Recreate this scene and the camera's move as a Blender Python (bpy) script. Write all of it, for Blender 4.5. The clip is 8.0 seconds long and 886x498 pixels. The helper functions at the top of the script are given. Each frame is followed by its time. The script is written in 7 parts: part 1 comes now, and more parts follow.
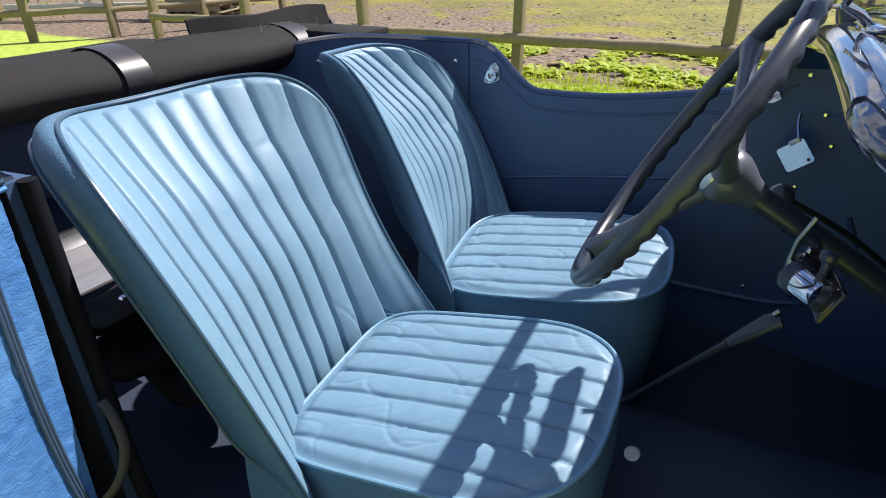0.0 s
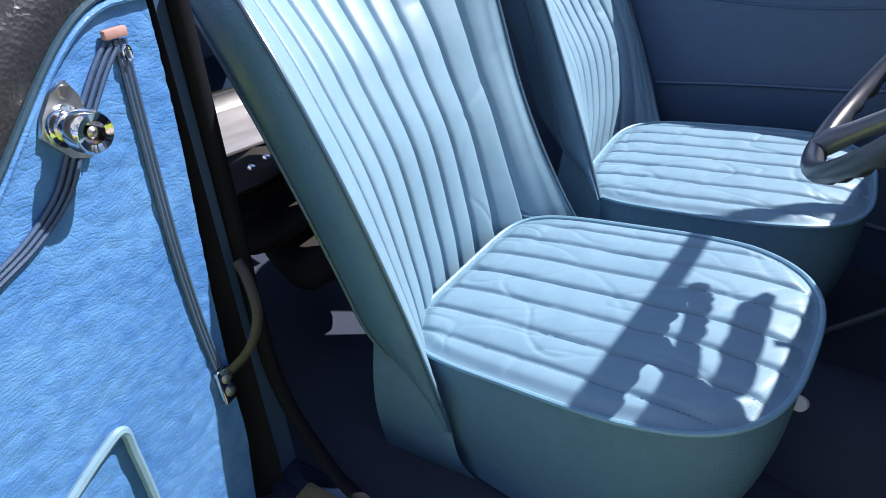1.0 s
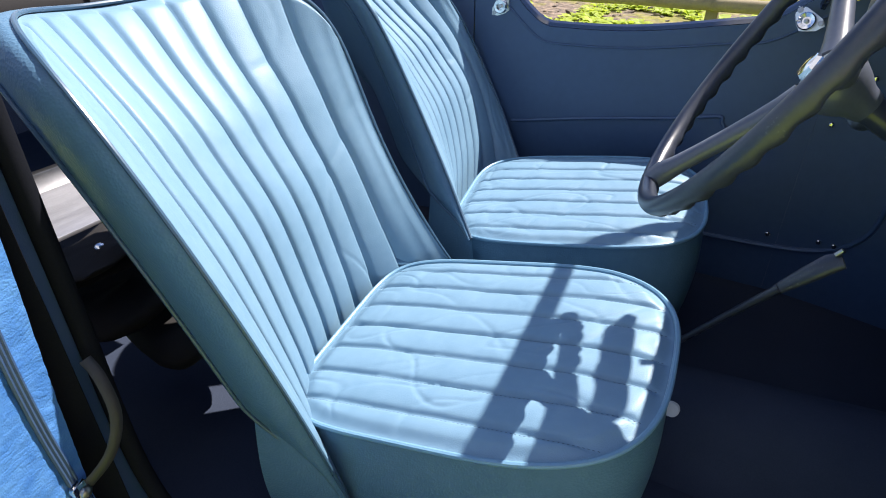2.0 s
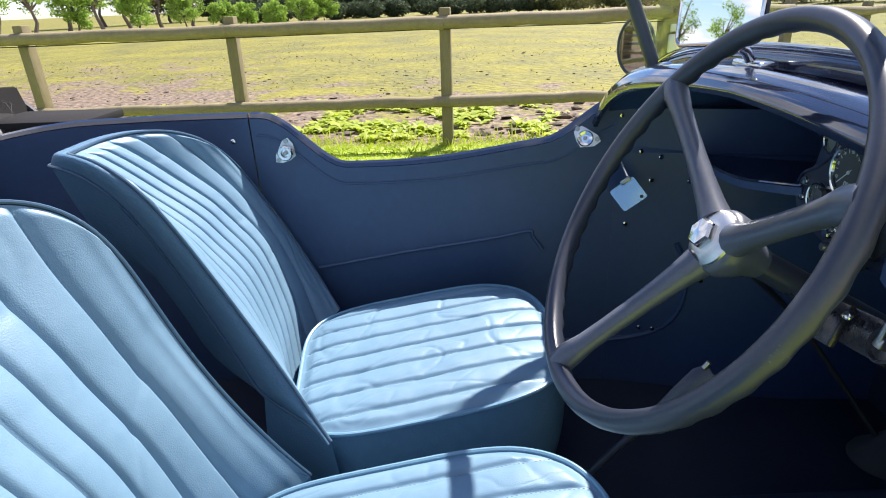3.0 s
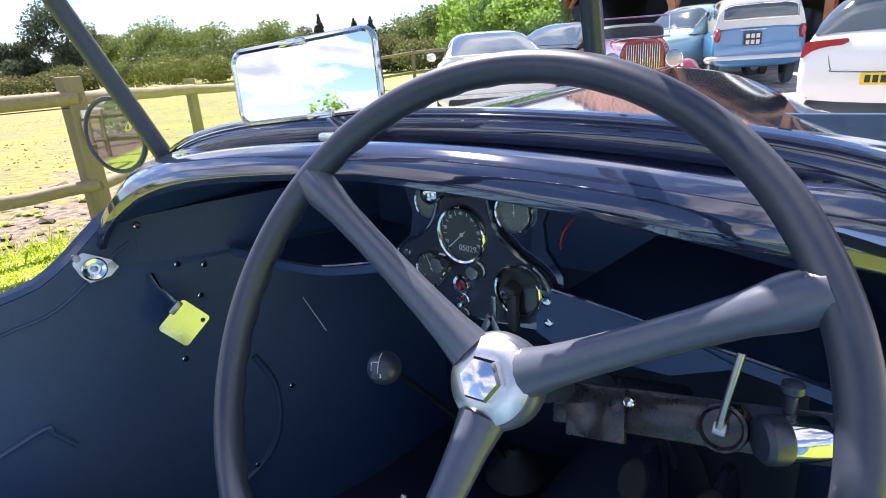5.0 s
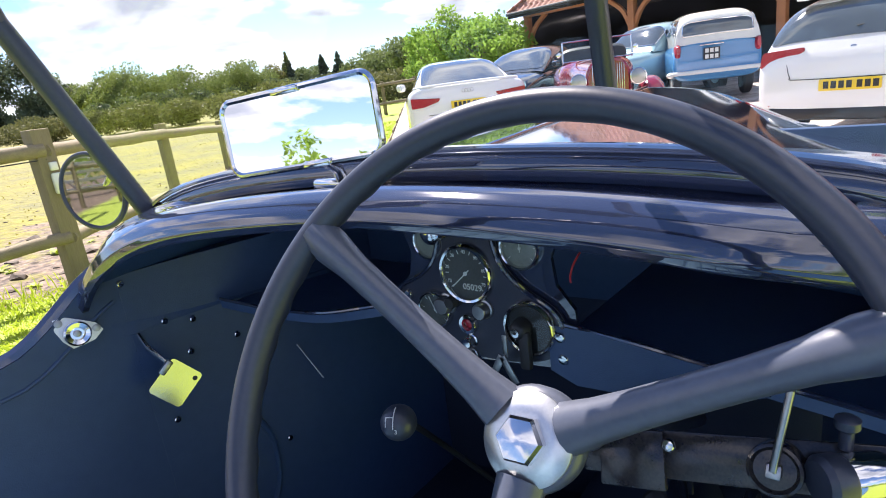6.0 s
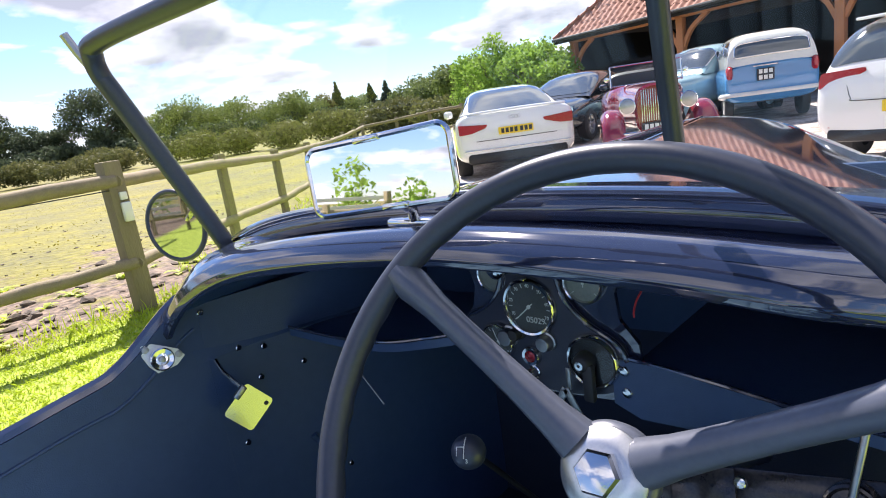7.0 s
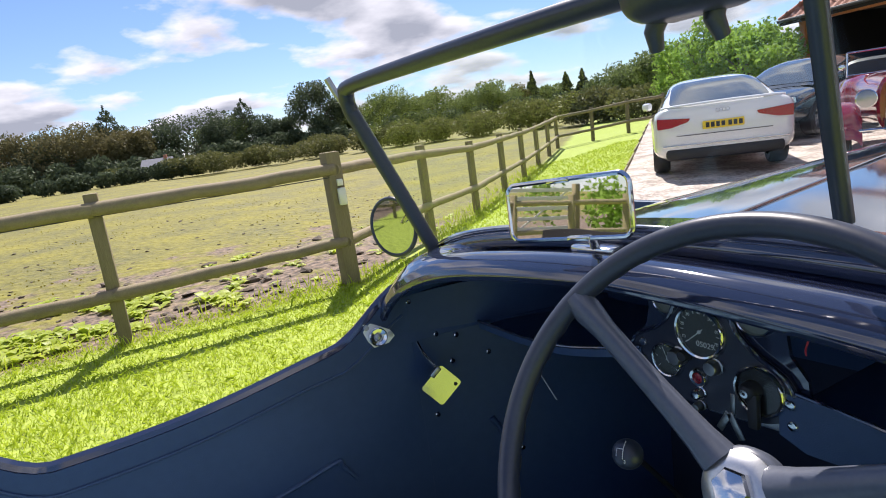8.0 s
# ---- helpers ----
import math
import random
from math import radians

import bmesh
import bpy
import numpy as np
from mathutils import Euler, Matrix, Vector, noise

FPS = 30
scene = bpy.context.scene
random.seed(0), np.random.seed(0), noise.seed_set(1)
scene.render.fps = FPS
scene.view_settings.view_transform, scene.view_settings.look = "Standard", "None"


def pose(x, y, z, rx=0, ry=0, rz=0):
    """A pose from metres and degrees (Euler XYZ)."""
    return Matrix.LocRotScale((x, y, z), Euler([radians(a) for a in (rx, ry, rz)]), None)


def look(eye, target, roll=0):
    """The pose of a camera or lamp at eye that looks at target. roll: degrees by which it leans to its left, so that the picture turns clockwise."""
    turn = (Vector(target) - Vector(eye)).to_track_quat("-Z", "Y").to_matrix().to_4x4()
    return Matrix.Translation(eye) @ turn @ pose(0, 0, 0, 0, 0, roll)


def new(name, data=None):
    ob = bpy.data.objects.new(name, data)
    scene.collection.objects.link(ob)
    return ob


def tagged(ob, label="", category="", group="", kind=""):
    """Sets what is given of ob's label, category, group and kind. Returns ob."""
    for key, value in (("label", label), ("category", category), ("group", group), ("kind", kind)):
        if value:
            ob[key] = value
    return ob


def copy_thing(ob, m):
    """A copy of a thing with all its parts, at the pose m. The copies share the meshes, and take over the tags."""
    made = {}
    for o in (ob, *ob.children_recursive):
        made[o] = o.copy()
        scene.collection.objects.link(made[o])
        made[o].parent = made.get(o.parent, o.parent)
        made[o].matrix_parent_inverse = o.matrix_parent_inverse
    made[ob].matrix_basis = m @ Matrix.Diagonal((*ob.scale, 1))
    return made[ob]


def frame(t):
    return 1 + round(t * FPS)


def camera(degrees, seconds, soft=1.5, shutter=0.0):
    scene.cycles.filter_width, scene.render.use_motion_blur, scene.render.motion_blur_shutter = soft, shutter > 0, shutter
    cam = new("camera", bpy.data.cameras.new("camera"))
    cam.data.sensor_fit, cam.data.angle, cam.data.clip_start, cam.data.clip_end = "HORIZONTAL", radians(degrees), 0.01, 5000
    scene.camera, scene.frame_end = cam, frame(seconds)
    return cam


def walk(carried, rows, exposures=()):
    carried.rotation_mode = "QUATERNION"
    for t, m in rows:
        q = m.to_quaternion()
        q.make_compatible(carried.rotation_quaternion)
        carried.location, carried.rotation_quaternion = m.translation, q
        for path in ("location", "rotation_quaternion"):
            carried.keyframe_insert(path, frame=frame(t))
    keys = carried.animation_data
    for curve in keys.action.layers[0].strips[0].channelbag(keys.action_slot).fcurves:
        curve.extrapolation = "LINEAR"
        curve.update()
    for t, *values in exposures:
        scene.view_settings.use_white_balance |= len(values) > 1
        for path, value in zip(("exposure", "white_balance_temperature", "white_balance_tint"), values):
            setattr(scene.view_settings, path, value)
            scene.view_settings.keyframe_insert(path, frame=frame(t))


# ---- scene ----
cam = camera(74.2, 8.0, soft=1.0)
PATH = [
    (0, (0.925, 0.568, 1.191), (-0.582, -0.363, 0.263), -1.4),
    (0.5, (0.933, 0.503, 1.129), (-0.374, -0.582, 0.074), -1.3),
    (1, (0.922, 0.450, 1.085), (-0.307, -0.649, -0.047), -0.8),
    (1.2, (0.916, 0.443, 1.084), (-0.332, -0.625, -0.057), -0.4),
    (2.3, (0.876, 0.458, 1.110), (-0.751, -0.207, 0.156), -0.9),
    (2.5, (0.834, 0.411, 1.115), (-0.871, -0.129, 0.220), -1.4),
    (3, (0.744, 0.291, 1.169), (-1.093, 0.147, 0.389), -2.5),
    (3.5, (0.601, 0.194, 1.167), (-1.234, 0.555, 0.459), -2.3),
    (4, (0.47, 0.195, 1.141), (-1.208, 1.046, 0.465), -1.8),
    (4.5, (0.432, 0.223, 1.111), (-1.013, 1.441, 0.456), -2.3),
    (5, (0.422, 0.242, 1.156), (-0.843, 1.653, 0.517), -4.0),
    (5.2, (0.416, 0.238, 1.171), (-0.814, 1.686, 0.545), -4.7),
    (6.3, (0.381, 0.249, 1.165), (-0.868, 1.716, 0.628), -8.0),
    (6.5, (0.384, 0.237, 1.171), (-0.888, 1.689, 0.649), -8.4),
    (7, (0.386, 0.215, 1.188), (-0.962, 1.62, 0.728), -8.2),
    (7.5, (0.415, 0.187, 1.209), (-1.085, 1.444, 0.796), -8.2),
    (8, (0.469, 0.152, 1.247), (-1.26, 1.071, 0.838), -8.0),
]
walk(cam, [(t, look(eye, target, roll)) for t, eye, target, roll in PATH], exposures=[(0.0, 1.2, 6500, 15), (1.2, 1.56, 6500, 15), (2.3, 1.6, 6500, 15), (3.5, 1.55, 6500, 16), (4.5, 1.82, 6500, 18), (5.2, 2.0, 6500, 20), (6.4, 1.75, 6500, 20), (7.0, 1.66, 6500, 20), (7.5, 1.55, 6500, 20), (8.0, 1.15, 6500, 18)])

# ---- light: sun high on the car's left, broken cloud ----
SUN_TO = Vector((-0.878, 0.479, 0.0)).normalized()
SUN_ELEV = radians(53)
sun = new("sun", bpy.data.lights.new("sun", "SUN"))
sun.data.energy, sun.data.angle, sun.data.color = 4.0, radians(0.53), (1.0, 0.95, 0.87)
to_sun = Vector((SUN_TO.x * math.cos(SUN_ELEV), SUN_TO.y * math.cos(SUN_ELEV), math.sin(SUN_ELEV)))
sun.matrix_world = look(to_sun * 60, (0, 0, 0))

world = bpy.data.worlds.new("sky")
scene.world = world
world.use_nodes = True
wn, wl = world.node_tree.nodes, world.node_tree.links
wn.clear()
w_out = wn.new("ShaderNodeOutputWorld")
w_bg = wn.new("ShaderNodeBackground")
w_sky = wn.new("ShaderNodeTexSky")
w_sky.sky_type, w_sky.sun_disc = "NISHITA", False
w_sky.sun_elevation, w_sky.sun_rotation = SUN_ELEV, math.atan2(SUN_TO.x, SUN_TO.y)
w_sky.air_density, w_sky.dust_density, w_sky.ozone_density = 1.0, 0.1, 4.0
w_co = wn.new("ShaderNodeTexCoord")
w_sep = wn.new("ShaderNodeSeparateXYZ")
wl.new(w_co.outputs["Generated"], w_sep.inputs[0])
# cloud layer: the view direction is laid onto a flat sheet above
w_z = wn.new("ShaderNodeMath"); w_z.operation = "MAXIMUM"; w_z.inputs[1].default_value = 0.0
wl.new(w_sep.outputs["Z"], w_z.inputs[0])
w_za = wn.new("ShaderNodeMath"); w_za.operation = "ADD"; w_za.inputs[1].default_value = 0.22
wl.new(w_z.outputs[0], w_za.inputs[0])
w_div = wn.new("ShaderNodeVectorMath"); w_div.operation = "DIVIDE"
w_cmb = wn.new("ShaderNodeCombineXYZ")
for i in range(3):
    wl.new(w_za.outputs[0], w_cmb.inputs[i])
wl.new(w_co.outputs["Generated"], w_div.inputs[0])
wl.new(w_cmb.outputs[0], w_div.inputs[1])


def w_noise(scale, detail, offset):
    m = wn.new("ShaderNodeMapping")
    m.inputs["Location"].default_value = offset
    wl.new(w_div.outputs[0], m.inputs["Vector"])
    n = wn.new("ShaderNodeTexNoise")
    n.inputs["Scale"].default_value, n.inputs["Detail"].default_value, n.inputs["Roughness"].default_value = scale, detail, 0.50
    wl.new(m.outputs[0], n.inputs["Vector"])
    return n.outputs["Fac"]


def w_ramp(src, a, b, ca=(0, 0, 0, 1), cb=(1, 1, 1, 1)):
    r = wn.new("ShaderNodeValToRGB")
    r.color_ramp.elements[0].position, r.color_ramp.elements[1].position = a, b
    r.color_ramp.elements[0].color, r.color_ramp.elements[1].color = ca, cb
    wl.new(src, r.inputs[0])
    return r.outputs[0]


w_puff = w_noise(1.7, 12, (1.75, 0.4, 0.0))
w_cover = w_ramp(w_puff, 0.485, 0.56)
w_shade = w_ramp(w_noise(1.7, 9, (1.81, 0.34, 0.05)), 0.47, 0.66, (7.6, 7.8, 8.3, 1), (3.0, 3.3, 3.9, 1))
w_mix = wn.new("ShaderNodeMix"); w_mix.data_type = "RGBA"
wl.new(w_cover, w_mix.inputs["Factor"])
w_clear = wn.new("ShaderNodeVectorMath"); w_clear.operation = "MULTIPLY"
w_clear.inputs[1].default_value = (0.76, 0.83, 0.97)
wl.new(w_sky.outputs[0], w_clear.inputs[0])
wl.new(w_clear.outputs[0], w_mix.inputs["A"])
wl.new(w_shade, w_mix.inputs["B"])
wl.new(w_mix.outputs["Result"], w_bg.inputs["Color"])
w_bg.inputs["Strength"].default_value = 0.065
wl.new(w_bg.outputs[0], w_out.inputs["Surface"])

# ---- materials ----
def mat(name, a, b=None, rough=0.5, metal=0.0, scale=8.0, fine=120.0, bump=0.15, depth=0.002, coat=0.0, spread=0.25, stretch=(1, 1, 1), spec=0.5, sheen=0.0):
    """Two colours mixed by a coarse and a fine noise, with fine relief."""
    b = b or tuple(c * 0.75 for c in a)
    m = bpy.data.materials.new(name)
    m.use_nodes = True
    n, l = m.node_tree.nodes, m.node_tree.links
    bs = n["Principled BSDF"]
    co = n.new("ShaderNodeTexCoord")
    mp = n.new("ShaderNodeMapping")
    mp.inputs["Scale"].default_value = stretch
    l.new(co.outputs["Object"], mp.inputs["Vector"])
    n1 = n.new("ShaderNodeTexNoise"); n1.inputs["Scale"].default_value = scale; n1.inputs["Detail"].default_value = 5
    n2 = n.new("ShaderNodeTexNoise"); n2.inputs["Scale"].default_value = fine; n2.inputs["Detail"].default_value = 4
    for x in (n1, n2):
        l.new(mp.outputs[0], x.inputs["Vector"])
    add = n.new("ShaderNodeMath"); add.operation = "MULTIPLY_ADD"; add.inputs[1].default_value = 0.45
    l.new(n2.outputs["Fac"], add.inputs[0])
    sc = n.new("ShaderNodeMath"); sc.operation = "MULTIPLY"; sc.inputs[1].default_value = 0.55
    l.new(n1.outputs["Fac"], sc.inputs[0])
    l.new(sc.outputs[0], add.inputs[2])
    rp = n.new("ShaderNodeValToRGB")
    rp.color_ramp.elements[0].position, rp.color_ramp.elements[1].position = 0.5 - spread, 0.5 + spread
    rp.color_ramp.elements[0].color, rp.color_ramp.elements[1].color = (*a, 1), (*b, 1)
    l.new(add.outputs[0], rp.inputs[0])
    l.new(rp.outputs[0], bs.inputs["Base Color"])
    rr = n.new("ShaderNodeMapRange")
    rr.inputs["To Min"].default_value, rr.inputs["To Max"].default_value = max(0.02, rough * 0.8), min(1, rough * 1.25)
    l.new(n1.outputs["Fac"], rr.inputs["Value"])
    l.new(rr.outputs[0], bs.inputs["Roughness"])
    bs.inputs["Metallic"].default_value = metal
    bs.inputs["Specular IOR Level"].default_value = spec
    bs.inputs["Coat Weight"].default_value = coat
    bs.inputs["Coat Roughness"].default_value = 0.04
    bs.inputs["Sheen Weight"].default_value = sheen
    if bump:
        bp = n.new("ShaderNodeBump"); bp.inputs["Strength"].default_value = bump; bp.inputs["Distance"].default_value = depth
        l.new(n2.outputs["Fac"], bp.inputs["Height"])
        l.new(bp.outputs[0], bs.inputs["Normal"])
    return m


def leather(name, a, b, rough, cell=420.0, crease=28.0, strength=0.35, fold=0.0012, squash=1.0):
    """Grained hide: small cells, long soft creases."""
    m = mat(name, a, b, rough, scale=7, fine=60, bump=0)
    n, l = m.node_tree.nodes, m.node_tree.links
    bs = n["Principled BSDF"]
    co = [x for x in n if x.type == "TEX_COORD"][0]
    vo = n.new("ShaderNodeTexVoronoi"); vo.inputs["Scale"].default_value = cell
    cr = n.new("ShaderNodeTexNoise"); cr.inputs["Scale"].default_value = crease; cr.inputs["Detail"].default_value = 3
    cr.inputs["Distortion"].default_value = 1.6
    sq = n.new("ShaderNodeMapping"); sq.inputs["Scale"].default_value = (1, 1, squash)
    l.new(co.outputs["Object"], sq.inputs["Vector"])
    l.new(co.outputs["Object"], vo.inputs["Vector"])
    l.new(sq.outputs[0], cr.inputs["Vector"])
    b1 = n.new("ShaderNodeBump"); b1.inputs["Strength"].default_value = strength; b1.inputs["Distance"].default_value = 0.0008
    b2 = n.new("ShaderNodeBump"); b2.inputs["Strength"].default_value = strength; b2.inputs["Distance"].default_value = fold
    l.new(vo.outputs["Distance"], b1.inputs["Height"])
    l.new(cr.outputs["Fac"], b2.inputs["Height"])
    l.new(b2.outputs[0], b1.inputs["Normal"])
    l.new(b1.outputs[0], bs.inputs["Normal"])
    return m


M_SEAT = leather("blue_leather", (0.116, 0.216, 0.304), (0.156, 0.266, 0.360), 0.46, 620.0, 16.0, 0.24)
M_SEAT.node_tree.nodes["Principled BSDF"].inputs["Specular IOR Level"].default_value = 0.40
M_SEATPIPE = leather("seat_piping_leather", (0.11, 0.225, 0.33), (0.15, 0.29, 0.40), 0.34, 500.0, 30.0, 0.2)
M_BACKPIPE = mat("dark_back_piping", (0.030, 0.068, 0.115), (0.045, 0.095, 0.15), 0.28, bump=0)
M_PIPE = mat("piping_leather", (0.015, 0.04, 0.07), (0.03, 0.07, 0.11), 0.3)
# same hide as the seat, with the shade on its sides put into the colour
M_SEATSHADE = leather("blue_leather_shaded", (0.060, 0.130, 0.205), (0.086, 0.170, 0.255), 0.42, 300.0, 22.0, 0.6)
M_SEATSHADE.node_tree.nodes["Principled BSDF"].inputs["Specular IOR Level"].default_value = 0.22
M_DOOR = leather("door_trim_leather", (0.026, 0.112, 0.345), (0.105, 0.265, 0.53), 0.34, 520, 80, 0.35, 0.0008, 2.0)
n, l = M_DOOR.node_tree.nodes, M_DOOR.node_tree.links
crackle = n.new("ShaderNodeTexVoronoi"); crackle.feature = "DISTANCE_TO_EDGE"; crackle.inputs["Scale"].default_value = 110
wander = n.new("ShaderNodeTexNoise"); wander.inputs["Scale"].default_value = 14; wander.inputs["Detail"].default_value = 3
shift = n.new("ShaderNodeVectorMath"); shift.operation = "MULTIPLY_ADD"; shift.inputs[1].default_value = (0.05, 0.05, 0.05)
flat = n.new("ShaderNodeMapping"); flat.inputs["Scale"].default_value = (1, 0.5, 1.5); flat.inputs["Rotation"].default_value = (0.3, 0, 0)
l.new([x for x in n if x.type == "TEX_COORD"][0].outputs["Object"], shift.inputs[2])
l.new([x for x in n if x.type == "TEX_COORD"][0].outputs["Object"], wander.inputs["Vector"])
l.new(wander.outputs["Color"], shift.inputs[0]); l.new(shift.outputs[0], flat.inputs["Vector"]); l.new(flat.outputs[0], crackle.inputs["Vector"])
line = n.new("ShaderNodeMapRange"); line.inputs["From Max"].default_value = 0.22
l.new(crackle.outputs["Distance"], line.inputs["Value"])
fold = n.new("ShaderNodeBump"); fold.inputs["Strength"].default_value, fold.inputs["Distance"].default_value = 0.4, 0.0005
l.new(line.outputs[0], fold.inputs["Height"])
bs = n["Principled BSDF"]
l.new(bs.inputs["Normal"].links[0].from_socket, fold.inputs["Normal"]); l.new(fold.outputs[0], bs.inputs["Normal"])
M_TRIM = leather("dark_blue_leathercloth", (0.030, 0.060, 0.128), (0.043, 0.081, 0.162), 0.40, 600, 40, 0.2)
M_PAINT = mat("gloss_black_blue_paint", (0.016, 0.022, 0.047), (0.022, 0.030, 0.060), 0.06, scale=4, bump=0.0, coat=1.0, spec=0.9)
M_PAINTDULL = mat("satin_black_paint", (0.022, 0.027, 0.043), (0.034, 0.040, 0.058), 0.28, fine=300, bump=0.1, depth=0.0004)
M_BAKE = mat("black_bakelite", (0.021, 0.026, 0.042), (0.036, 0.043, 0.062), 0.32, fine=260, bump=0.12, depth=0.0004, spec=0.6)
ramp = [x for x in M_BAKE.node_tree.nodes if x.type == "VALTORGB"][0].color_ramp
ramp.elements[1].position = 0.655
scuff = ramp.elements.new(0.71)
scuff.color = (0.10, 0.11, 0.12, 1)
M_SPOKE = mat("worn_grey_black_enamel", (0.056, 0.065, 0.088), (0.092, 0.104, 0.132), 0.30, scale=12, fine=240, bump=0.15, depth=0.0004, spec=0.7)
M_CHROME = mat("chrome", (0.72, 0.72, 0.72), (0.62, 0.62, 0.62), 0.09, 1.0, bump=0.03)
M_STEEL = mat("dull_steel", (0.42, 0.42, 0.42), (0.3, 0.3, 0.29), 0.33, 1.0, bump=0.1, depth=0.0004)
M_WASHER = mat("bright_brushed_steel", (0.74, 0.74, 0.72), (0.56, 0.56, 0.55), 0.34, 1.0, scale=40, fine=500, bump=0.15, depth=0.0003)
M_HOOD = mat("black_hood_cloth", (0.016, 0.0155, 0.016), (0.028, 0.0265, 0.026), 0.8, scale=6, fine=700, bump=0.4, depth=0.0006, spec=0.15)
M_CARPET = mat("black_carpet", (0.028, 0.036, 0.058), (0.042, 0.053, 0.080), 0.95, fine=500, bump=0.5, depth=0.001, spec=0.05)
M_WOODFENCE = mat("weathered_fence_wood", (0.16, 0.13, 0.065), (0.26, 0.22, 0.12), 0.85, scale=5, fine=45, bump=0.6, depth=0.006, stretch=(3, 3, 0.4))
M_RAIL = mat("weathered_rail_wood", (0.17, 0.14, 0.08), (0.30, 0.25, 0.15), 0.85, scale=5, fine=45, bump=0.6, depth=0.006, stretch=(0.4, 3, 3))
def leafy(m, share=0.45):
    """Lets light through thin leaves."""
    n, l = m.node_tree.nodes, m.node_tree.links
    bs, out = n["Principled BSDF"], n["Material Output"]
    tr = n.new("ShaderNodeBsdfTranslucent")
    l.new(bs.inputs["Base Color"].links[0].from_socket, tr.inputs["Color"])
    mx = n.new("ShaderNodeMixShader"); mx.inputs[0].default_value = share
    l.new(bs.outputs[0], mx.inputs[1]); l.new(tr.outputs[0], mx.inputs[2])
    l.new(mx.outputs[0], out.inputs["Surface"])
    return m


M_BLADE = leafy(mat("grass_blade", (0.31, 0.42, 0.022), (0.52, 0.61, 0.055), 0.6, scale=1.5, fine=20, bump=0), 0.55)
M_WEED = leafy(mat("dock_leaf", (0.30, 0.42, 0.03), (0.54, 0.60, 0.06), 0.5, scale=3, fine=30, bump=0.2, depth=0.003), 0.5)
M_GRAVEL = mat("pinkish_gravel", (0.25, 0.20, 0.17), (0.62, 0.54, 0.48), 0.9, scale=2.5, fine=20, bump=1.0, depth=0.03, spread=0.10)
M_CLOD = mat("mud_clod", (0.045, 0.034, 0.022), (0.13, 0.10, 0.065), 0.9, scale=9, fine=60, bump=0.5, depth=0.01)
M_LEAF = leafy(mat("tree_leaf_mid", (0.11, 0.155, 0.055), (0.21, 0.25, 0.09), 0.6, scale=0.4, fine=4, bump=0, spec=0.12), 0.3)
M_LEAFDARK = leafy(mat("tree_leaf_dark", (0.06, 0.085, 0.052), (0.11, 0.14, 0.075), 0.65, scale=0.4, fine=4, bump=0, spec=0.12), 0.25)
M_LEAFBROWN = leafy(mat("tree_leaf_russet", (0.105, 0.105, 0.048), (0.185, 0.160, 0.072), 0.65, scale=0.4, fine=4, bump=0, spec=0.12), 0.3)
M_LEAFBRIGHT = leafy(mat("tree_leaf_bright", (0.16, 0.30, 0.04), (0.30, 0.42, 0.08), 0.6, scale=0.6, fine=5, bump=0, spec=0.12), 0.5)
M_BARK = mat("bark", (0.07, 0.055, 0.04), (0.15, 0.12, 0.09), 0.9, scale=3, fine=30, bump=0.6, depth=0.02, stretch=(2, 2, 0.5))
M_BEAM = mat("orange_oak_beam", (0.36, 0.13, 0.045), (0.50, 0.21, 0.08), 0.65, scale=3, fine=40, bump=0.3, depth=0.004)
M_BOARD = mat("black_barn_board", (0.016, 0.014, 0.012), (0.03, 0.026, 0.022), 0.9, scale=3, fine=30, bump=0.4, depth=0.004, spec=0.15)
M_TILE = mat("red_clay_tile", (0.26, 0.105, 0.068), (0.42, 0.20, 0.14), 0.8, scale=1.5, fine=30, bump=0.3, depth=0.004)
M_RUBBER = mat("tyre_rubber", (0.015, 0.015, 0.016), (0.03, 0.03, 0.03), 0.75, fine=90, bump=0.3)
M_WHITE = mat("white_car_paint", (0.72, 0.73, 0.74), (0.78, 0.78, 0.79), 0.15, scale=1, bump=0, coat=1.0)
M_CARDARK = mat("dark_grey_car_paint", (0.02, 0.026, 0.032), (0.03, 0.036, 0.042), 0.12, scale=1, bump=0, coat=1.0)
M_RED = mat("maroon_car_paint", (0.16, 0.01, 0.022), (0.21, 0.016, 0.03), 0.12, scale=1, bump=0, coat=1.0)
M_BLUE = mat("mid_blue_car_paint", (0.05, 0.21, 0.46), (0.07, 0.26, 0.52), 0.2, scale=1, bump=0, coat=0.8)
M_PALE = mat("pale_blue_car_paint", (0.25, 0.40, 0.45), (0.3, 0.46, 0.5), 0.2, scale=1, bump=0, coat=0.8)
M_CREAM = mat("cream_car_paint", (0.62, 0.62, 0.56), (0.7, 0.7, 0.64), 0.2, scale=1, bump=0, coat=0.8)
M_TAIL = mat("red_lamp_lens", (0.30, 0.003, 0.014), (0.38, 0.008, 0.022), 0.25, scale=30, bump=0.1, coat=0.3)
M_PLATE = mat("yellow_plate", (0.75, 0.52, 0.02), (0.8, 0.58, 0.04), 0.35, bump=0.02)
M_BLACK = mat("plain_black", (0.014, 0.014, 0.015), (0.022, 0.022, 0.024), 0.5)
M_PALEMARK = mat("pale_marking", (0.62, 0.62, 0.58), (0.72, 0.72, 0.68), 0.5, bump=0)
M_DIAL = mat("grey_green_dial", (0.045, 0.05, 0.048), (0.085, 0.09, 0.085), 0.6, scale=30, fine=400, bump=0)
M_DIALPALE = mat("foxed_pale_dial", (0.16, 0.17, 0.15), (0.28, 0.29, 0.26), 0.5, scale=60, fine=300, bump=0)
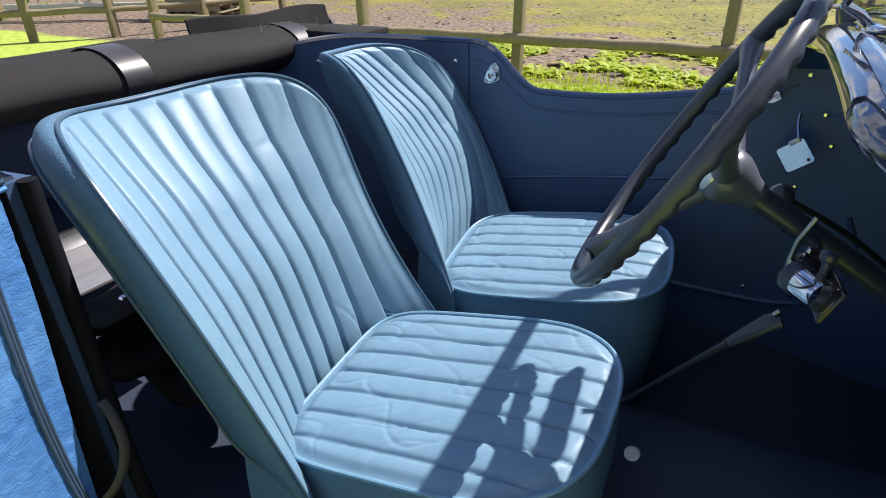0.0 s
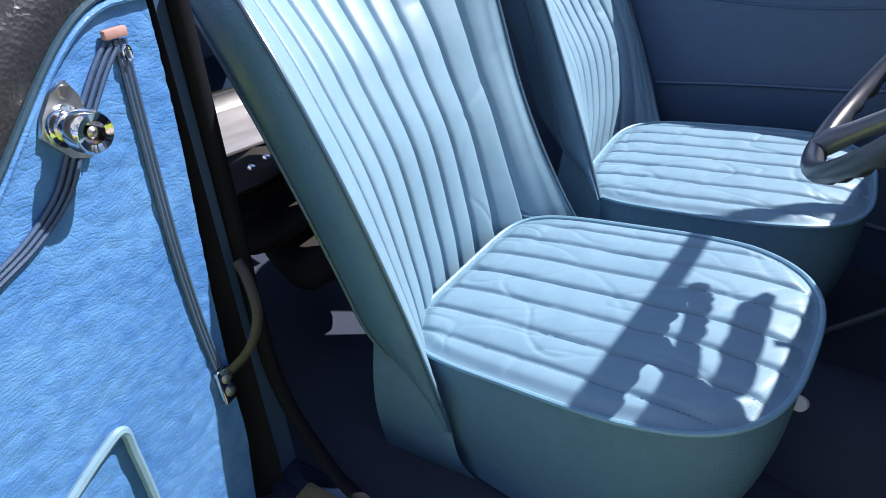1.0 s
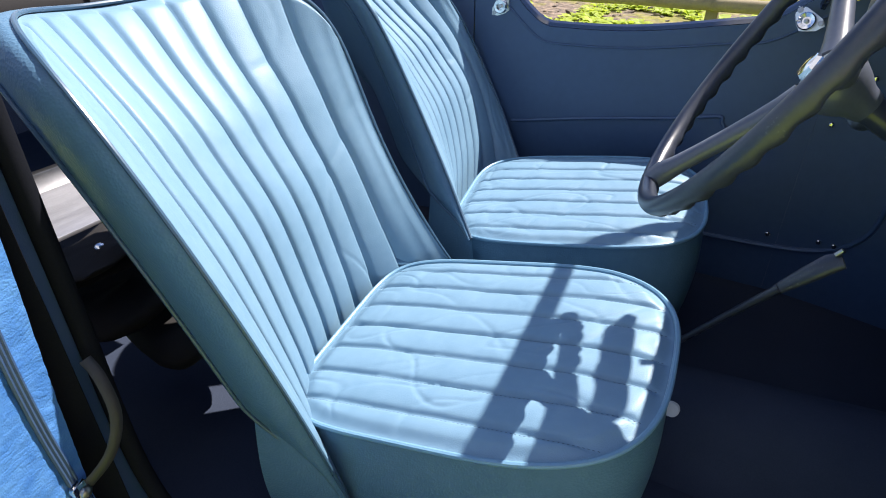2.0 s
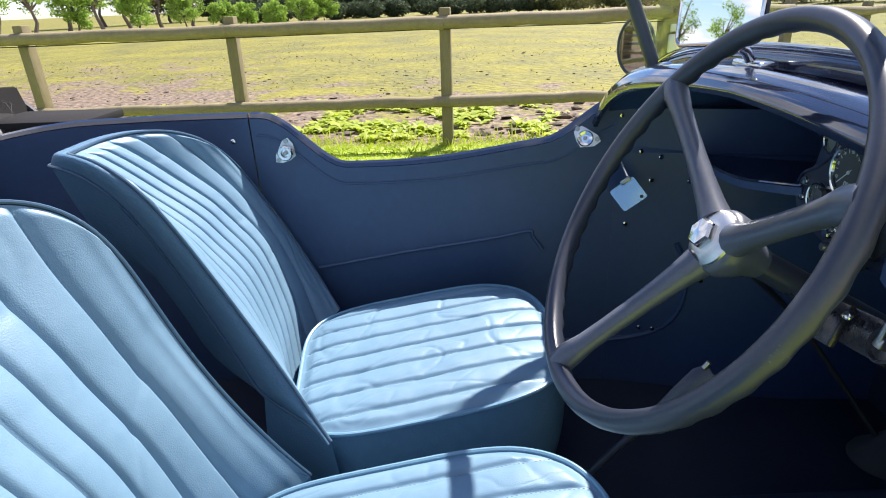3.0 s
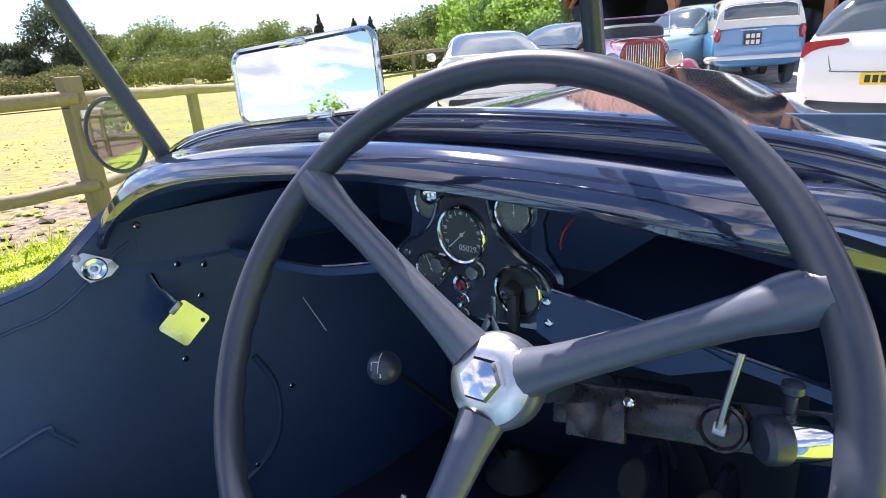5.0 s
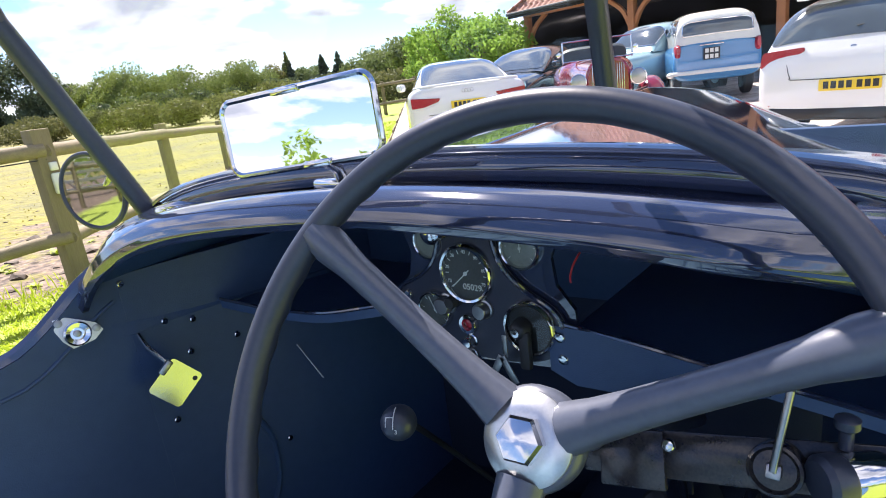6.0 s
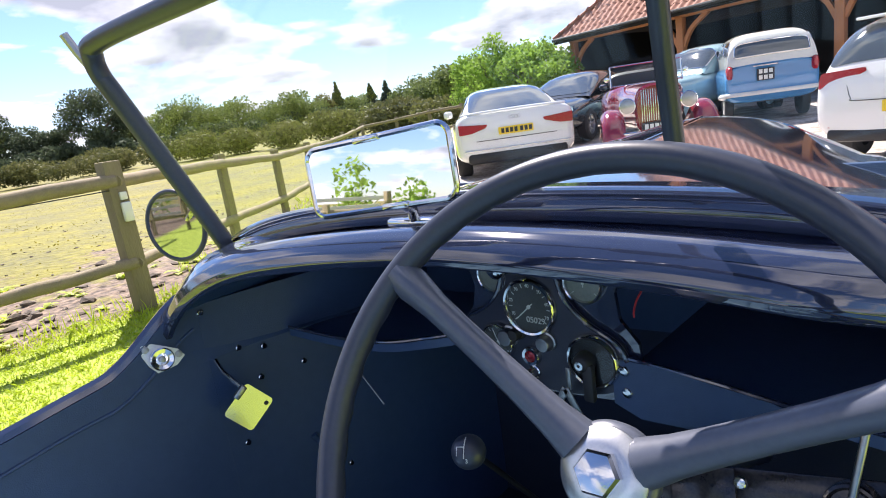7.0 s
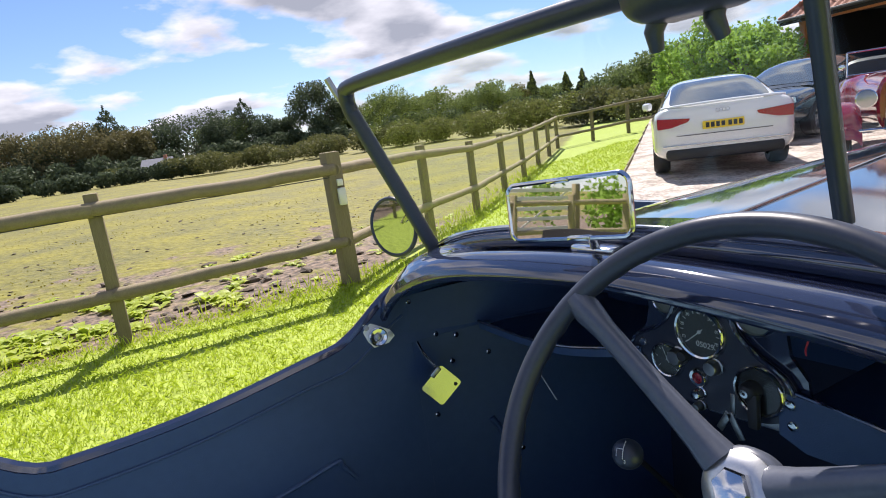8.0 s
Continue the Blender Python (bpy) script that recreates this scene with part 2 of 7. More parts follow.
M_SLATE = mat("grey_slate", (0.16, 0.17, 0.2), (0.24, 0.25, 0.28), 0.7, scale=2)
M_RENDERWALL = mat("pale_render_wall", (0.55, 0.53, 0.48), (0.65, 0.63, 0.58), 0.9, scale=2)
M_REDWIRE = mat("red_wire", (0.5, 0.03, 0.04), (0.6, 0.05, 0.05), 0.4)
M_ALU = mat("bare_aluminium_sheet", (0.34, 0.34, 0.36), (0.5, 0.5, 0.52), 0.42, 0.7, scale=9, fine=60, bump=0.2, stretch=(1, 6, 1))


def glass(name, tint=(0.93, 0.97, 0.95), rough=0.0, face=0.045):
    m = bpy.data.materials.new(name)
    m.use_nodes = True
    n, l = m.node_tree.nodes, m.node_tree.links
    n.clear()
    out = n.new("ShaderNodeOutputMaterial")
    tr = n.new("ShaderNodeBsdfTransparent"); tr.inputs[0].default_value = (*tint, 1)
    gl = n.new("ShaderNodeBsdfGlossy"); gl.inputs["Roughness"].default_value = rough
    lw = n.new("ShaderNodeLayerWeight"); lw.inputs["Blend"].default_value = 0.5
    pw = n.new("ShaderNodeMath"); pw.operation = "POWER"; pw.inputs[1].default_value = 4.0
    l.new(lw.outputs["Facing"], pw.inputs[0])
    fr = n.new("ShaderNodeMath"); fr.operation = "MULTIPLY_ADD"; fr.inputs[1].default_value, fr.inputs[2].default_value = 0.75, face
    l.new(pw.outputs[0], fr.inputs[0])
    mx = n.new("ShaderNodeMixShader")
    l.new(fr.outputs[0], mx.inputs[0]); l.new(tr.outputs[0], mx.inputs[1]); l.new(gl.outputs[0], mx.inputs[2])
    l.new(mx.outputs[0], out.inputs["Surface"])
    return m


M_GLASS = glass("screen_glass")
M_MIRROR = mat("mirror_glass", (0.9, 0.91, 0.91), (0.88, 0.89, 0.89), 0.01, 1.0, bump=0)

# ---- builders ----
def part(name, bm, material, parent=None, label="", smooth=True, angle=40):
    """Links a bmesh as one mesh object under a thing or under a part."""
    bmesh.ops.recalc_face_normals(bm, faces=bm.faces[:])
    me = bpy.data.meshes.new(name)
    bm.to_mesh(me)
    bm.free()
    if smooth:
        me.polygons.foreach_set("use_smooth", [True] * len(me.polygons))
        me.set_sharp_from_angle(angle=radians(angle))
    for m in (material if isinstance(material, (list, tuple)) else [material]):
        me.materials.append(m)
    ob = new(name, me)
    if parent:
        ob.parent = parent
    if label:
        ob["label"] = label
    return ob


def thing(name, label, category, m=None, group="", kind=""):
    ob = new(name)
    ob.empty_display_size = 0.05
    if m is not None:
        ob.matrix_world = m
    return tagged(ob, label, category, group, kind)


def box(bm, c, s, bevel=0.0, m=None, seg=2):
    r = bmesh.ops.create_cube(bm, size=1.0, matrix=Matrix.Translation(c) @ Matrix.Diagonal((*s, 1)))
    vs = r["verts"]
    if bevel:
        es = list({e for v in vs for e in v.link_edges})
        r2 = bmesh.ops.bevel(bm, geom=es, offset=bevel, segments=seg, affect="EDGES", profile=0.5)
        vs = list({v for f in r2["faces"] for v in f.verts} | {v for v in vs if v.is_valid})
    if m is not None:
        bmesh.ops.transform(bm, matrix=m, verts=vs)
    return bm


def tube(bm, pts, r, seg=10, closed=False, cap=True, flat=1.0):
    """A round bar along points; r is one radius or one for each point."""
    pts = [Vector(p) for p in pts]
    k = len(pts)
    rings, side = [], None
    for i, p in enumerate(pts):
        a = pts[(i - 1) % k] if closed or i else p
        b = pts[(i + 1) % k] if closed or i < k - 1 else p
        t = (b - a).normalized()
        if side is None:
            side = t.orthogonal().normalized()
        side = (side - t * side.dot(t)).normalized()
        up = t.cross(side)
        rad = r[i] if isinstance(r, (list, tuple)) else r
        rings.append([bm.verts.new(p + rad * (math.cos(q) * side + flat * math.sin(q) * up)) for q in (2 * math.pi * j / seg for j in range(seg))])
    for i in range(k if closed else k - 1):
        A, B = rings[i], rings[(i + 1) % k]
        for j in range(seg):
            bm.faces.new((A[j], A[(j + 1) % seg], B[(j + 1) % seg], B[j]))
    if cap and not closed:
        bm.faces.new(rings[0][::-1])
        bm.faces.new(rings[-1])
    return bm


def lathe(bm, prof, seg=24, m=None):
    """Turns (radius, height) points about z."""
    rings = []
    for r, h in prof:
        if r < 1e-6:
            rings.append([bm.verts.new((0, 0, h))])
        else:
            rings.append([bm.verts.new((r * math.cos(2 * math.pi * j / seg), r * math.sin(2 * math.pi * j / seg), h)) for j in range(seg)])
    for A, B in zip(rings, rings[1:]):
        for j in range(seg):
            q = [A[j % len(A)], A[(j + 1) % len(A)], B[(j + 1) % len(B)], B[j % len(B)]]
            q = list(dict.fromkeys(q))
            if len(q) > 2:
                bm.faces.new(q)
    if m is not None:
        bmesh.ops.transform(bm, matrix=m, verts=[v for ring in rings for v in ring])
    return bm


def sheet(bm, f, nu, nv, close_u=False):
    """A surface f(u, v) over the unit square."""
    g = [[bm.verts.new(f(i / nu, j / nv)) for j in range(nv + 1)] for i in range(nu if close_u else nu + 1)]
    for i in range(nu):
        for j in range(nv):
            bm.faces.new((g[i][j], g[(i + 1) % len(g)][j], g[(i + 1) % len(g)][j + 1], g[i][j + 1]))
    return bm


def slab(bm, outline, d, m=None):
    """A flat outline in x, y, thick d along z, on z = 0."""
    lo = [bm.verts.new((x, y, 0)) for x, y in outline]
    hi = [bm.verts.new((x, y, d)) for x, y in outline]
    k = len(lo)
    bm.faces.new(lo[::-1])
    bm.faces.new(hi)
    for i in range(k):
        bm.faces.new((lo[i], lo[(i + 1) % k], hi[(i + 1) % k], hi[i]))
    if m is not None:
        bmesh.ops.transform(bm, matrix=m, verts=lo + hi)
    return bm


def thicken(ob, t, offset=-1):
    md = ob.modifiers.new("solidify", "SOLIDIFY")
    md.thickness, md.offset = t, offset
    ob.modifiers.new("edges", "EDGE_SPLIT").split_angle = radians(40)
    return ob


def spline(pts, n):
    """n points on a smooth line through pts."""
    pts = [Vector(p) for p in pts]
    out = []
    for i in range(n):
        s = i / (n - 1) * (len(pts) - 1)
        k = min(int(s), len(pts) - 2)
        t = s - k
        p0, p1, p2, p3 = pts[max(k - 1, 0)], pts[k], pts[k + 1], pts[min(k + 2, len(pts) - 1)]
        out.append(0.5 * ((2 * p1) + (p2 - p0) * t + (2 * p0 - 5 * p1 + 4 * p2 - p3) * t * t + (3 * p1 - p0 - 3 * p2 + p3) * t ** 3))
    return out


def smooth01(a, b, x):
    t = min(1, max(0, (x - a) / (b - a)))
    return t * t * (3 - 2 * t)


def facing(p, n, up=(0, 0, 1)):
    """A pose at p whose z axis points along n."""
    n = Vector(n).normalized()
    x = Vector(up).cross(n).normalized()
    return Matrix.Translation(p) @ Matrix((x, n.cross(x), n)).transposed().to_4x4()


def screw(parent, p, n, r=0.006, material=None, name="screw"):
    bm = bmesh.new()
    lathe(bm, [(r, 0), (r, 0.002), (r * 0.75, 0.0035), (0, 0.004)], 14, facing(p, n))
    return part(name, bm, material or M_CHROME, parent)

# ---- ground ----
def ground_z(x, y):
    f = max(x + 4.45, 0.733 * (x + 4.4) + 0.68 * (y - 1.78))      # positive on the car's side of the fence
    dip = -0.17 * smooth01(1.9, 5.5, y) * (1 - smooth01(0.4, 2.6, f)) * (1 - 0.6 * smooth01(9, 20, y))
    return dip + 0.026 * (min(max(y, 9.0), 24.0) - 9.0)


def field_material():
    m = mat("field_turf", (0.083, 0.081, 0.008), (0.208, 0.190, 0.016), 0.9, scale=0.6, fine=7, bump=1.0, depth=0.07, spread=0.12)
    n, l = m.node_tree.nodes, m.node_tree.links
    bs = n["Principled BSDF"]
    grass = bs.inputs["Base Color"].links[0].from_socket
    co = [x for x in n if x.type == "TEX_COORD"][0]
    sp = n.new("ShaderNodeSeparateXYZ")
    l.new(co.outputs["Object"], sp.inputs[0])
    soil = n.new("ShaderNodeTexNoise"); soil.inputs["Scale"].default_value = 1.3; soil.inputs["Detail"].default_value = 8; soil.inputs["Roughness"].default_value = 0.65
    l.new(co.outputs["Object"], soil.inputs["Vector"])
    # the strip along the fence is trodden to bare earth
    near = n.new("ShaderNodeMapRange"); near.inputs["From Min"].default_value = -11.0; near.inputs["From Max"].default_value = -5.2
    near.inputs["To Min"].default_value, near.inputs["To Max"].default_value = -0.16, 0.19
    l.new(sp.outputs["X"], near.inputs["Value"])
    ad = n.new("ShaderNodeMath"); ad.operation = "ADD"
    l.new(soil.outputs["Fac"], ad.inputs[0]); l.new(near.outputs[0], ad.inputs[1])
    # a churned brown patch at the paddock's near corner
    my = n.new("ShaderNodeMapRange"); my.inputs["From Min"].default_value = -1.8; my.inputs["From Max"].default_value = -5.0
    my.inputs["To Min"].default_value, my.inputs["To Max"].default_value = 0.0, 0.2
    l.new(sp.outputs["Y"], my.inputs["Value"])
    mx0 = n.new("ShaderNodeMapRange"); mx0.inputs["From Min"].default_value = -19.0; mx0.inputs["From Max"].default_value = -14.0
    l.new(sp.outputs["X"], mx0.inputs["Value"])
    ad2 = n.new("ShaderNodeMath"); ad2.operation = "MULTIPLY_ADD"
    l.new(my.outputs[0], ad2.inputs[0]); l.new(mx0.outputs[0], ad2.inputs[1]); l.new(ad.outputs[0], ad2.inputs[2])
    rp = n.new("ShaderNodeValToRGB"); rp.color_ramp.elements[0].position, rp.color_ramp.elements[1].position = 0.54, 0.64
    l.new(ad2.outputs[0], rp.inputs[0])
    sc = n.new("ShaderNodeTexNoise"); sc.inputs["Scale"].default_value = 14; sc.inputs["Detail"].default_value = 6
    l.new(co.outputs["Object"], sc.inputs["Vector"])
    earth = n.new("ShaderNodeValToRGB")
    earth.color_ramp.elements[0].position, earth.color_ramp.elements[1].position = 0.35, 0.7
    earth.color_ramp.elements[0].color, earth.color_ramp.elements[1].color = (0.045, 0.032, 0.022, 1), (0.27, 0.195, 0.13, 1)
    l.new(sc.outputs["Fac"], earth.inputs[0])
    mx = n.new("ShaderNodeMix"); mx.data_type = "RGBA"
    l.new(rp.outputs[0], mx.inputs["Factor"]); l.new(grass, mx.inputs["A"]); l.new(earth.outputs[0], mx.inputs["B"])
    # lawn between the fence and the drive
    lawn = n.new("ShaderNodeValToRGB"); lawn.color_ramp.elements[0].color, lawn.color_ramp.elements[1].color = (0.22, 0.30, 0.026, 1), (0.35, 0.43, 0.055, 1)
    l.new(sc.outputs["Fac"], lawn.inputs[0])
    fx = n.new("ShaderNodeMath"); fx.operation = "MULTIPLY_ADD"; fx.inputs[1].default_value = 0.55
    l.new(soil.outputs["Fac"], fx.inputs[0]); l.new(FENCE_SIDE(n, l, sp), fx.inputs[2])
    lr = n.new("ShaderNodeValToRGB"); lr.color_ramp.elements[0].position, lr.color_ramp.elements[1].position = 0.25, 0.5
    l.new(fx.outputs[0], lr.inputs[0])
    m2 = n.new("ShaderNodeMix"); m2.data_type = "RGBA"
    l.new(lr.outputs[0], m2.inputs["Factor"]); l.new(mx.outputs["Result"], m2.inputs["A"]); l.new(lawn.outputs[0], m2.inputs["B"])
    l.new(m2.outputs["Result"], bs.inputs["Base Color"])
    return m


def FENCE_SIDE(n, l, sp):
    """Positive on the car's side of the fence: the smaller distance to its two straight runs."""
    a = n.new("ShaderNodeMath"); a.operation = "ADD"; a.inputs[1].default_value = 4.45
    l.new(sp.outputs["X"], a.inputs[0])
    px = n.new("ShaderNodeMath"); px.operation = "MULTIPLY"; px.inputs[1].default_value = 0.733
    py = n.new("ShaderNodeMath"); py.operation = "MULTIPLY_ADD"; py.inputs[1].default_value = 0.68
    l.new(sp.outputs["X"], px.inputs[0]); l.new(sp.outputs["Y"], py.inputs[0]); l.new(px.outputs[0], py.inputs[2])
    b = n.new("ShaderNodeMath"); b.operation = "ADD"; b.inputs[1].default_value = 0.733 * 4.4 - 0.68 * 1.78
    l.new(py.outputs[0], b.inputs[0])
    mx = n.new("ShaderNodeMath"); mx.operation = "MAXIMUM"
    l.new(a.outputs[0], mx.inputs[0]); l.new(b.outputs[0], mx.inputs[1])
    return mx.outputs[0]


bm = bmesh.new()
ticks = sorted({round(s * k, 3) for s in (-1, 1) for k in [i * 0.5 for i in range(41)] + [22, 25, 30, 36, 44, 55, 70, 90, 120, 170, 250, 400, 700, 1200, 2000]})
gv = [[bm.verts.new((x, y, ground_z(x, y) + (0.02 * noise.noise((x * 0.8, y * 0.8, 0)) if abs(x) < 20 and abs(y) < 20 else 0))) for y in ticks] for x in ticks]
for i in range(len(ticks) - 1):
    for j in range(len(ticks) - 1):
        bm.faces.new((gv[i][j], gv[i + 1][j], gv[i + 1][j + 1], gv[i][j + 1]))
tagged(part("ground", bm, field_material()), "worn paddock turf with bare trodden earth and a lawn strip", "ground", kind="structure")

EDGE_P, EDGE_D = Vector((-7.34, 8.32)), Vector((-0.63, 0.76)).normalized()


def gravel_outline():
    a = EDGE_P - EDGE_D * 11.5
    b = EDGE_P + EDGE_D * 14
    return [tuple(a), (a.x + 2, -14), (22, -14), (22, 34), (b.x, 34), tuple(b)]


bm = bmesh.new()
ol = gravel_outline()
n_rows = 60
for i in range(n_rows):
    q = []
    for yy in (3.0 + 31 * i / n_rows, 3.0 + 31 * (i + 1) / n_rows):
        k = (yy - EDGE_P.y) / EDGE_D.y
        xl = EDGE_P.x + EDGE_D.x * k if yy > -0.4 else EDGE_P.x + EDGE_D.x * (-0.4 - EDGE_P.y) / EDGE_D.y
        q.append((xl, yy))
    for j in range(24):
        ka, kb = (j / 24) ** 2, ((j + 1) / 24) ** 2
        corner = [(q[0][0] + (22 - q[0][0]) * ka, q[0][1]), (q[0][0] + (22 - q[0][0]) * kb, q[0][1]), (q[1][0] + (22 - q[1][0]) * kb, q[1][1]), (q[1][0] + (22 - q[1][0]) * ka, q[1][1])]
        bm.faces.new([bm.verts.new((x, y, ground_z(x, y) + 0.035)) for x, y in corner])
bmesh.ops.remove_doubles(bm, verts=bm.verts[:], dist=0.001)
tagged(part("gravel_yard", bm, M_GRAVEL), "pale pinkish gravel yard", "gravel", kind="structure")
edging = thing("edging", "low timber edging board along the gravel", "edging", kind="structure")
for i in range(8):
    a, b = EDGE_P + EDGE_D * (-7 + i * 2.4), EDGE_P + EDGE_D * (-7 + i * 2.4 + 2.38)
    bm = bmesh.new()
    d = b - a
    box(bm, (0, 0, 0), (d.length, 0.03, 0.12), 0.006, Matrix.Translation(((a.x + b.x) / 2, (a.y + b.y) / 2, ground_z((a.x + b.x) / 2, (a.y + b.y) / 2) + 0.02)) @ Matrix.Rotation(math.atan2(d.y, d.x), 4, "Z"))
    part("board", bm, M_WOODFENCE, edging)


# pale lane beyond the paddock's far corner
bm = bmesh.new()
sheet(bm, lambda u, v: Vector((0.4 + (33.0 + 12 * v + 4 * math.sin(3 * u)) * math.sin(radians(-140 + 36 * u)), 0.2 + (33.0 + 12 * v + 4 * math.sin(3 * u)) * math.cos(radians(-140 + 36 * u)), 0.02)), 40, 4)
tagged(part("lane", bm, M_GRAVEL), "pale gravel lane beyond the paddock", "lane", kind="structure")


# ---- post and rail fence ----
def fence_post(parent, x, y, h, w, lean=0.0):
    bm = bmesh.new()
    box(bm, (0, 0, h / 2 - 0.1), (w, w * 0.85, h + 0.2), 0.008, pose(x, y, ground_z(x, y), lean, lean * 0.7, random.uniform(-4, 4)))
    return part("post", bm, M_WOODFENCE, parent)


def fence_rail(parent, a, b, h, r):
    bm = bmesh.new()
    pa, pb = Vector((a[0], a[1], ground_z(*a) + h)), Vector((b[0], b[1], ground_z(*b) + h))
    pts = [pa.lerp(pb, i / 8) + Vector((0, 0, random.uniform(-0.006, 0.006))) for i in range(9)]
    tube(bm, pts, [r * random.uniform(0.93, 1.07) for _ in pts], 10)
    return part("rail", bm, M_RAIL, parent)


random.seed(3)
F_TURN = (-4.40, 1.78)
run_a = [(-4.40 + 0.045 * min(k, 1), 1.78 - 1.8 * k) for k in range(1, 6)]
run_b = [(-4.40 - 0.68 * 2.25 * k, 1.78 + 0.733 * 2.25 * k) for k in range(1, 8)]
run_c = [(-15.11 + 0.62 * 1.0 * k, 13.33 + 0.78 * 1.3 * k) for k in range(1, 6)]
fence = thing("fence", "weathered two-rail post and rail paddock fence", "fence", kind="structure")
for p in run_a[::-1]:
    fence_post(fence, *p, 1.12, 0.105, random.uniform(-1, 1))
fence_post(fence, *F_TURN, 1.16, 0.15)
for p in run_b + run_c:
    fence_post(fence, *p, 1.12, 0.10, random.uniform(-1.2, 1.2))
line = run_a[::-1] + [F_TURN] + run_b + run_c
for p, q in zip(line, line[1:]):
    off = 0.055
    fence_rail(fence, (p[0] + off, p[1]), (q[0] + off, q[1]), 1.01, 0.052)
    fence_rail(fence, (p[0] + off, p[1]), (q[0] + off, q[1]), 0.385, 0.048)
bm = bmesh.new()
tube(bm, [(x + 0.072, y, ground_z(x, y) + 0.956 + 0.006 * math.sin(i * 2.1)) for i, (x, y) in enumerate(run_a[::-1] + [F_TURN])], 0.004, 6)
part("cable", bm, M_BLACK, fence)
bm = bmesh.new()
box(bm, (F_TURN[0] + 0.1, F_TURN[1] + 0.02, 0.78), (0.05, 0.07, 0.15), 0.015)
box(bm, (F_TURN[0] + 0.09, F_TURN[1] + 0.02, 0.90), (0.04, 0.05, 0.06), 0.008)
tagged(part("outdoor_socket", bm, M_CREAM), "white plastic weatherproof socket box on the fence post", "socket box")

# ---- the vintage car ----
C = 0.06          # its middle line
HALF = 0.555      # half width inside


def top_line(y):
    """Height of the body side's top edge: high behind the door, cut down, rising to the scuttle."""
    if y < -0.20:
        return 0.952 - 0.10 * smooth01(-0.55, -1.2, y)
    if y < 0.0:
        return 0.952 - 0.112 * smooth01(-0.19, -0.01, y)
    return 0.840 + 0.045 * smooth01(0.0, 0.45, y) * (y / 0.45 if y < 0.45 else 1) + 0.083 * smooth01(0.42, 0.58, y)


def side_x(y):
    """Half width of the cockpit at y."""
    return HALF - 0.075 * smooth01(0.55, 1.0, y) - 0.16 * smooth01(-0.3, -1.15, y)


# the car's own axis stands a little askew to the fence; built parts of its front are turned by this
PHI = 6.0
CARM = Matrix.Translation((0, 0.75, 0)) @ Matrix.Rotation(radians(PHI), 4, "Z") @ Matrix.Translation((0, -0.75, 0))


def right_x(y):
    """Inner face of the driver's side."""
    return 0.655 - 0.185 * (y + 0.1) - 0.10 * smooth01(0.7, 1.2, y) - 0.10 * smooth01(-0.3, -1.15, y)


car = thing("vintage_car_body", "dark blue-black vintage open tourer body with leathercloth trim", "car")


def wall_panel(name, y0, y1, sgn, zlo, material, parent, inset=0.0, label="", ztop=None):
    bm = bmesh.new()
    sheet(bm, lambda u, v: Vector((C - side_x(y0 + (y1 - y0) * u) + inset if sgn < 0 else right_x(y0 + (y1 - y0) * u) - inset, y0 + (y1 - y0) * u,
                                   zlo + ((ztop or top_line)(y0 + (y1 - y0) * u) - zlo) * v)), 40, 10)
    ob = part(name, bm, material, parent, label)
    md = thicken(ob, 0.03, 1 if sgn < 0 else 1)
    return ob


# left side, closed passenger door
wall_panel("side_panel", -1.2, -0.215, -1, 0.268, M_TRIM, car)
wall_panel("side_panel", 0.5715, 1.2, -1, 0.268, M_TRIM, car, ztop=lambda y: 0.95)
wall_panel("side_panel", -1.2, -0.10, 1, 0.268, M_TRIM, car, ztop=lambda y: 0.985 - 0.12 * smooth01(-0.4, -1.2, y))
wall_panel("side_panel", 0.74, 1.2, 1, 0.268, M_TRIM, car, ztop=lambda y: 0.94)
pdoor = thing("passenger_door", "closed dark blue passenger door with leathercloth lining", "car door")
wall_panel("lining", -0.2115, 0.5713, -1, 0.268, M_TRIM, pdoor)
# rounded bead along the top edges
bm = bmesh.new()
tube(bm, [(C - side_x(y) - 0.012, y, top_line(y) + 0.002) for y in [-0.21 + 0.78 * i / 40 for i in range(41)]], 0.011, 8)
part("top_bead", bm, M_PAINT, pdoor)
bm = bmesh.new()
tube(bm, [(C - side_x(y) - 0.012, y, top_line(y) + 0.002) for y in [-1.2 + 0.985 * i / 30 for i in range(31)]], 0.011, 8)
part("top_bead", bm, M_PAINT, car)
# floor, tunnel, firewall, back wall
bm = bmesh.new()
box(bm, (0.09, 0.0, 0.27), (1.34, 2.44, 0.03), 0.004)
part("floor_pan", bm, M_CARPET, car)
bm = bmesh.new()
box(bm, (0, 1.22, 0.65), (0.98, 0.03, 0.74), 0.004, CARM)
part("firewall", bm, M_CARPET, car)
bm = bmesh.new()
box(bm, (C, -1.2, 0.6), (0.84, 0.03, 0.64), 0.004)
part("back_panel", bm, M_TRIM, car)
bm = bmesh.new()
sheet(bm, lambda u, v: Vector((C + 0.13 * math.cos(math.pi * u), 0.35 + 0.86 * v, 0.28 + (0.10 + 0.10 * v) * math.sin(math.pi * u))), 16, 4)
part("tunnel", bm, M_CARPET, car)


# scuttle: a rolled lip over the dash, falling to the screen
def scuttle_z(x):
    """Crown of the scuttle across the car, in the car's own axis."""
    q = (x - 0.04) / 0.54
    return 1.098 - 0.05 * q * q - 0.085 * abs(x / 0.535) ** 7


LIP = [(0.004, -0.080), (-0.004, -0.078), (-0.007, -0.066), (-0.001, -0.043), (0.009, -0.029), (0.021, -0.015), (0.036, -0.005), (0.054, -0.001), (0.08, 0.0), (0.11, -0.003), (0.15, -0.008), (0.19, -0.012)]

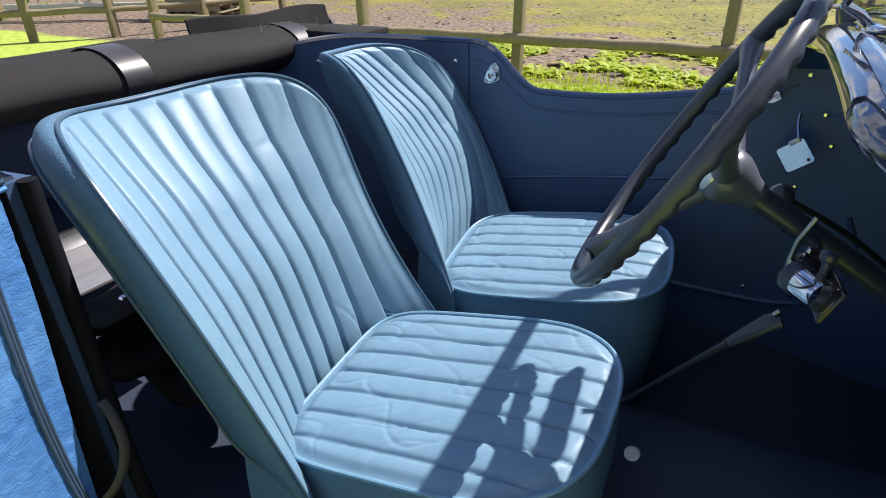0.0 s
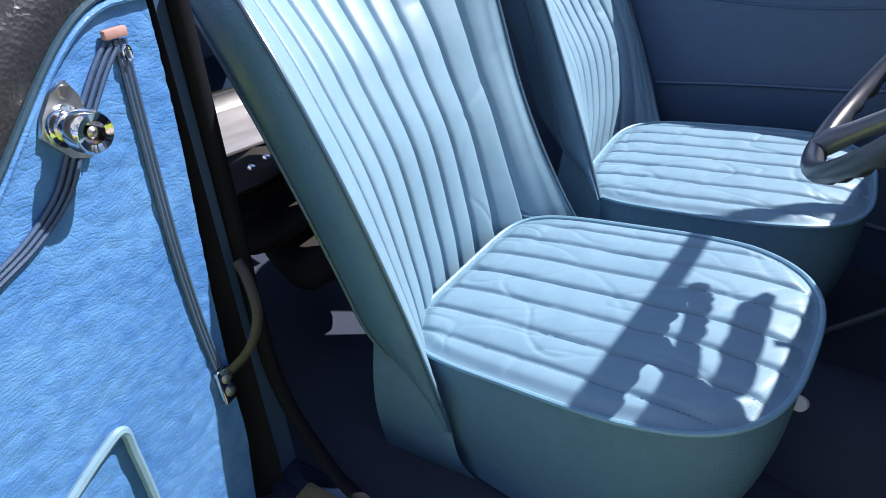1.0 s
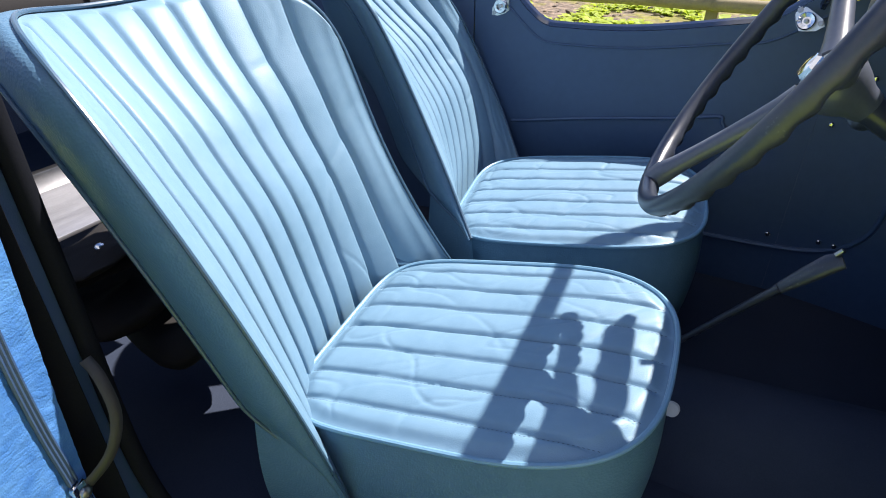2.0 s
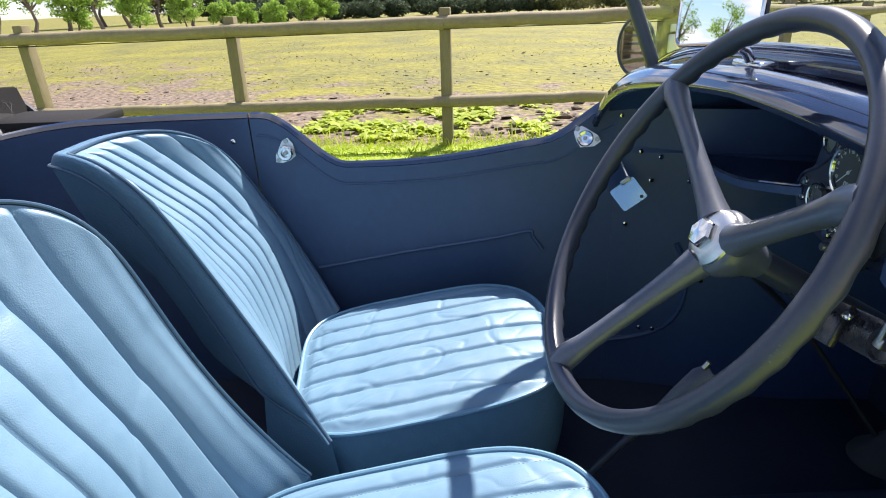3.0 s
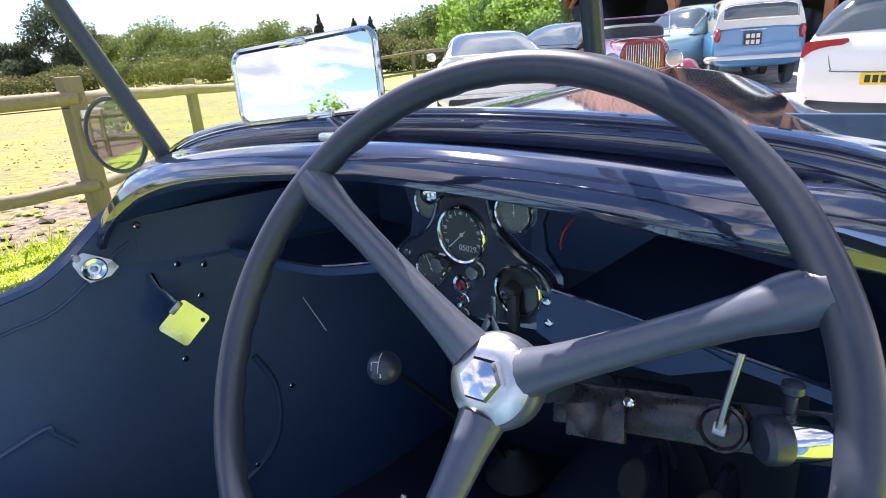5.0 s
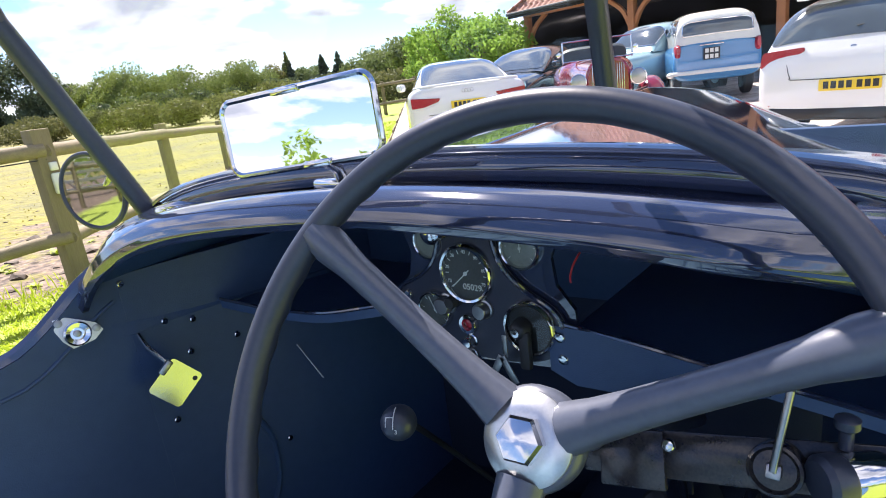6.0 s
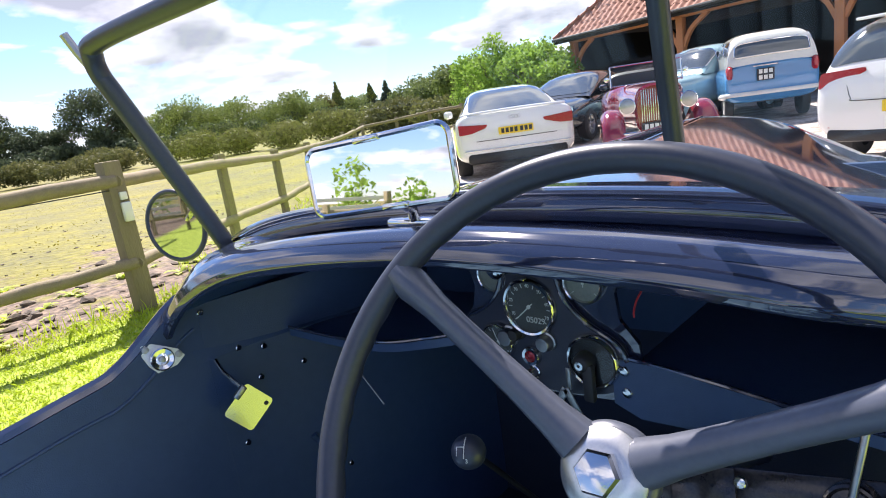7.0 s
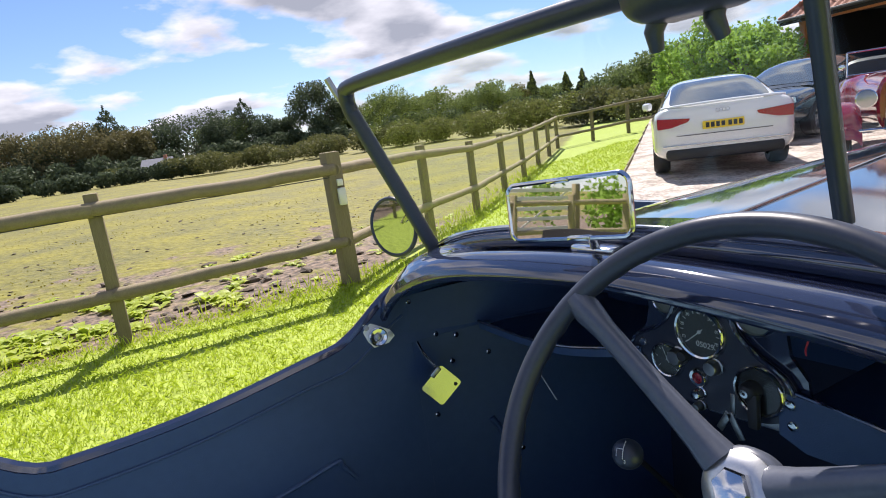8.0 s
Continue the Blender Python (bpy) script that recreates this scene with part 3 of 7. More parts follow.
# in the middle a crest, a shallow trough and a riser under the screen
CREST = [(0.004, -0.080), (-0.004, -0.078), (-0.007, -0.066), (-0.002, -0.050), (0.006, -0.038), (0.016, -0.030), (0.026, -0.027), (0.036, -0.029), (0.048, -0.034), (0.064, -0.037), (0.076, -0.035), (0.083, -0.020), (0.088, -0.006), (0.096, -0.001), (0.11, -0.003), (0.15, -0.008), (0.19, -0.012)]


def along(line, v):
    k = v * (len(line) - 1)
    i = min(int(k), len(line) - 2)
    return [a + (b - a) * (k - i) for a, b in zip(line[i], line[i + 1])]


def scuttle(u, v):
    x = 0.535 * (2 * u - 1)
    b = 1 - smooth01(0.50, 0.85, abs(x) / 0.535)
    dy, dz = [p * (1 - b) + q * b for p, q in zip(along(LIP, v), along(CREST, v))]
    s = abs(x / 0.535)
    return CARM @ Vector((x, 0.575 + dy + 0.012 * (1 - s * s) + 0.11 * smooth01(0.27, 0.535, x), scuttle_z(x) + dz * (0.82 - 0.2 * (1 - s))))


bm = bmesh.new()
sheet(bm, scuttle, 60, 66)
thicken(part("scuttle", bm, M_PAINT, car, "gloss black-blue rolled scuttle edge"), 0.004)


# bonnet, tapering to the radiator: two flat-domed halves on a centre hinge, folded down at the edges
def bonnet(u, v):
    y = 0.655 + 1.065 * v
    cx = 0.005 - 0.025 * v
    s = 2 * u - 1
    w = (0.19 + 0.27 * (1 - v) if s > 0 else 0.195 + 0.18 * (1 - v)) + 0.06 * max(0.0, 1 - v * 5) ** 2
    top = 1.081 + 0.004 * v - 0.03 * smooth01(0.975, 1.0, v)
    if abs(s) <= 0.7:
        k = abs(s) / 0.7
        return CARM @ Vector((cx + math.copysign(w * k, s), y, top - 0.012 * k - 0.030 * k ** 2.6))
    q = (abs(s) - 0.7) / 0.3
    return CARM @ Vector((cx + math.copysign(w + 0.020 * math.sin(min(1.0, q * 3) * 1.57), s), y, top - 0.042 - (0.03 + 0.37 * smooth01(0.52, 0.58, v)) * q ** 1.6))


bm = bmesh.new()
sheet(bm, bonnet, 60, 40)
part("bonnet", bm, M_PAINT, car, "gloss black-blue tapering bonnet", angle=60)
bm = bmesh.new()
tube(bm, [tuple(Vector(bonnet(0.5, v / 40)) + Vector((0, 0, 0.0005))) for v in range(40)], 0.0032, 8)
part("bonnet_hinge", bm, M_PAINT, car, "black piano hinge")
bm = bmesh.new()
box(bm, (-0.02, 1.74, 0.74), (0.36, 0.06, 0.58), 0.04, CARM)
part("radiator_shell", bm, M_PAINT, car)

# lining under the scuttle
bm = bmesh.new()
sheet(bm, lambda u, v: CARM @ Vector((0.525 * (2 * u - 1), 0.60 + 0.64 * v, scuttle_z(0.525 * (2 * u - 1)) - 0.034 - 0.05 * v)), 40, 4)
part("scuttle_lining", bm, M_TRIM, car)
# side lining drawn from the body side up to the scuttle
for sg in (-1,):
    bm = bmesh.new()

    def cheek(u, v, sg=sg):
        y = 0.555 + 0.68 * u if sg < 0 else 0.66 + 0.58 * u
        low = Vector((C - side_x(y) + 0.003 if sg < 0 else right_x(y) - 0.003, y, 0.86))
        x = sg * 0.522
        high = CARM @ Vector((x, (0.588 if sg < 0 else 0.60) + 0.66 * u, scuttle_z(x) - 0.030 - 0.05 * u))
        return low.lerp(high, v)

    sheet(bm, cheek, 24, 8)
    part("side_lining", bm, M_TRIM, car)

# ---- seats ----
M_THREAD = mat("dark_blue_thread", (0.03, 0.062, 0.10), (0.045, 0.085, 0.13), 0.7)


def through3(a, m, b, t):
    """A bowed line that starts at a, passes m half way and ends at b."""
    return Vector(a) * (2 * t * t - 3 * t + 1) + Vector(m) * (4 * t - 4 * t * t) + Vector(b) * (2 * t * t - t)


def seat(name, label, cushion, inboard, outboard, wrap, shoulder, box_depth, creased):
    """A fluted bucket seat: a piped cushion, and a back that curls round the sitter between two bowed edges."""
    cx, cy, cz, yaw, W, D, e_rear, e_front, rise, side = cushion
    th = thing(name, label, "car seat", pose(cx, cy, 0), group="front seats")
    cyaw, syaw = math.cos(yaw), math.sin(yaw)
    base = Vector((cx, cy, 0))

    def flute(q, depth):
        """Puffed flutes with narrow sewn valleys at whole numbers."""
        d = abs(q - round(q))
        return depth * (math.sin(math.pi * d) ** 0.62 - 0.5) - 0.9 * depth * math.exp(-((d / 0.075) ** 2))

    def crease(a, b, c):
        """Thin wandering folds in the hide."""
        r = abs(noise.noise((a, b, c)))
        return -math.exp(-((r / 0.05) ** 2)) * (0.5 + 0.5 * noise.noise((a * 0.7, b * 0.7, c + 5)))

    # cushion
    STEP = 0.262

    def rounded(px, py):
        e = e_front if py > 0 else e_rear
        r = max(abs(px), abs(py))
        k = r / (abs(px) ** e + abs(py) ** e) ** (1 / e) if r > 1e-6 else 1
        return px * k, py * k, r

    def seat_at(u, v, dz=0.0, grow=1.0):
        x, y = u * W / 2 * grow, v * D / 2 * grow
        return Vector((cyaw * x - syaw * y, syaw * x + cyaw * y, cz + rise * (v + 1) / 2 + side * u - 0.012 * max(0, v - 0.55) + dz))

    def pad(u, v, r):
        """Height of the stuffed top over its piping."""
        soft = 1 - smooth01(0.90, 1.0, r)
        sewn = flute(u / STEP, 0.0040) * (1 - smooth01(0.86, 0.97, abs(u))) * (1 - smooth01(0.95, 1.0, abs(v)))
        wr = creased * (0.0012 * noise.noise((u * 1.8 + cx * 7, v * 6.2, 0.3)) + 0.0024 * crease(u * 2.1 + cx * 5, v * 2.1, 1.7) + 0.0016 * crease(u * 3.3 + v * 2.2, v * 1.2 - u * 1.9, cx + 8.0))
        return 0.011 * (1 - abs(u) ** 4) * (1 - abs(v) ** 6) * soft + (sewn + wr) * soft - 0.004 * (1 - soft)

    bm = bmesh.new()

    def top(u, v):
        x, y, r = rounded(2 * u - 1, 2 * v - 1)
        return seat_at(x, y, pad(x, y, r))

    sheet(bm, top, 210, 130)
    part("cushion", bm, M_SEAT, th, "pale blue fluted leather cushion", angle=80)
    for g in range(-3, 4):
        bm = bmesh.new()
        u = STEP * g
        reach = 0.95 * (1 - abs(u) ** e_rear) ** (1 / e_rear)
        n = int(D * reach / 0.0058)
        for k in range(n):
            v = -reach + (reach + 0.95 * (1 - abs(u) ** e_front) ** (1 / e_front)) * k / (n - 1)
            box(bm, tuple(seat_at(u + 0.020, v, pad(u + 0.020, v, 0) + 0.0001)), (0.0006, 0.0026, 0.0005))
        part("seam", bm, M_THREAD, th, "dark blue thread along a flute", smooth=False)

    def rim_at(a):
        c, s = math.cos(a), math.sin(a)
        e = e_front if s > 0 else e_rear
        return math.copysign(abs(c) ** (2 / e), c), math.copysign(abs(s) ** (2 / e), s)

    bm = bmesh.new()
    tube(bm, [seat_at(*rim_at(2 * math.pi * i / 120), -0.003, 1.008) for i in range(120)], 0.0038, 8, closed=True)
    part("piping", bm, M_SEATPIPE, th)
    bm = bmesh.new()

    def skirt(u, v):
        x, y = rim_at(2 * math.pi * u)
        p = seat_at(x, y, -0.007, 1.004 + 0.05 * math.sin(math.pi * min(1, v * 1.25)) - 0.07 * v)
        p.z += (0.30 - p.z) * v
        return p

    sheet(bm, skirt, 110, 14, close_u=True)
    part("side_panel", bm, M_SEATSHADE, th, "plain blue leather cushion side")

    # back
    def edge(line, t):
        return through3(*line, t) - base

    up_way = (Vector(inboard[2]) + Vector(outboard[2]) - Vector(inboard[0]) - Vector(outboard[0])).normalized()
    across = (Vector(outboard[1]) - Vector(inboard[1])).normalized()
    away = across.cross(up_way).normalized()
    if away.y > 0:
        away = -away
    LUMBAR = [(0.0, 0.0), (0.2, 0.008), (0.4, 0.012), (0.6, 0.003), (0.8, -0.005), (1.0, 0.0)]

    def lumbar(t):
        k = min(int(t * 5), 4)
        a, b = LUMBAR[k][1], LUMBAR[k + 1][1]
        return a + (b - a) * smooth01(0, 1, t * 5 - k)

    def skin(x, t):
        sunk = (through3((wrap[0], 0, 0), (wrap[1], 0, 0), (wrap[2], 0, 0), t).x - lumbar(t)) * (1 - abs(x) ** (2.2 if x > 0 else 3.0))
        return edge(inboard, t).lerp(edge(outboard, t), (x + 1) / 2) + away * sunk

    def shaped(u, v):
        """Columns run along the flutes and close up towards the two edges; each ends on the rounded top."""
        x = (2 * u - 1) * (1.25 - 0.25 * (2 * u - 1) ** 2)
        high = 0.5 + 0.5 * (1 - min(1.0, abs(x)) ** shoulder) ** (1 / shoulder)
        t = v * high
        return x, t, max(abs(x), (2 * t - 1) / max(0.02, 2 * high - 1))

    def quilt(x, t, r):
        soft = 1 - smooth01(0.93, 1.0, r)
        sewn = flute(x / 0.2, 0.0066) * (1 - smooth01(0.84, 0.93, abs(x))) * (1 - smooth01(0.965, 1.0, t))
        wr = creased * (0.0009 * noise.noise((x * 3 + cx * 3, t * 5, 2.0)) + 0.0022 * crease(x * 2.6 + cx * 4, t * 4, 3.3) * smooth01(0.1, 0.6, -x))
        return (sewn + wr + 0.006) * soft

    def front(u, v):
        x, t, r = shaped(u, v)
        return skin(x, t) - away * quilt(x, t, r)

    bm = bmesh.new()
    sheet(bm, front, 280, 130)
    part("backrest", bm, M_SEAT, th, "pale blue fluted leather backrest", angle=80)
    for g in range(-4, 5):
        bm = bmesh.new()
        x = 0.2 * g
        high = 0.5 + 0.5 * (1 - abs(x) ** shoulder) ** (1 / shoulder) - 0.03
        for k in range(92):
            t = 0.06 + (high - 0.06) * k / 91
            p, q = [skin(x + 0.016, w) - away * (quilt(x + 0.016, w, 0) + 0.0001) for w in (t, t + 0.01)]
            box(bm, (0, 0, 0), (0.0006, 0.0005, 0.0026), 0, Matrix.Translation(p) @ (q - p).to_track_quat("Z", "Y").to_matrix().to_4x4())
        part("seam", bm, M_THREAD, th, "dark blue thread along a flute", smooth=False)

    def rim(a, off=0.0, grow=0.0):
        """The back's outline, from the inboard foot over the top to the outboard foot; off: how far behind the face."""
        if a < 0.28:
            s, t = -1.0, a / 0.28 * 0.5
        elif a > 0.72:
            s, t = 1.0, (1 - a) / 0.28 * 0.5
        else:
            b = math.pi * (1 - (a - 0.28) / 0.44)
            c, d = math.cos(b), math.sin(b)
            s, t = math.copysign(abs(c) ** (2 / shoulder), c), 0.5 + 0.5 * abs(d) ** (2 / shoulder)
        deep = (box_depth[0] + (box_depth[1] - box_depth[0]) * t) * (0.25 + 0.75 * smooth01(0.0, 0.22, t))
        return skin(s, t) + away * off * deep + across * (s * (grow - 0.016 * off)) + up_way * (grow * max(0.0, t * 2 - 1))

    bm = bmesh.new()
    tube(bm, [rim(i / 110, -0.02, 0.003) for i in range(111)], 0.0028, 8)
    part("piping", bm, M_BACKPIPE, th)
    bm = bmesh.new()
    tube(bm, [rim(i / 110, 1.0, 0.003) for i in range(111)], 0.0028, 8)
    part("piping", bm, M_BACKPIPE, th)
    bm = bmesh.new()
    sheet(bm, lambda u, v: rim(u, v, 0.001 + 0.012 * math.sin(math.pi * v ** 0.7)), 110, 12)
    part("back_side_panel", bm, M_SEATSHADE, th, "plain blue leather edge panel")
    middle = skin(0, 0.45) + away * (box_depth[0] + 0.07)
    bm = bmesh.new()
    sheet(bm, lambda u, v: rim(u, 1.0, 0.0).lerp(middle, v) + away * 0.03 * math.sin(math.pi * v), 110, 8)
    part("back_cover", bm, M_SEATSHADE, th)
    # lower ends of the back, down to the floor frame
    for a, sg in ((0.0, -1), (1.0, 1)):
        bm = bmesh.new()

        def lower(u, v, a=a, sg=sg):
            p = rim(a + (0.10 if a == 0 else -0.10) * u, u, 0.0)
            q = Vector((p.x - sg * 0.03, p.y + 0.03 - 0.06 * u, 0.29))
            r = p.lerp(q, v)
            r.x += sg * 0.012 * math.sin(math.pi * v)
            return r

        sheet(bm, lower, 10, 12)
        part("lower_side_panel", bm, M_SEATSHADE, th)
    bm = bmesh.new()
    box(bm, (0, 0, 0.30), (W - 0.09, D - 0.08, 0.04), 0.01, pose(0, 0, 0, 0, 0, math.degrees(yaw)))
    part("seat_frame", bm, M_PAINTDULL, th)
    return th


# cushion: middle, height, turn, width, depth, corner shapes, rise to the front, sideways slope; then the back's two edges from foot to shoulder
seat("driver_seat", "pale blue fluted leather bucket seat on the driver's side, creased", (0.309, 0.203, 0.521, 0.076, 0.38, 0.48, 5.4, 3.0, 0.0975, -0.017),
     ((0.094, 0.029, 0.531), (0.125, -0.10, 0.78), (0.108, -0.185, 1.041)), ((0.52, 0.102, 0.414), (0.600, 0.003, 0.845), (0.594, -0.203, 1.032)), (0.138, 0.086, 0.114), 3.86, (0.088, 0.078), 1.0)
seat("passenger_seat", "pale blue fluted leather bucket seat on the passenger side, wrinkled cushion", (-0.182, 0.182, 0.554, 0.179, 0.386, 0.469, 4.3, 3.2, 0.056, -0.008),
     ((-0.42, -0.045, 0.526), (-0.465, -0.19, 0.771), (-0.305, -0.26, 1.025)), ((0.06, 0.056, 0.569), (-0.016, -0.101, 0.783), (0.034, -0.20, 1.034)), (0.100, 0.045, 0.116), 3.63, (0.06, 0.036), 1.2)

# ---- steering wheel ----
WC = Vector((0.2243, 0.4639, 0.9773))
WN = Vector((0.090, -0.859, 0.504))
wheel = thing("steering_wheel", "large black three-spoke steering wheel with a bright hub nut", "steering wheel", facing(WC, WN))
bm = bmesh.new()
NR, NS = 360, 16


def rim_pt(u, v):
    """Round rim, scalloped underneath for the fingers."""
    a, b = 2 * math.pi * u, 2 * math.pi * v
    r = 0.0098 + 0.0016 * max(0.0, -math.sin(b)) ** 3 * math.cos(44 * a)
    return Vector(((0.1926 + r * math.cos(b)) * math.cos(a), (0.1926 + r * math.cos(b)) * math.sin(a), 1.15 * r * math.sin(b)))


rv = [[bm.verts.new(rim_pt(i / NR, j / NS)) for j in range(NS)] for i in range(NR)]
for i in range(NR):
    for j in range(NS):
        bm.faces.new((rv[i][j], rv[(i + 1) % NR][j], rv[(i + 1) % NR][(j + 1) % NS], rv[i][(j + 1) % NS]))
part("rim", bm, M_BAKE, wheel, "worn black bakelite rim")
for ang in (25, 145, 265):
    bm = bmesh.new()
    d = Vector((math.cos(radians(ang)), math.sin(radians(ang)), 0))
    pts = [d * k for k in (0.026, 0.045, 0.07, 0.1, 0.13, 0.155, 0.176, 0.1926)]
    tube(bm, [p + Vector((0, 0, -0.050 * max(0.0, 1 - (p.length - 0.03) / 0.155))) for p in pts], [0.016, 0.0132, 0.0115, 0.0105, 0.0102, 0.0108, 0.0135, 0.0125], 14)
    part("spoke", bm, M_SPOKE, wheel)
bm = bmesh.new()
HUBZ = pose(0, 0, -0.056)
lathe(bm, [(0.0, -0.046), (0.016, -0.046), (0.019, -0.034), (0.026, -0.022), (0.0315, -0.010), (0.0325, 0.002), (0.031, 0.007), (0.027, 0.010), (0, 0.01)], 36, HUBZ)
part("hub", bm, M_SPOKE, wheel)
bm = bmesh.new()
lathe(bm, [(0.0285, 0.008), (0.0285, 0.0115), (0.0265, 0.0135), (0.020, 0.0170), (0.016, 0.0180), (0, 0.0180)], 40, HUBZ)
part("washer", bm, M_WASHER, wheel, "brushed steel washer")
bm = bmesh.new()
lathe(bm, [(0.0150, 0.017), (0.0150, 0.0235), (0.0132, 0.0265), (0.005, 0.0275), (0, 0.0275)], 6, HUBZ)
part("nut", bm, M_CHROME, wheel, "chrome hexagon nut", angle=20)
bm = bmesh.new()
tube(bm, [(0, 0, -0.08), (0, 0, -0.25), (0, 0, -0.72)], 0.0145, 16)
part("column", bm, M_PAINTDULL, wheel)

# ---- windscreen ----
def scr(x, z):
    """A point of the raked screen plane; x across the car."""
    return CARM @ Vector((x, 0.660 - 0.366 * (z - 1.036), z))


screen = thing("windscreen", "raked flat windscreen in a black tubular frame, divided glass", "windscreen")
bm = bmesh.new()
fr = [scr(-0.440, 1.02), scr(-0.450, 1.08), scr(-0.486, 1.26), scr(-0.492, 1.293), scr(-0.482, 1.316), scr(-0.455, 1.327), scr(-0.3, 1.331), scr(0, 1.333)]
fr += [scr(-x, z) for x, z in ((-0.3, 1.331), (-0.455, 1.327), (-0.482, 1.316), (-0.492, 1.293), (-0.486, 1.26), (-0.450, 1.08), (-0.440, 1.02))]
tube(bm, spline(fr, 90), 0.0135, 12, flat=0.8)
part("frame", bm, M_BAKE, screen, "worn black screen frame tube")
bm = bmesh.new()
tube(bm, [CARM @ Vector((-0.44 + 0.88 * i / 30, 0.668, scuttle_z(-0.44 + 0.88 * i / 30) - 0.010)) for i in range(31)], 0.017, 10, flat=0.8)
part("bottom_rail", bm, M_PAINT, screen, "gloss black curved bottom rail")
bm = bmesh.new()
tube(bm, [CARM @ Vector((-0.44 + 0.88 * i / 30, 0.66, scuttle_z(-0.44 + 0.88 * i / 30) + 0.006)) for i in range(31)], 0.003, 8)
part("glazing_strip", bm, M_CHROME, screen, "bright strip under the glass")
bm = bmesh.new()
tube(bm, [scr(0.207, 1.127), scr(0.209, 1.2), scr(0.214, 1.33)], 0.0078, 10, flat=0.55)
part("division_bar", bm, M_PAINTDULL, screen)
for x0, x1 in ((-0.455, 0.202), (0.213, 0.455)):
    bm = bmesh.new()

    def pane(u, v, a=x0, b=x1):
        x = a + (b - a) * u
        z = (scuttle_z(x) + 0.004) * (1 - v) + 1.325 * v
        return scr(x * (1 + 0.06 * v * smooth01(0.40, 0.455, abs(x))), z)

    sheet(bm, pane, 24, 4)
    g = part("pane", bm, M_GLASS, screen, "clear dusty glass pane")
    g.visible_shadow = False
bm = bmesh.new()
tube(bm, [scr(-0.503, 1.30), scr(-0.513, 1.325), scr(-0.518, 1.348)], 0.006, 8)
part("hood_peg", bm, M_STEEL, screen, "steel hood fixing peg")
# wiper motor on the top rail
wiper = thing("wiper_motor", "black wiper motor clamped on the top screen rail", "wiper motor")
bm = bmesh.new()
box(bm, tuple(scr(0.132, 1.336)), (0.105, 0.075, 0.066), 0.024, None, 4)
part("housing", bm, M_BAKE, wiper)
for dx in (-0.028, 0.020):
    bm = bmesh.new()
    tube(bm, [scr(0.126 + dx, 1.312), scr(0.126 + dx * 1.1, 1.298) + Vector((0, -0.01, 0)), scr(0.126 + dx * 1.2, 1.284) + Vector((0, -0.008, 0))], [0.009, 0.008, 0.006], 10)
    part("clamp", bm, M_BAKE, wiper)

# ---- mirrors ----
mirror = thing("rear_view_mirror", "rectangular chrome-framed rear-view mirror on the scuttle", "mirror")
MC = Vector((-0.023, 0.572, 1.140))
mx = (Vector((0.055, 0.585, 1.146)) - Vector((-0.09, 0.548, 1.134))).normalized()
mn = mx.cross(Vector((0.02, 0.09, 1.0)).normalized()).normalized()
if mn.y > 0:
    mn = -mn
mz = mn.cross(mx) if mn.cross(mx).z > 0 else mx.cross(mn)
MP = Matrix((mx, mz, mx.cross(mz))).transposed().to_4x4()
MP.translation = MC
mirror.matrix_world = MP


def round_rect(w, h, r, n=6):
    out = []
    for sx, sy, a0 in ((1, 1, 0), (-1, 1, 90), (-1, -1, 180), (1, -1, 270)):
        for i in range(n + 1):
            a = radians(a0 + 90 * i / n)
            out.append((sx * (w / 2 - r) + r * math.cos(a), sy * (h / 2 - r) + r * math.sin(a)))
    return out


bm = bmesh.new()
slab(bm, round_rect(0.155, 0.062, 0.010), 0.003, pose(0, 0, 0.001))
part("glass", bm, M_MIRROR, mirror, "mirror glass", smooth=False)
bm = bmesh.new()
tube(bm, [(x, y, 0.003) for x, y in round_rect(0.158, 0.065, 0.0115)], 0.0028, 8, closed=True)
part("rim", bm, M_CHROME, mirror)
bm = bmesh.new()
slab(bm, round_rect(0.156, 0.063, 0.011), 0.004, pose(0, 0, -0.005))
part("backing", bm, M_PAINTDULL, mirror)
for x, y in ((-0.005, 0.032), (0.015, -0.032)):
    bm = bmesh.new()
    box(bm, (x, y, 0.0045), (0.028, 0.006, 0.006), 0.0015)
    part("clip", bm, M_CHROME, mirror)
bm = bmesh.new()
inv = MP.inverted()
tube(bm, [inv @ Vector(p) for p in ((-0.02, 0.585, 1.112), (-0.028, 0.61, 1.098), (-0.04, 0.625, 1.082))], 0.006, 10)
part("stalk", bm, M_CHROME, mirror)
bm = bmesh.new()
box(bm, (0, 0, 0), (0.062, 0.024, 0.010), 0.004, inv @ pose(-0.042, 0.628, 1.081, 0, 0, 8))
part("foot", bm, M_CHROME, mirror, "chrome mirror foot")

M_OLDMIRROR = mat("dulled_mirror_glass", (0.42, 0.44, 0.45), (0.52, 0.54, 0.55), 0.03, 1.0, scale=30, bump=0)
side_mirror = thing("side_mirror", "round wing mirror in a black rim beside the windscreen post", "mirror", facing((-0.605, 0.618, 1.062), (0.40, -0.90, 0.02)))
bm = bmesh.new()
lathe(bm, [(0, 0.0), (0.056, 0.0), (0.056, 0.002), (0, 0.003)], 40)
part("glass", bm, M_OLDMIRROR, side_mirror, "round mirror glass")
bm = bmesh.new()
tube(bm, [(0.058 * math.cos(a), 0.072 * 0 + 0.058 * math.sin(a), 0) for a in (2 * math.pi * i / 48 for i in range(48))], 0.0045, 8, closed=True)
part("rim", bm, M_BAKE, side_mirror)
bm = bmesh.new()
lathe(bm, [(0.058, -0.001), (0.05, -0.014), (0.025, -0.024), (0, -0.026)], 32)
part("shell", bm, M_BAKE, side_mirror)
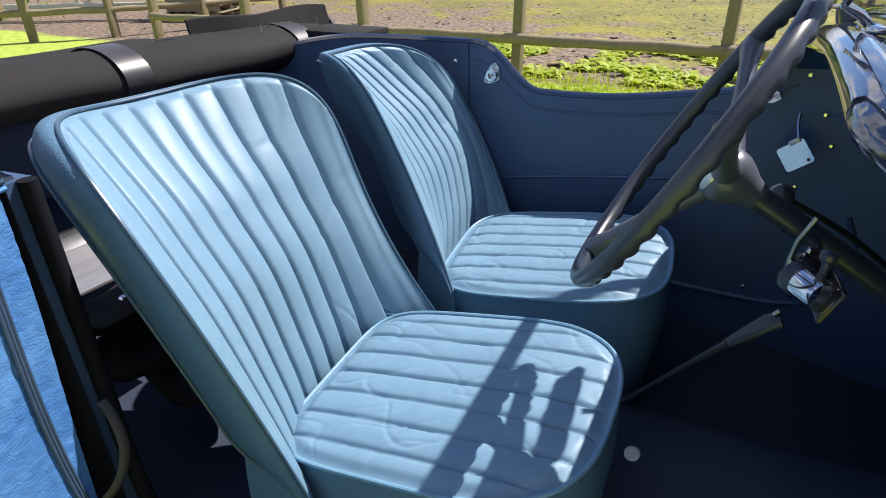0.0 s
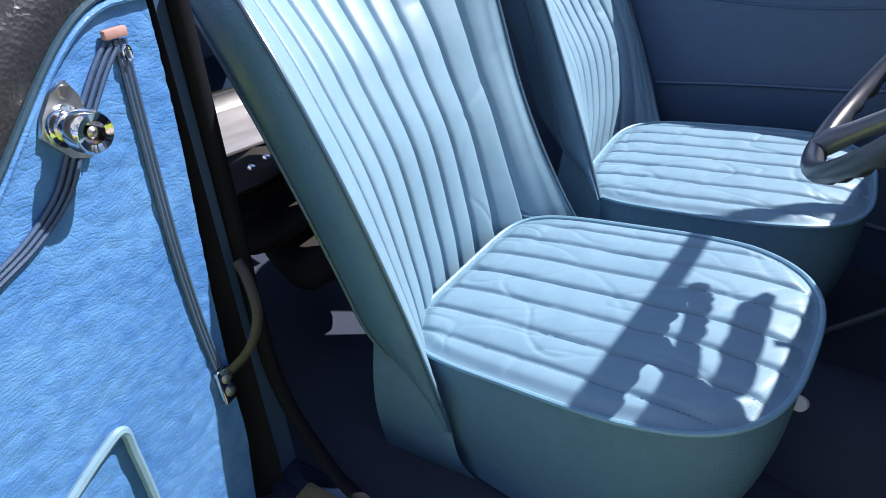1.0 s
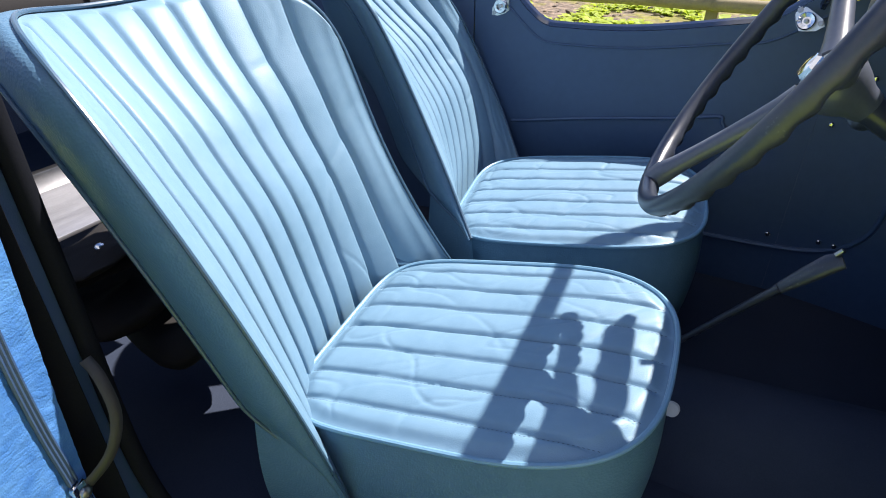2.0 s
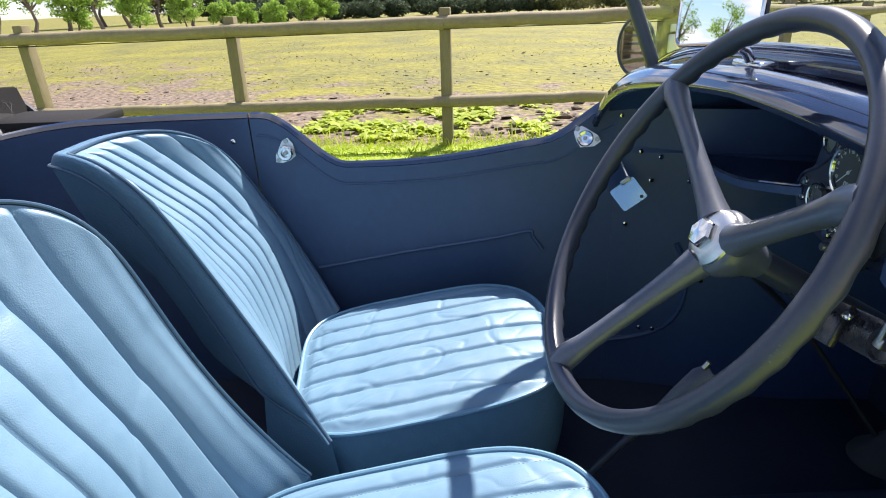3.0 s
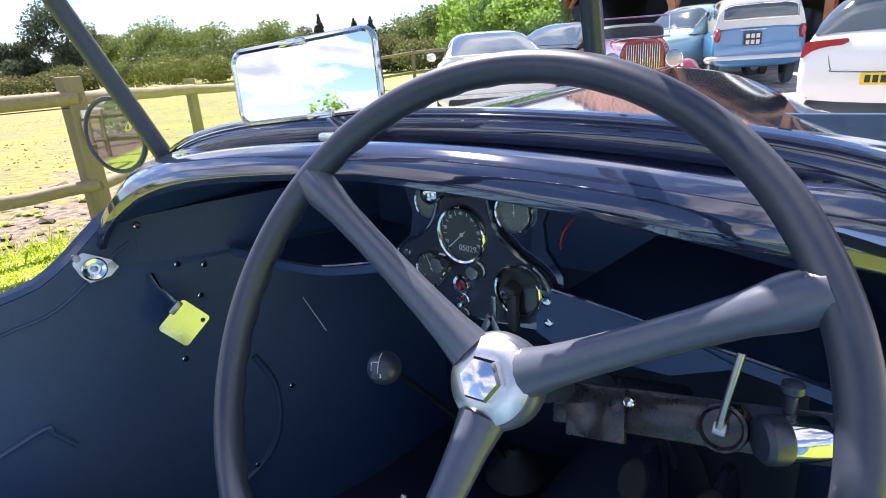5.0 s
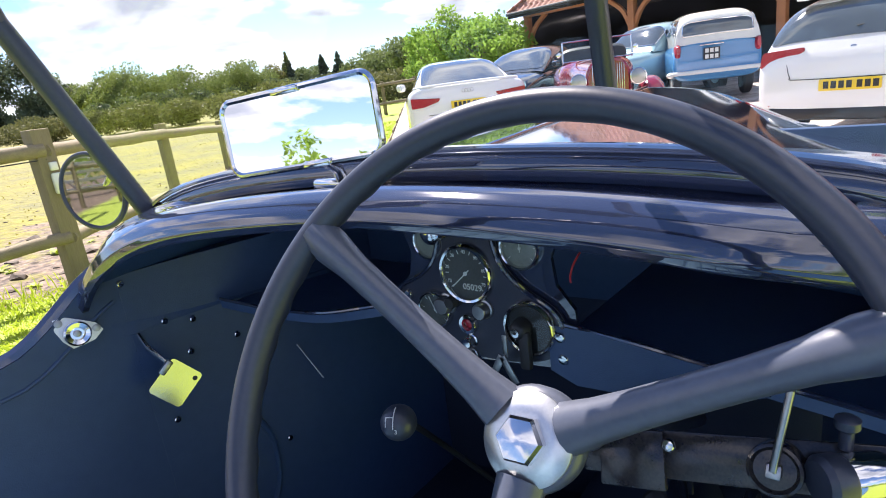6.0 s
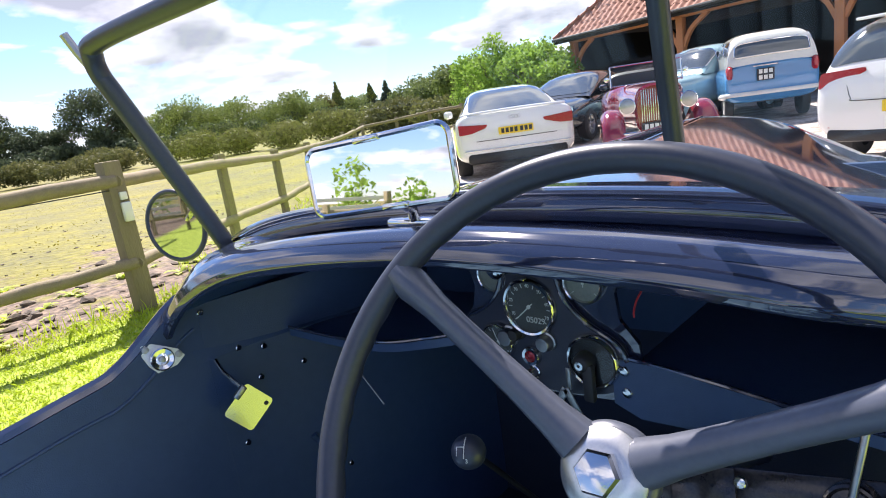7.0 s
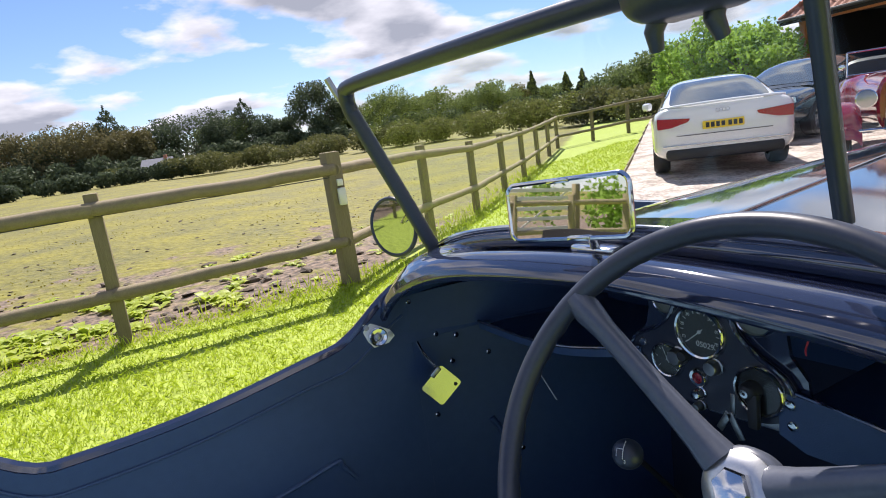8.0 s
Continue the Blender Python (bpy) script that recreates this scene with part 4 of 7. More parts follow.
bm = bmesh.new()
im = side_mirror.matrix_world.inverted()
tube(bm, [im @ Vector(p) for p in ((-0.60, 0.63, 1.06), (-0.55, 0.63, 1.09), (-0.462, 0.588, 1.12))], 0.005, 8)
part("arm", bm, M_CHROME, side_mirror)


# ---- dash ----
def text_mesh(name, body, size, m, material, parent, depth=0.0004):
    cu = bpy.data.curves.new(name, "FONT")
    cu.body, cu.size, cu.extrude, cu.align_x, cu.align_y = body, size, depth, "CENTER", "CENTER"
    tmp = bpy.data.objects.new("tmp", cu)
    scene.collection.objects.link(tmp)
    bpy.context.view_layer.update()
    me = bpy.data.meshes.new_from_object(tmp.evaluated_get(bpy.context.evaluated_depsgraph_get()))
    bpy.data.objects.remove(tmp)
    me.materials.clear()
    me.materials.append(material)
    me.name = name
    ob = new(name, me)
    ob.parent = parent
    ob.matrix_local = m
    return ob


DASH = Matrix.Translation((0, 0.752, 0)) @ Matrix(((1, 0, 0, 0), (0, 0, -1, 0), (0, 1, 0, 0), (0, 0, 0, 1)))   # local x right, y up, z to the driver
dash = thing("instrument_panel", "black metal instrument panel with chrome-rimmed round dials", "instrument panel", DASH)
bm = bmesh.new()
ear = [(-0.125, 1.04), (-0.10, 1.0), (-0.088, 0.965), (-0.095, 0.935), (-0.115, 0.915), (-0.125, 0.88), (-0.105, 0.85), (0.0, 0.838), (0.12, 0.85), (0.132, 0.88), (0.128, 0.92), (0.108, 0.945), (0.104, 0.975), (0.118, 1.01), (0.145, 1.04)]
slab(bm, [(x, z) for x, z in ear], 0.006, pose(0, 0, -0.012))
part("ear_panel", bm, M_PAINT, dash, "gloss black backing panel", smooth=False)
bm = bmesh.new()
right = [(p.x, p.y) for p in spline([(0.034, 1.035, 0), (0.036, 1.0, 0), (0.046, 0.965, 0), (0.07, 0.94, 0), (0.108, 0.918, 0), (0.118, 0.89, 0), (0.10, 0.862, 0), (0.05, 0.848, 0), (0.0, 0.845, 0)], 34)]
slab(bm, right + [(-x, z) for x, z in right[-2::-1]], 0.007, pose(0, 0, -0.006))
part("centre_panel", bm, M_PAINTDULL, dash, "satin black raised centre panel", smooth=False)
for sg in (-1, 1):
    bm = bmesh.new()
    tube(bm, [(sg * x, z, 0.001) for x, z in right[:20]], 0.003, 8)
    part("bead", bm, M_PAINT, dash)


def gauge(name, x, z, r, face, needle=None, off=0.0, ticks_n=0, label=""):
    r *= 0.87
    g = Matrix.Translation((x, z, off))
    bm = bmesh.new()
    lathe(bm, [(r * 0.86, 0.004), (r * 0.9, 0.0075), (r * 0.97, 0.0085), (r * 1.03, 0.006), (r * 1.06, 0.0), (r * 1.06, -0.004)], 44, g)
    bez = part(name, bm, M_CHROME, dash, label)
    bm = bmesh.new()
    lathe(bm, [(r * 0.9, 0.003), (0, 0.003)], 36, g)
    part("dial", bm, face, bez)
    if ticks_n:
        for k in range(ticks_n):
            a = radians(220 - 260 * k / (ticks_n - 1))
            bm = bmesh.new()
            box(bm, (r * 0.76, 0, 0.0034), (r * (0.14 if k % 2 == 0 else 0.08), r * 0.025, 0.0004), 0, g @ Matrix.Rotation(a, 4, "Z"))
            part("tick", bm, M_PALEMARK, bez, smooth=False)
    if needle is not None:
        bm = bmesh.new()
        box(bm, (r * 0.28, 0, 0.0042), (r * 0.95, r * 0.035, 0.0006), 0, g @ Matrix.Rotation(radians(needle), 4, "Z"))
        lathe(bm, [(r * 0.07, 0.0036), (r * 0.07, 0.005), (0, 0.0055)], 14, g)
        part("needle", bm, M_PALEMARK, bez)
    bm = bmesh.new()
    lathe(bm, [(r * 0.88, 0.0062), (r * 0.5, 0.0068), (0, 0.007)], 36, g)
    gl = part("dial_glass", bm, M_GLASS, bez)
    gl.visible_shadow = False
    return bez


speedo = gauge("speedometer", 0, 0.95, 0.040, M_DIAL, 222, 0.001, 15, "round speedometer dial in a chrome rim")
text_mesh("odometer_digits", "05029", 0.0105, pose(0.008, 0.934, 0.005), M_PALEMARK, speedo)
for k, num in enumerate((10, 20, 30, 40, 50, 60, 70)):
    a = radians(205 - 230 * k / 6)
    text_mesh("numeral", str(num), 0.0062, pose(0.026 * math.cos(a), 0.95 + 0.026 * math.sin(a), 0.0048), M_PALEMARK, speedo, 0.0001)
gauge("small_gauge", 0.070, 0.984, 0.027, M_DIALPALE, 90, -0.006, 7, "small round gauge with a foxed face")
gauge("small_gauge", -0.054, 0.982, 0.025, M_DIALPALE, None, -0.006, 0, "small round gauge with a foxed blank face")
gauge("oil_gauge", -0.052, 0.898, 0.027, M_DIAL, 115, 0.001, 7, "round oil gauge")
sw = gauge("ignition_switch", 0.078, 0.896, 0.035, M_BLACK, None, 0.001, 0, "round black ignition and lamp switch in a chrome rim")
bm = bmesh.new()
lathe(bm, [(0.012, 0.004), (0.011, 0.016), (0.008, 0.02), (0.005, 0.021), (0, 0.021)], 20, pose(0.070, 0.896, 0))
box(bm, (0.077, 0.874, 0.014), (0.014, 0.046, 0.010), 0.004)
part("lever", bm, M_BLACK, sw)
bm = bmesh.new()
lathe(bm, [(0.005, 0.02), (0.005, 0.0225), (0.002, 0.0225), (0.002, 0.019), (0, 0.019)], 14, pose(0.070, 0.896, 0))
part("key_barrel", bm, M_CHROME, sw)
# keys
bm = bmesh.new()
for a, ln in ((-118, 0.030), (-62, 0.034)):
    box(bm, (ln / 2, 0, 0.024), (ln, 0.009, 0.0018), 0.0006, Matrix.Translation((0.052, 0.866, 0)) @ Matrix.Rotation(radians(a), 4, "Z"))
box(bm, (0.056, 0.878, 0.022), (0.006, 0.026, 0.0018), 0.0006)
tagged(part("key_ring", bm, M_STEEL), "small steel keys hanging from the switch", "keys").matrix_world = DASH


def dash_knob(x, z, r, material, name="knob", rim=True):
    bm = bmesh.new()
    lathe(bm, [(r * 1.2, 0.0), (r * 1.2, 0.004), (r, 0.005), (r, 0.014), (r * 0.85, 0.016), (0, 0.0165)], 24, pose(x, z, 0.0))
    k = part(name, bm, material, dash)
    return k


dash_knob(0.020, 0.909, 0.0095, M_STEEL, "pull_knob")
dash_knob(-0.021, 0.914, 0.0075, M_BLACK, "pull_knob")
dash_knob(-0.034, 0.908, 0.011, M_STEEL, "pull_knob")
dash_knob(-0.003, 0.866, 0.007, M_CHROME, "pull_knob")
dash_knob(-0.003, 0.848, 0.006, M_STEEL, "pull_knob")
bm = bmesh.new()
lathe(bm, [(0.0065, 0.002), (0.0075, 0.008), (0.011, 0.0085), (0.0125, 0.006), (0.0125, 0)], 26, pose(-0.004, 0.887, 0))
lamp_rim = part("warning_lamp", bm, M_CHROME, dash, "chrome-rimmed warning lamp")
bm = bmesh.new()
lathe(bm, [(0.0065, 0.003), (0.004, 0.0055), (0, 0.006)], 18, pose(-0.004, 0.887, 0))
part("lens", bm, M_TAIL, lamp_rim)
for x, z in ((0.114, 0.891), (0.116, 0.866), (-0.094, 0.912), (-0.096, 0.888), (0.04, 1.022)):
    bm = bmesh.new()
    lathe(bm, [(0.0065, 0), (0.0065, 0.002), (0.005, 0.0045), (0, 0.0055)], 14, pose(x, z, 0.001))
    part("screw", bm, M_CHROME, dash)
# panel lamp over the speedometer
bm = bmesh.new()
tube(bm, [(-0.018, 1.005, 0.0), (-0.018, 1.005, 0.03)], 0.0115, 16)
lathe(bm, [(0.0, 0.0), (0.012, 0.0), (0.0125, 0.01), (0.009, 0.014), (0, 0.0155)], 20, pose(-0.018, 1.005, 0.028))
part("panel_lamp", bm, M_CHROME, dash, "chrome domed panel lamp")
bm = bmesh.new()
tube(bm, [(-0.004, 1.006, 0.012), (0.028, 1.012, 0.006)], 0.010, 12)
part("lamp_hood", bm, M_BLACK, dash)
bm = bmesh.new()
tube(bm, spline([(0.118, 0.945, -0.02), (0.122, 0.955, -0.012), (0.126, 0.968, -0.012), (0.127, 0.978, -0.03)], 12), 0.0011, 6)
tagged(part("loose_wire", bm, M_REDWIRE), "thin red wire behind the instrument panel", "wire").matrix_world = DASH

# parcel trays each side of the panel
trays = thing("parcel_tray", "dark metal parcel tray under the scuttle", "parcel tray")
for pts in ([(-0.46, 0.70, 0.872), (-0.38, 0.712, 0.866), (-0.33, 0.716, 0.866), (-0.24, 0.72, 0.874), (-0.16, 0.73, 0.89), (-0.10, 0.748, 0.902)],
            [(0.118, 0.752, 0.905), (0.2, 0.752, 0.897), (0.26, 0.752, 0.889), (0.36, 0.752, 0.878), (0.44, 0.75, 0.868), (0.50, 0.74, 0.862)]):
    line = spline(pts, 24)
    bm = bmesh.new()
    tube(bm, line, 0.0028, 8)
    part("lip", bm, M_PAINT, trays)
    bm = bmesh.new()
    sheet(bm, lambda u, v: line[round(u * 23)] + Vector((0, 0.30 * v, -0.012 - 0.01 * v)), 23, 3)
    thicken(part("tray_floor", bm, M_TRIM, trays), 0.003)
    bm = bmesh.new()
    sheet(bm, lambda u, v: line[round(u * 23)] + Vector((0, 0.003, -0.012 * v)), 23, 2)
    thicken(part("tray_front", bm, M_TRIM, trays), 0.003)
bm = bmesh.new()
box(bm, (0, 1.05, 0.93), (0.9, 0.012, 0.25), 0.003, CARM)
part("tray_back", bm, M_TRIM, trays)
bm = bmesh.new()
slab(bm, [(0.10, 0.903), (0.15, 0.903), (0.255, 0.889), (0.31, 0.872), (0.25, 0.845), (0.13, 0.838), (0.10, 0.85)], 0.003, DASH @ pose(0, 0, 0.0))
part("bracket_plate", bm, M_TRIM, trays, smooth=False)

# cross bar with the horn lever, clamped to the column
M_WORN = mat("worn_black_enamel", (0.010, 0.010, 0.015), (0.040, 0.035, 0.032), 0.15, scale=60, fine=500, bump=0.12, depth=0.0005, spread=0.12)
bar = thing("column_bracket", "black bracket with a small lever and chrome lamp beside the column", "bracket")
A0, A1 = Vector((0.205, 0.635, 0.872)), Vector((0.40, 0.605, 0.912))
bd = (A1 - A0).normalized()
BM = facing((A0 + A1) / 2, (0.03, -0.90, 0.42))
bm = bmesh.new()
box(bm, (0, 0, 0), (0.2, 0.034, 0.004), 0.0015, BM @ Matrix.Rotation(radians(10), 4, "Z"))
part("plate", bm, M_WORN, bar)
bm = bmesh.new()
box(bm, (-0.062, -0.004, 0.004), (0.048, 0.042, 0.007), 0.002, BM @ Matrix.Rotation(radians(10), 4, "Z"))
part("clamp", bm, M_WORN, bar)
LV = Vector((0.336, 0.603, 0.908))
bm = bmesh.new()
lathe(bm, [(0.016, -0.02), (0.0165, 0.0), (0.0158, 0.006), (0.014, 0.007), (0.012, 0.004), (0.006, 0.0045), (0, 0.005)], 30, facing(LV, (0.03, -0.90, 0.42)))
part("switch_drum", bm, M_WORN, bar)
bm = bmesh.new()
box(bm, (0, 0, 0.008), (0.009, 0.009, 0.008), 0.0015, facing(LV, (0.03, -0.90, 0.42)))
tube(bm, [LV + Vector((0, -0.010, 0.005)), LV + Vector((0.003, -0.007, 0.03)), LV + Vector((0.006, 0.002, 0.056))], 0.0024, 10)
part("lever", bm, M_STEEL, bar, "steel lever with a square boss")
bm = bmesh.new()
CAPM = facing((0.377, 0.612, 0.911), (0.75, 0.66, -0.03)) @ Matrix.Scale(1.15, 4)
lathe(bm, [(0.0122, -0.009), (0.0127, -0.007), (0.0127, 0.010), (0.0118, 0.014), (0.006, 0.016), (0, 0.016)], 28, CAPM)
part("end_cap", bm, M_CHROME, bar, "chrome end cap")
bm = bmesh.new()
lathe(bm, [(0, -0.021), (0.011, -0.021), (0.0136, -0.018), (0.0136, -0.009), (0.0125, -0.007), (0, -0.007)], 28, CAPM)
part("collar", bm, M_BAKE, bar)
bm = bmesh.new()
lathe(bm, [(0, -0.012), (0.004, -0.012), (0.004, 0.0), (0.007, 0.003), (0.007, 0.008), (0.004, 0.010), (0, 0.010)], 18, pose(0.370, 0.620, 0.936))
part("push_knob", bm, M_BAKE, bar)
for p in ((0.268, 0.612, 0.897), (0.362, 0.602, 0.915), (0.215, 0.626, 0.884)):
    screw(bar, p, (0.03, -0.9, 0.42), 0.005, name="bolt")

# gear lever
gear = thing("gear_lever", "black ball-topped gear lever rising from the tunnel", "gear lever")
bm = bmesh.new()
tube(bm, spline([(-0.10, 0.98, 0.42), (-0.17, 0.84, 0.62), (-0.094, 0.702, 0.760), (0.030, 0.581, 0.863)], 16), 0.0048, 10)
part("rod", bm, M_BLACK, gear)
KP = Vector((0.036, 0.575, 0.868))
KM = facing(KP, (0.28, -0.62, 0.73))
bm = bmesh.new()
bmesh.ops.create_uvsphere(bm, u_segments=28, v_segments=18, radius=0.0170, matrix=Matrix.Translation(KP) @ Matrix.Diagonal((1, 1, 0.97, 1)))
kn = part("ball", bm, M_BAKE, gear, "black gear knob with a cream shift pattern")
bm = bmesh.new()
for pts in ([(0, -0.010), (0, 0.010)], [(-0.0075, -0.008), (-0.0075, 0.0), (0, 0.0)], ):
    tube(bm, [KM @ Vector((x, y, math.sqrt(0.0170 ** 2 - x * x - y * y))) for x, y in ([(pts[0][0] + (pts[-1][0] - pts[0][0]) * i / 8, pts[0][1] + (pts[-1][1] - pts[0][1]) * i / 8) for i in range(9)] if len(pts) == 2 else pts)], 0.0005, 5)
part("shift_pattern", bm, M_PALEMARK, kn)
text_mesh("numeral", "3", 0.0055, KM @ pose(0.0025, -0.012, 0.0122, 38, 0, 0), M_PALEMARK, kn, 0.0002)
bm = bmesh.new()
lathe(bm, [(0.055, 0), (0.05, 0.012), (0.03, 0.03), (0.012, 0.055), (0.008, 0.06)], 24, pose(-0.10, 0.98, 0.40))
part("gaiter", bm, M_RUBBER, gear)

# handbrake
hb = thing("handbrake", "black metal handbrake lever with a flat pressed grip", "handbrake")
bm = bmesh.new()
tube(bm, [(0, 0.40, 0.385), (0, 0.50, 0.515), (0, 0.555, 0.583)], [0.005, 0.006, 0.008], 10)
part("rod", bm, M_PAINTDULL, hb)
bm = bmesh.new()
tube(bm, [(0, 0.55, 0.578), (0, 0.58, 0.613), (0, 0.605, 0.642), (0, 0.62, 0.652)], [0.008, 0.013, 0.015, 0.012], 12, flat=0.45)
part("grip", bm, M_BAKE, hb)
bm = bmesh.new()
tube(bm, [(0.0, 0.608, 0.658), (0.0, 0.615, 0.668)], 0.004, 10)
part("button", bm, M_STEEL, hb)

# pedals
for px, py, pz, nm, w in ((0.146, 0.93, 0.545, "pedal", 0.052), (0.255, 0.92, 0.55, "pedal", 0.052)):
    pd = thing(nm, "worn oval steel foot pedal on a bent arm", "pedal", group="pedals")
    bm = bmesh.new()
    lathe(bm, [(0, 0), (w / 2, 0), (w / 2 + 0.002, 0.004), (w / 2 - 0.002, 0.008), (0, 0.009)], 24, facing((px, py, pz), (0, -0.8, 0.6)) @ Matrix.Diagonal((0.8, 1.2, 1, 1)))
    part("pad", bm, M_RUBBER, pd)
    bm = bmesh.new()
    tube(bm, spline([(px, py + 0.005, pz), (px, py + 0.07, pz + 0.03), (px, py + 0.13, pz - 0.05), (px, py + 0.16, 0.30)], 12), 0.007, 8)
    part("arm", bm, M_PAINTDULL, pd)
bm = bmesh.new()
tube(bm, [(0.03 + 0.11 * math.cos(a), 1.12, 0.44 + 0.11 * math.sin(a)) for a in (math.pi * i / 20 for i in range(21))], 0.006, 8)
part("bellhousing_rim", bm, M_PAINTDULL, car)

# side trim on the passenger side
def socket_fitting(m, parent_name="sidescreen_socket", tall=1.0):
    """A cast triangular plate with a turned socket and two screws."""
    th = thing(parent_name, "chromed cast sidescreen socket screwed to the door lining", "fitting", m, group="sidescreen sockets")
    bm = bmesh.new()
    slab(bm, [(0.026 * math.cos(radians(a)) * k, 0.026 * math.sin(radians(a)) * k) for a, k in ((50, 1.25), (75, 1.0), (120, 0.72), (165, 1.0), (190, 1.3), (215, 1.0), (260, 0.72), (305, 0.8), (350, 0.72), (20, 0.95))], 0.004)
    part("plate", bm, M_WASHER, th, angle=30)
    bm = bmesh.new()
    lathe(bm, [(0.017, 0.003), (0.0155, 0.007), (0.0125, 0.008), (0.0125, 0.011 * tall), (0.0165, 0.012 * tall), (0.0165, 0.017 * tall), (0.0145, 0.019 * tall), (0.009, 0.018 * tall), (0.008, 0.010 * tall), (0, 0.010 * tall)], 28)
    part("socket", bm, M_CHROME, th)
    bm = bmesh.new()
    lathe(bm, [(0.0045, 0.009 * tall), (0.0045, 0.017 * tall), (0.002, 0.018 * tall), (0, 0.0175 * tall)], 14)
    part("pin", bm, M_STEEL, th)
    for a, k in ((57, 0.0245), (191, 0.0255)):
        bm = bmesh.new()
        x, y = k * math.cos(radians(a)), k * math.sin(radians(a))
        lathe(bm, [(0.0055, 0.003), (0.005, 0.006), (0, 0.007)], 14, pose(x, y, 0))
        box(bm, (x, y, 0.0068), (0.009, 0.0012, 0.0012))
        part("screw", bm, M_STEEL, th)
    return th


SIDE_N = Vector((1, 0, 0))
fit_r = socket_fitting(facing((C - side_x(-0.138) + 0.001, -0.138, 0.879), SIDE_N) @ pose(0, 0, 0, 0, 0, 30))
copy_thing(fit_r, facing((C - side_x(0.503) + 0.003, 0.503, 0.892), (0.93, -0.16, 0.20)) @ pose(0, 0, 0, 0, 0, -60))
bm = bmesh.new()
tube(bm, spline([(C - side_x(-0.07) + 0.002, -0.10, 0.60), (C - side_x(0.1) + 0.002, 0.10, 0.637), (C - side_x(0.3) + 0.002, 0.30, 0.668), (C - side_x(0.39) + 0.002, 0.388, 0.685), (C - side_x(0.4) + 0.002, 0.398, 0.672), (C - side_x(0.42) + 0.002, 0.42, 0.64)], 30), 0.0045, 8)
part("pocket_piping", bm, M_TRIM, pdoor)
bm = bmesh.new()
tube(bm, [(C - side_x(y) + 0.001, y, top_line(y) - 0.036 - 0.012 * smooth01(0.35, 0.55, y)) for y in [-0.2 + 0.76 * i / 40 for i in range(41)]], 0.0026, 6)
part("lining_seam", bm, M_TRIM, pdoor)
for y, z in ((0.575, 0.938), (0.72, 0.80), (0.767, 0.574), (0.62, 0.862), (0.66, 0.85), (0.645, 0.80), (0.60, 0.70), (0.55, 0.43), (0.65, 0.44), (0.68, 0.44)):
    screw(car, (C - side_x(y) + 0.001, y, z), SIDE_N, 0.0055)
screw(car, (C - side_x(-0.25), -0.255, 0.905), SIDE_N, 0.006)
bm = bmesh.new()
tube(bm, spline([(C - side_x(0.5) + 0.004, 0.35, 0.395), (C - side_x(0.6) + 0.004, 0.62, 0.41), (C - side_x(0.7) + 0.004, 0.72, 0.47), (C - side_x(0.72) + 0.004, 0.74, 0.58), (C - side_x(0.7) + 0.004, 0.71, 0.66)], 30), 0.006, 8)
part("kick_panel_bead", bm, M_TRIM, car)
M_POLISH = mat("scratched_polished_plate", (0.46, 0.48, 0.50), (0.58, 0.59, 0.60), 0.12, 1.0, scale=20, fine=300, bump=0.06, depth=0.0004)
tag = thing("polished_plate", "small square polished metal plate hanging on a stud", "plate", facing((-0.425, 0.585, 0.79), (0.95, -0.27, 0.10)) @ pose(0, 0, 0, 0, 0, 40))
bm = bmesh.new()
slab(bm, round_rect(0.056, 0.052, 0.006), 0.0022)
part("plate", bm, M_POLISH, tag, "polished plate", smooth=False)
bm = bmesh.new()
lathe(bm, [(0.0035, 0.0022), (0.0035, 0.0028), (0, 0.0028)], 12, pose(0.018, -0.019, 0))
part("rivet_hole", bm, M_BLACK, tag)
bm = bmesh.new()
box(bm, (0.012, 0.026, 0.004), (0.022, 0.010, 0.008), 0.002)
part("clip", bm, M_STEEL, tag)
bm = bmesh.new()
it = tag.matrix_world.inverted()
tube(bm, [it @ Vector(p) for p in ((-0.43, 0.583, 0.822), (-0.46, 0.575, 0.845), (-0.478, 0.575, 0.862))], 0.0035, 8)
part("stud", bm, M_CHROME, tag)
bm = bmesh.new()
tube(bm, [(-0.470, 0.812, 0.768), (-0.400, 0.822, 0.683)], 0.0013, 6)
tagged(part("choke_wire", bm, M_STEEL), "thin bright control wire under the dash", "wire")
bm = bmesh.new()
lathe(bm, [(0.012, 0), (0.016, 0.004), (0.012, 0.009), (0, 0.01)], 20, facing((0.115, 0.453, 0.374), (0.6, -0.1, 0.8)))
tagged(part("floor_button", bm, M_PALEMARK, None), "worn pale round starter button on the floor", "button")

# ---- open driver's door, hung on its rear edge ----
DM = pose(0.679, -0.084, 0, 0, 0, -73)     # local y runs along the door, local x faces outwards
door = thing("driver_door", "open driver's door lined in worn bright blue leather", "car door", DM)


def lining_top(s):
    """Where the lining meets the capping: high at the hinge, cut down for the elbow."""
    return 0.996 - 0.142 * smooth01(0.055, 0.265, s)


def hinge_edge(z):
    return 0.022 + 0.030 * smooth01(1.0, 0.5, z) + 0.02 * smooth01(0.5, 0.3, z)


def hide(s, z):
    """Folds and crackle of the tired leather."""
    a = abs(noise.noise((s * 16, z * 34, 1.0)))
    b = abs(noise.noise((s * 30 + z * 14, z * 44 - s * 10, 4.0)))
    return 0.0008 * math.exp(-((a / 0.10) ** 2)) + 0.0006 * math.exp(-((b / 0.12) ** 2)) + 0.0022 * noise.noise((s * 5, z * 5, 2.0))


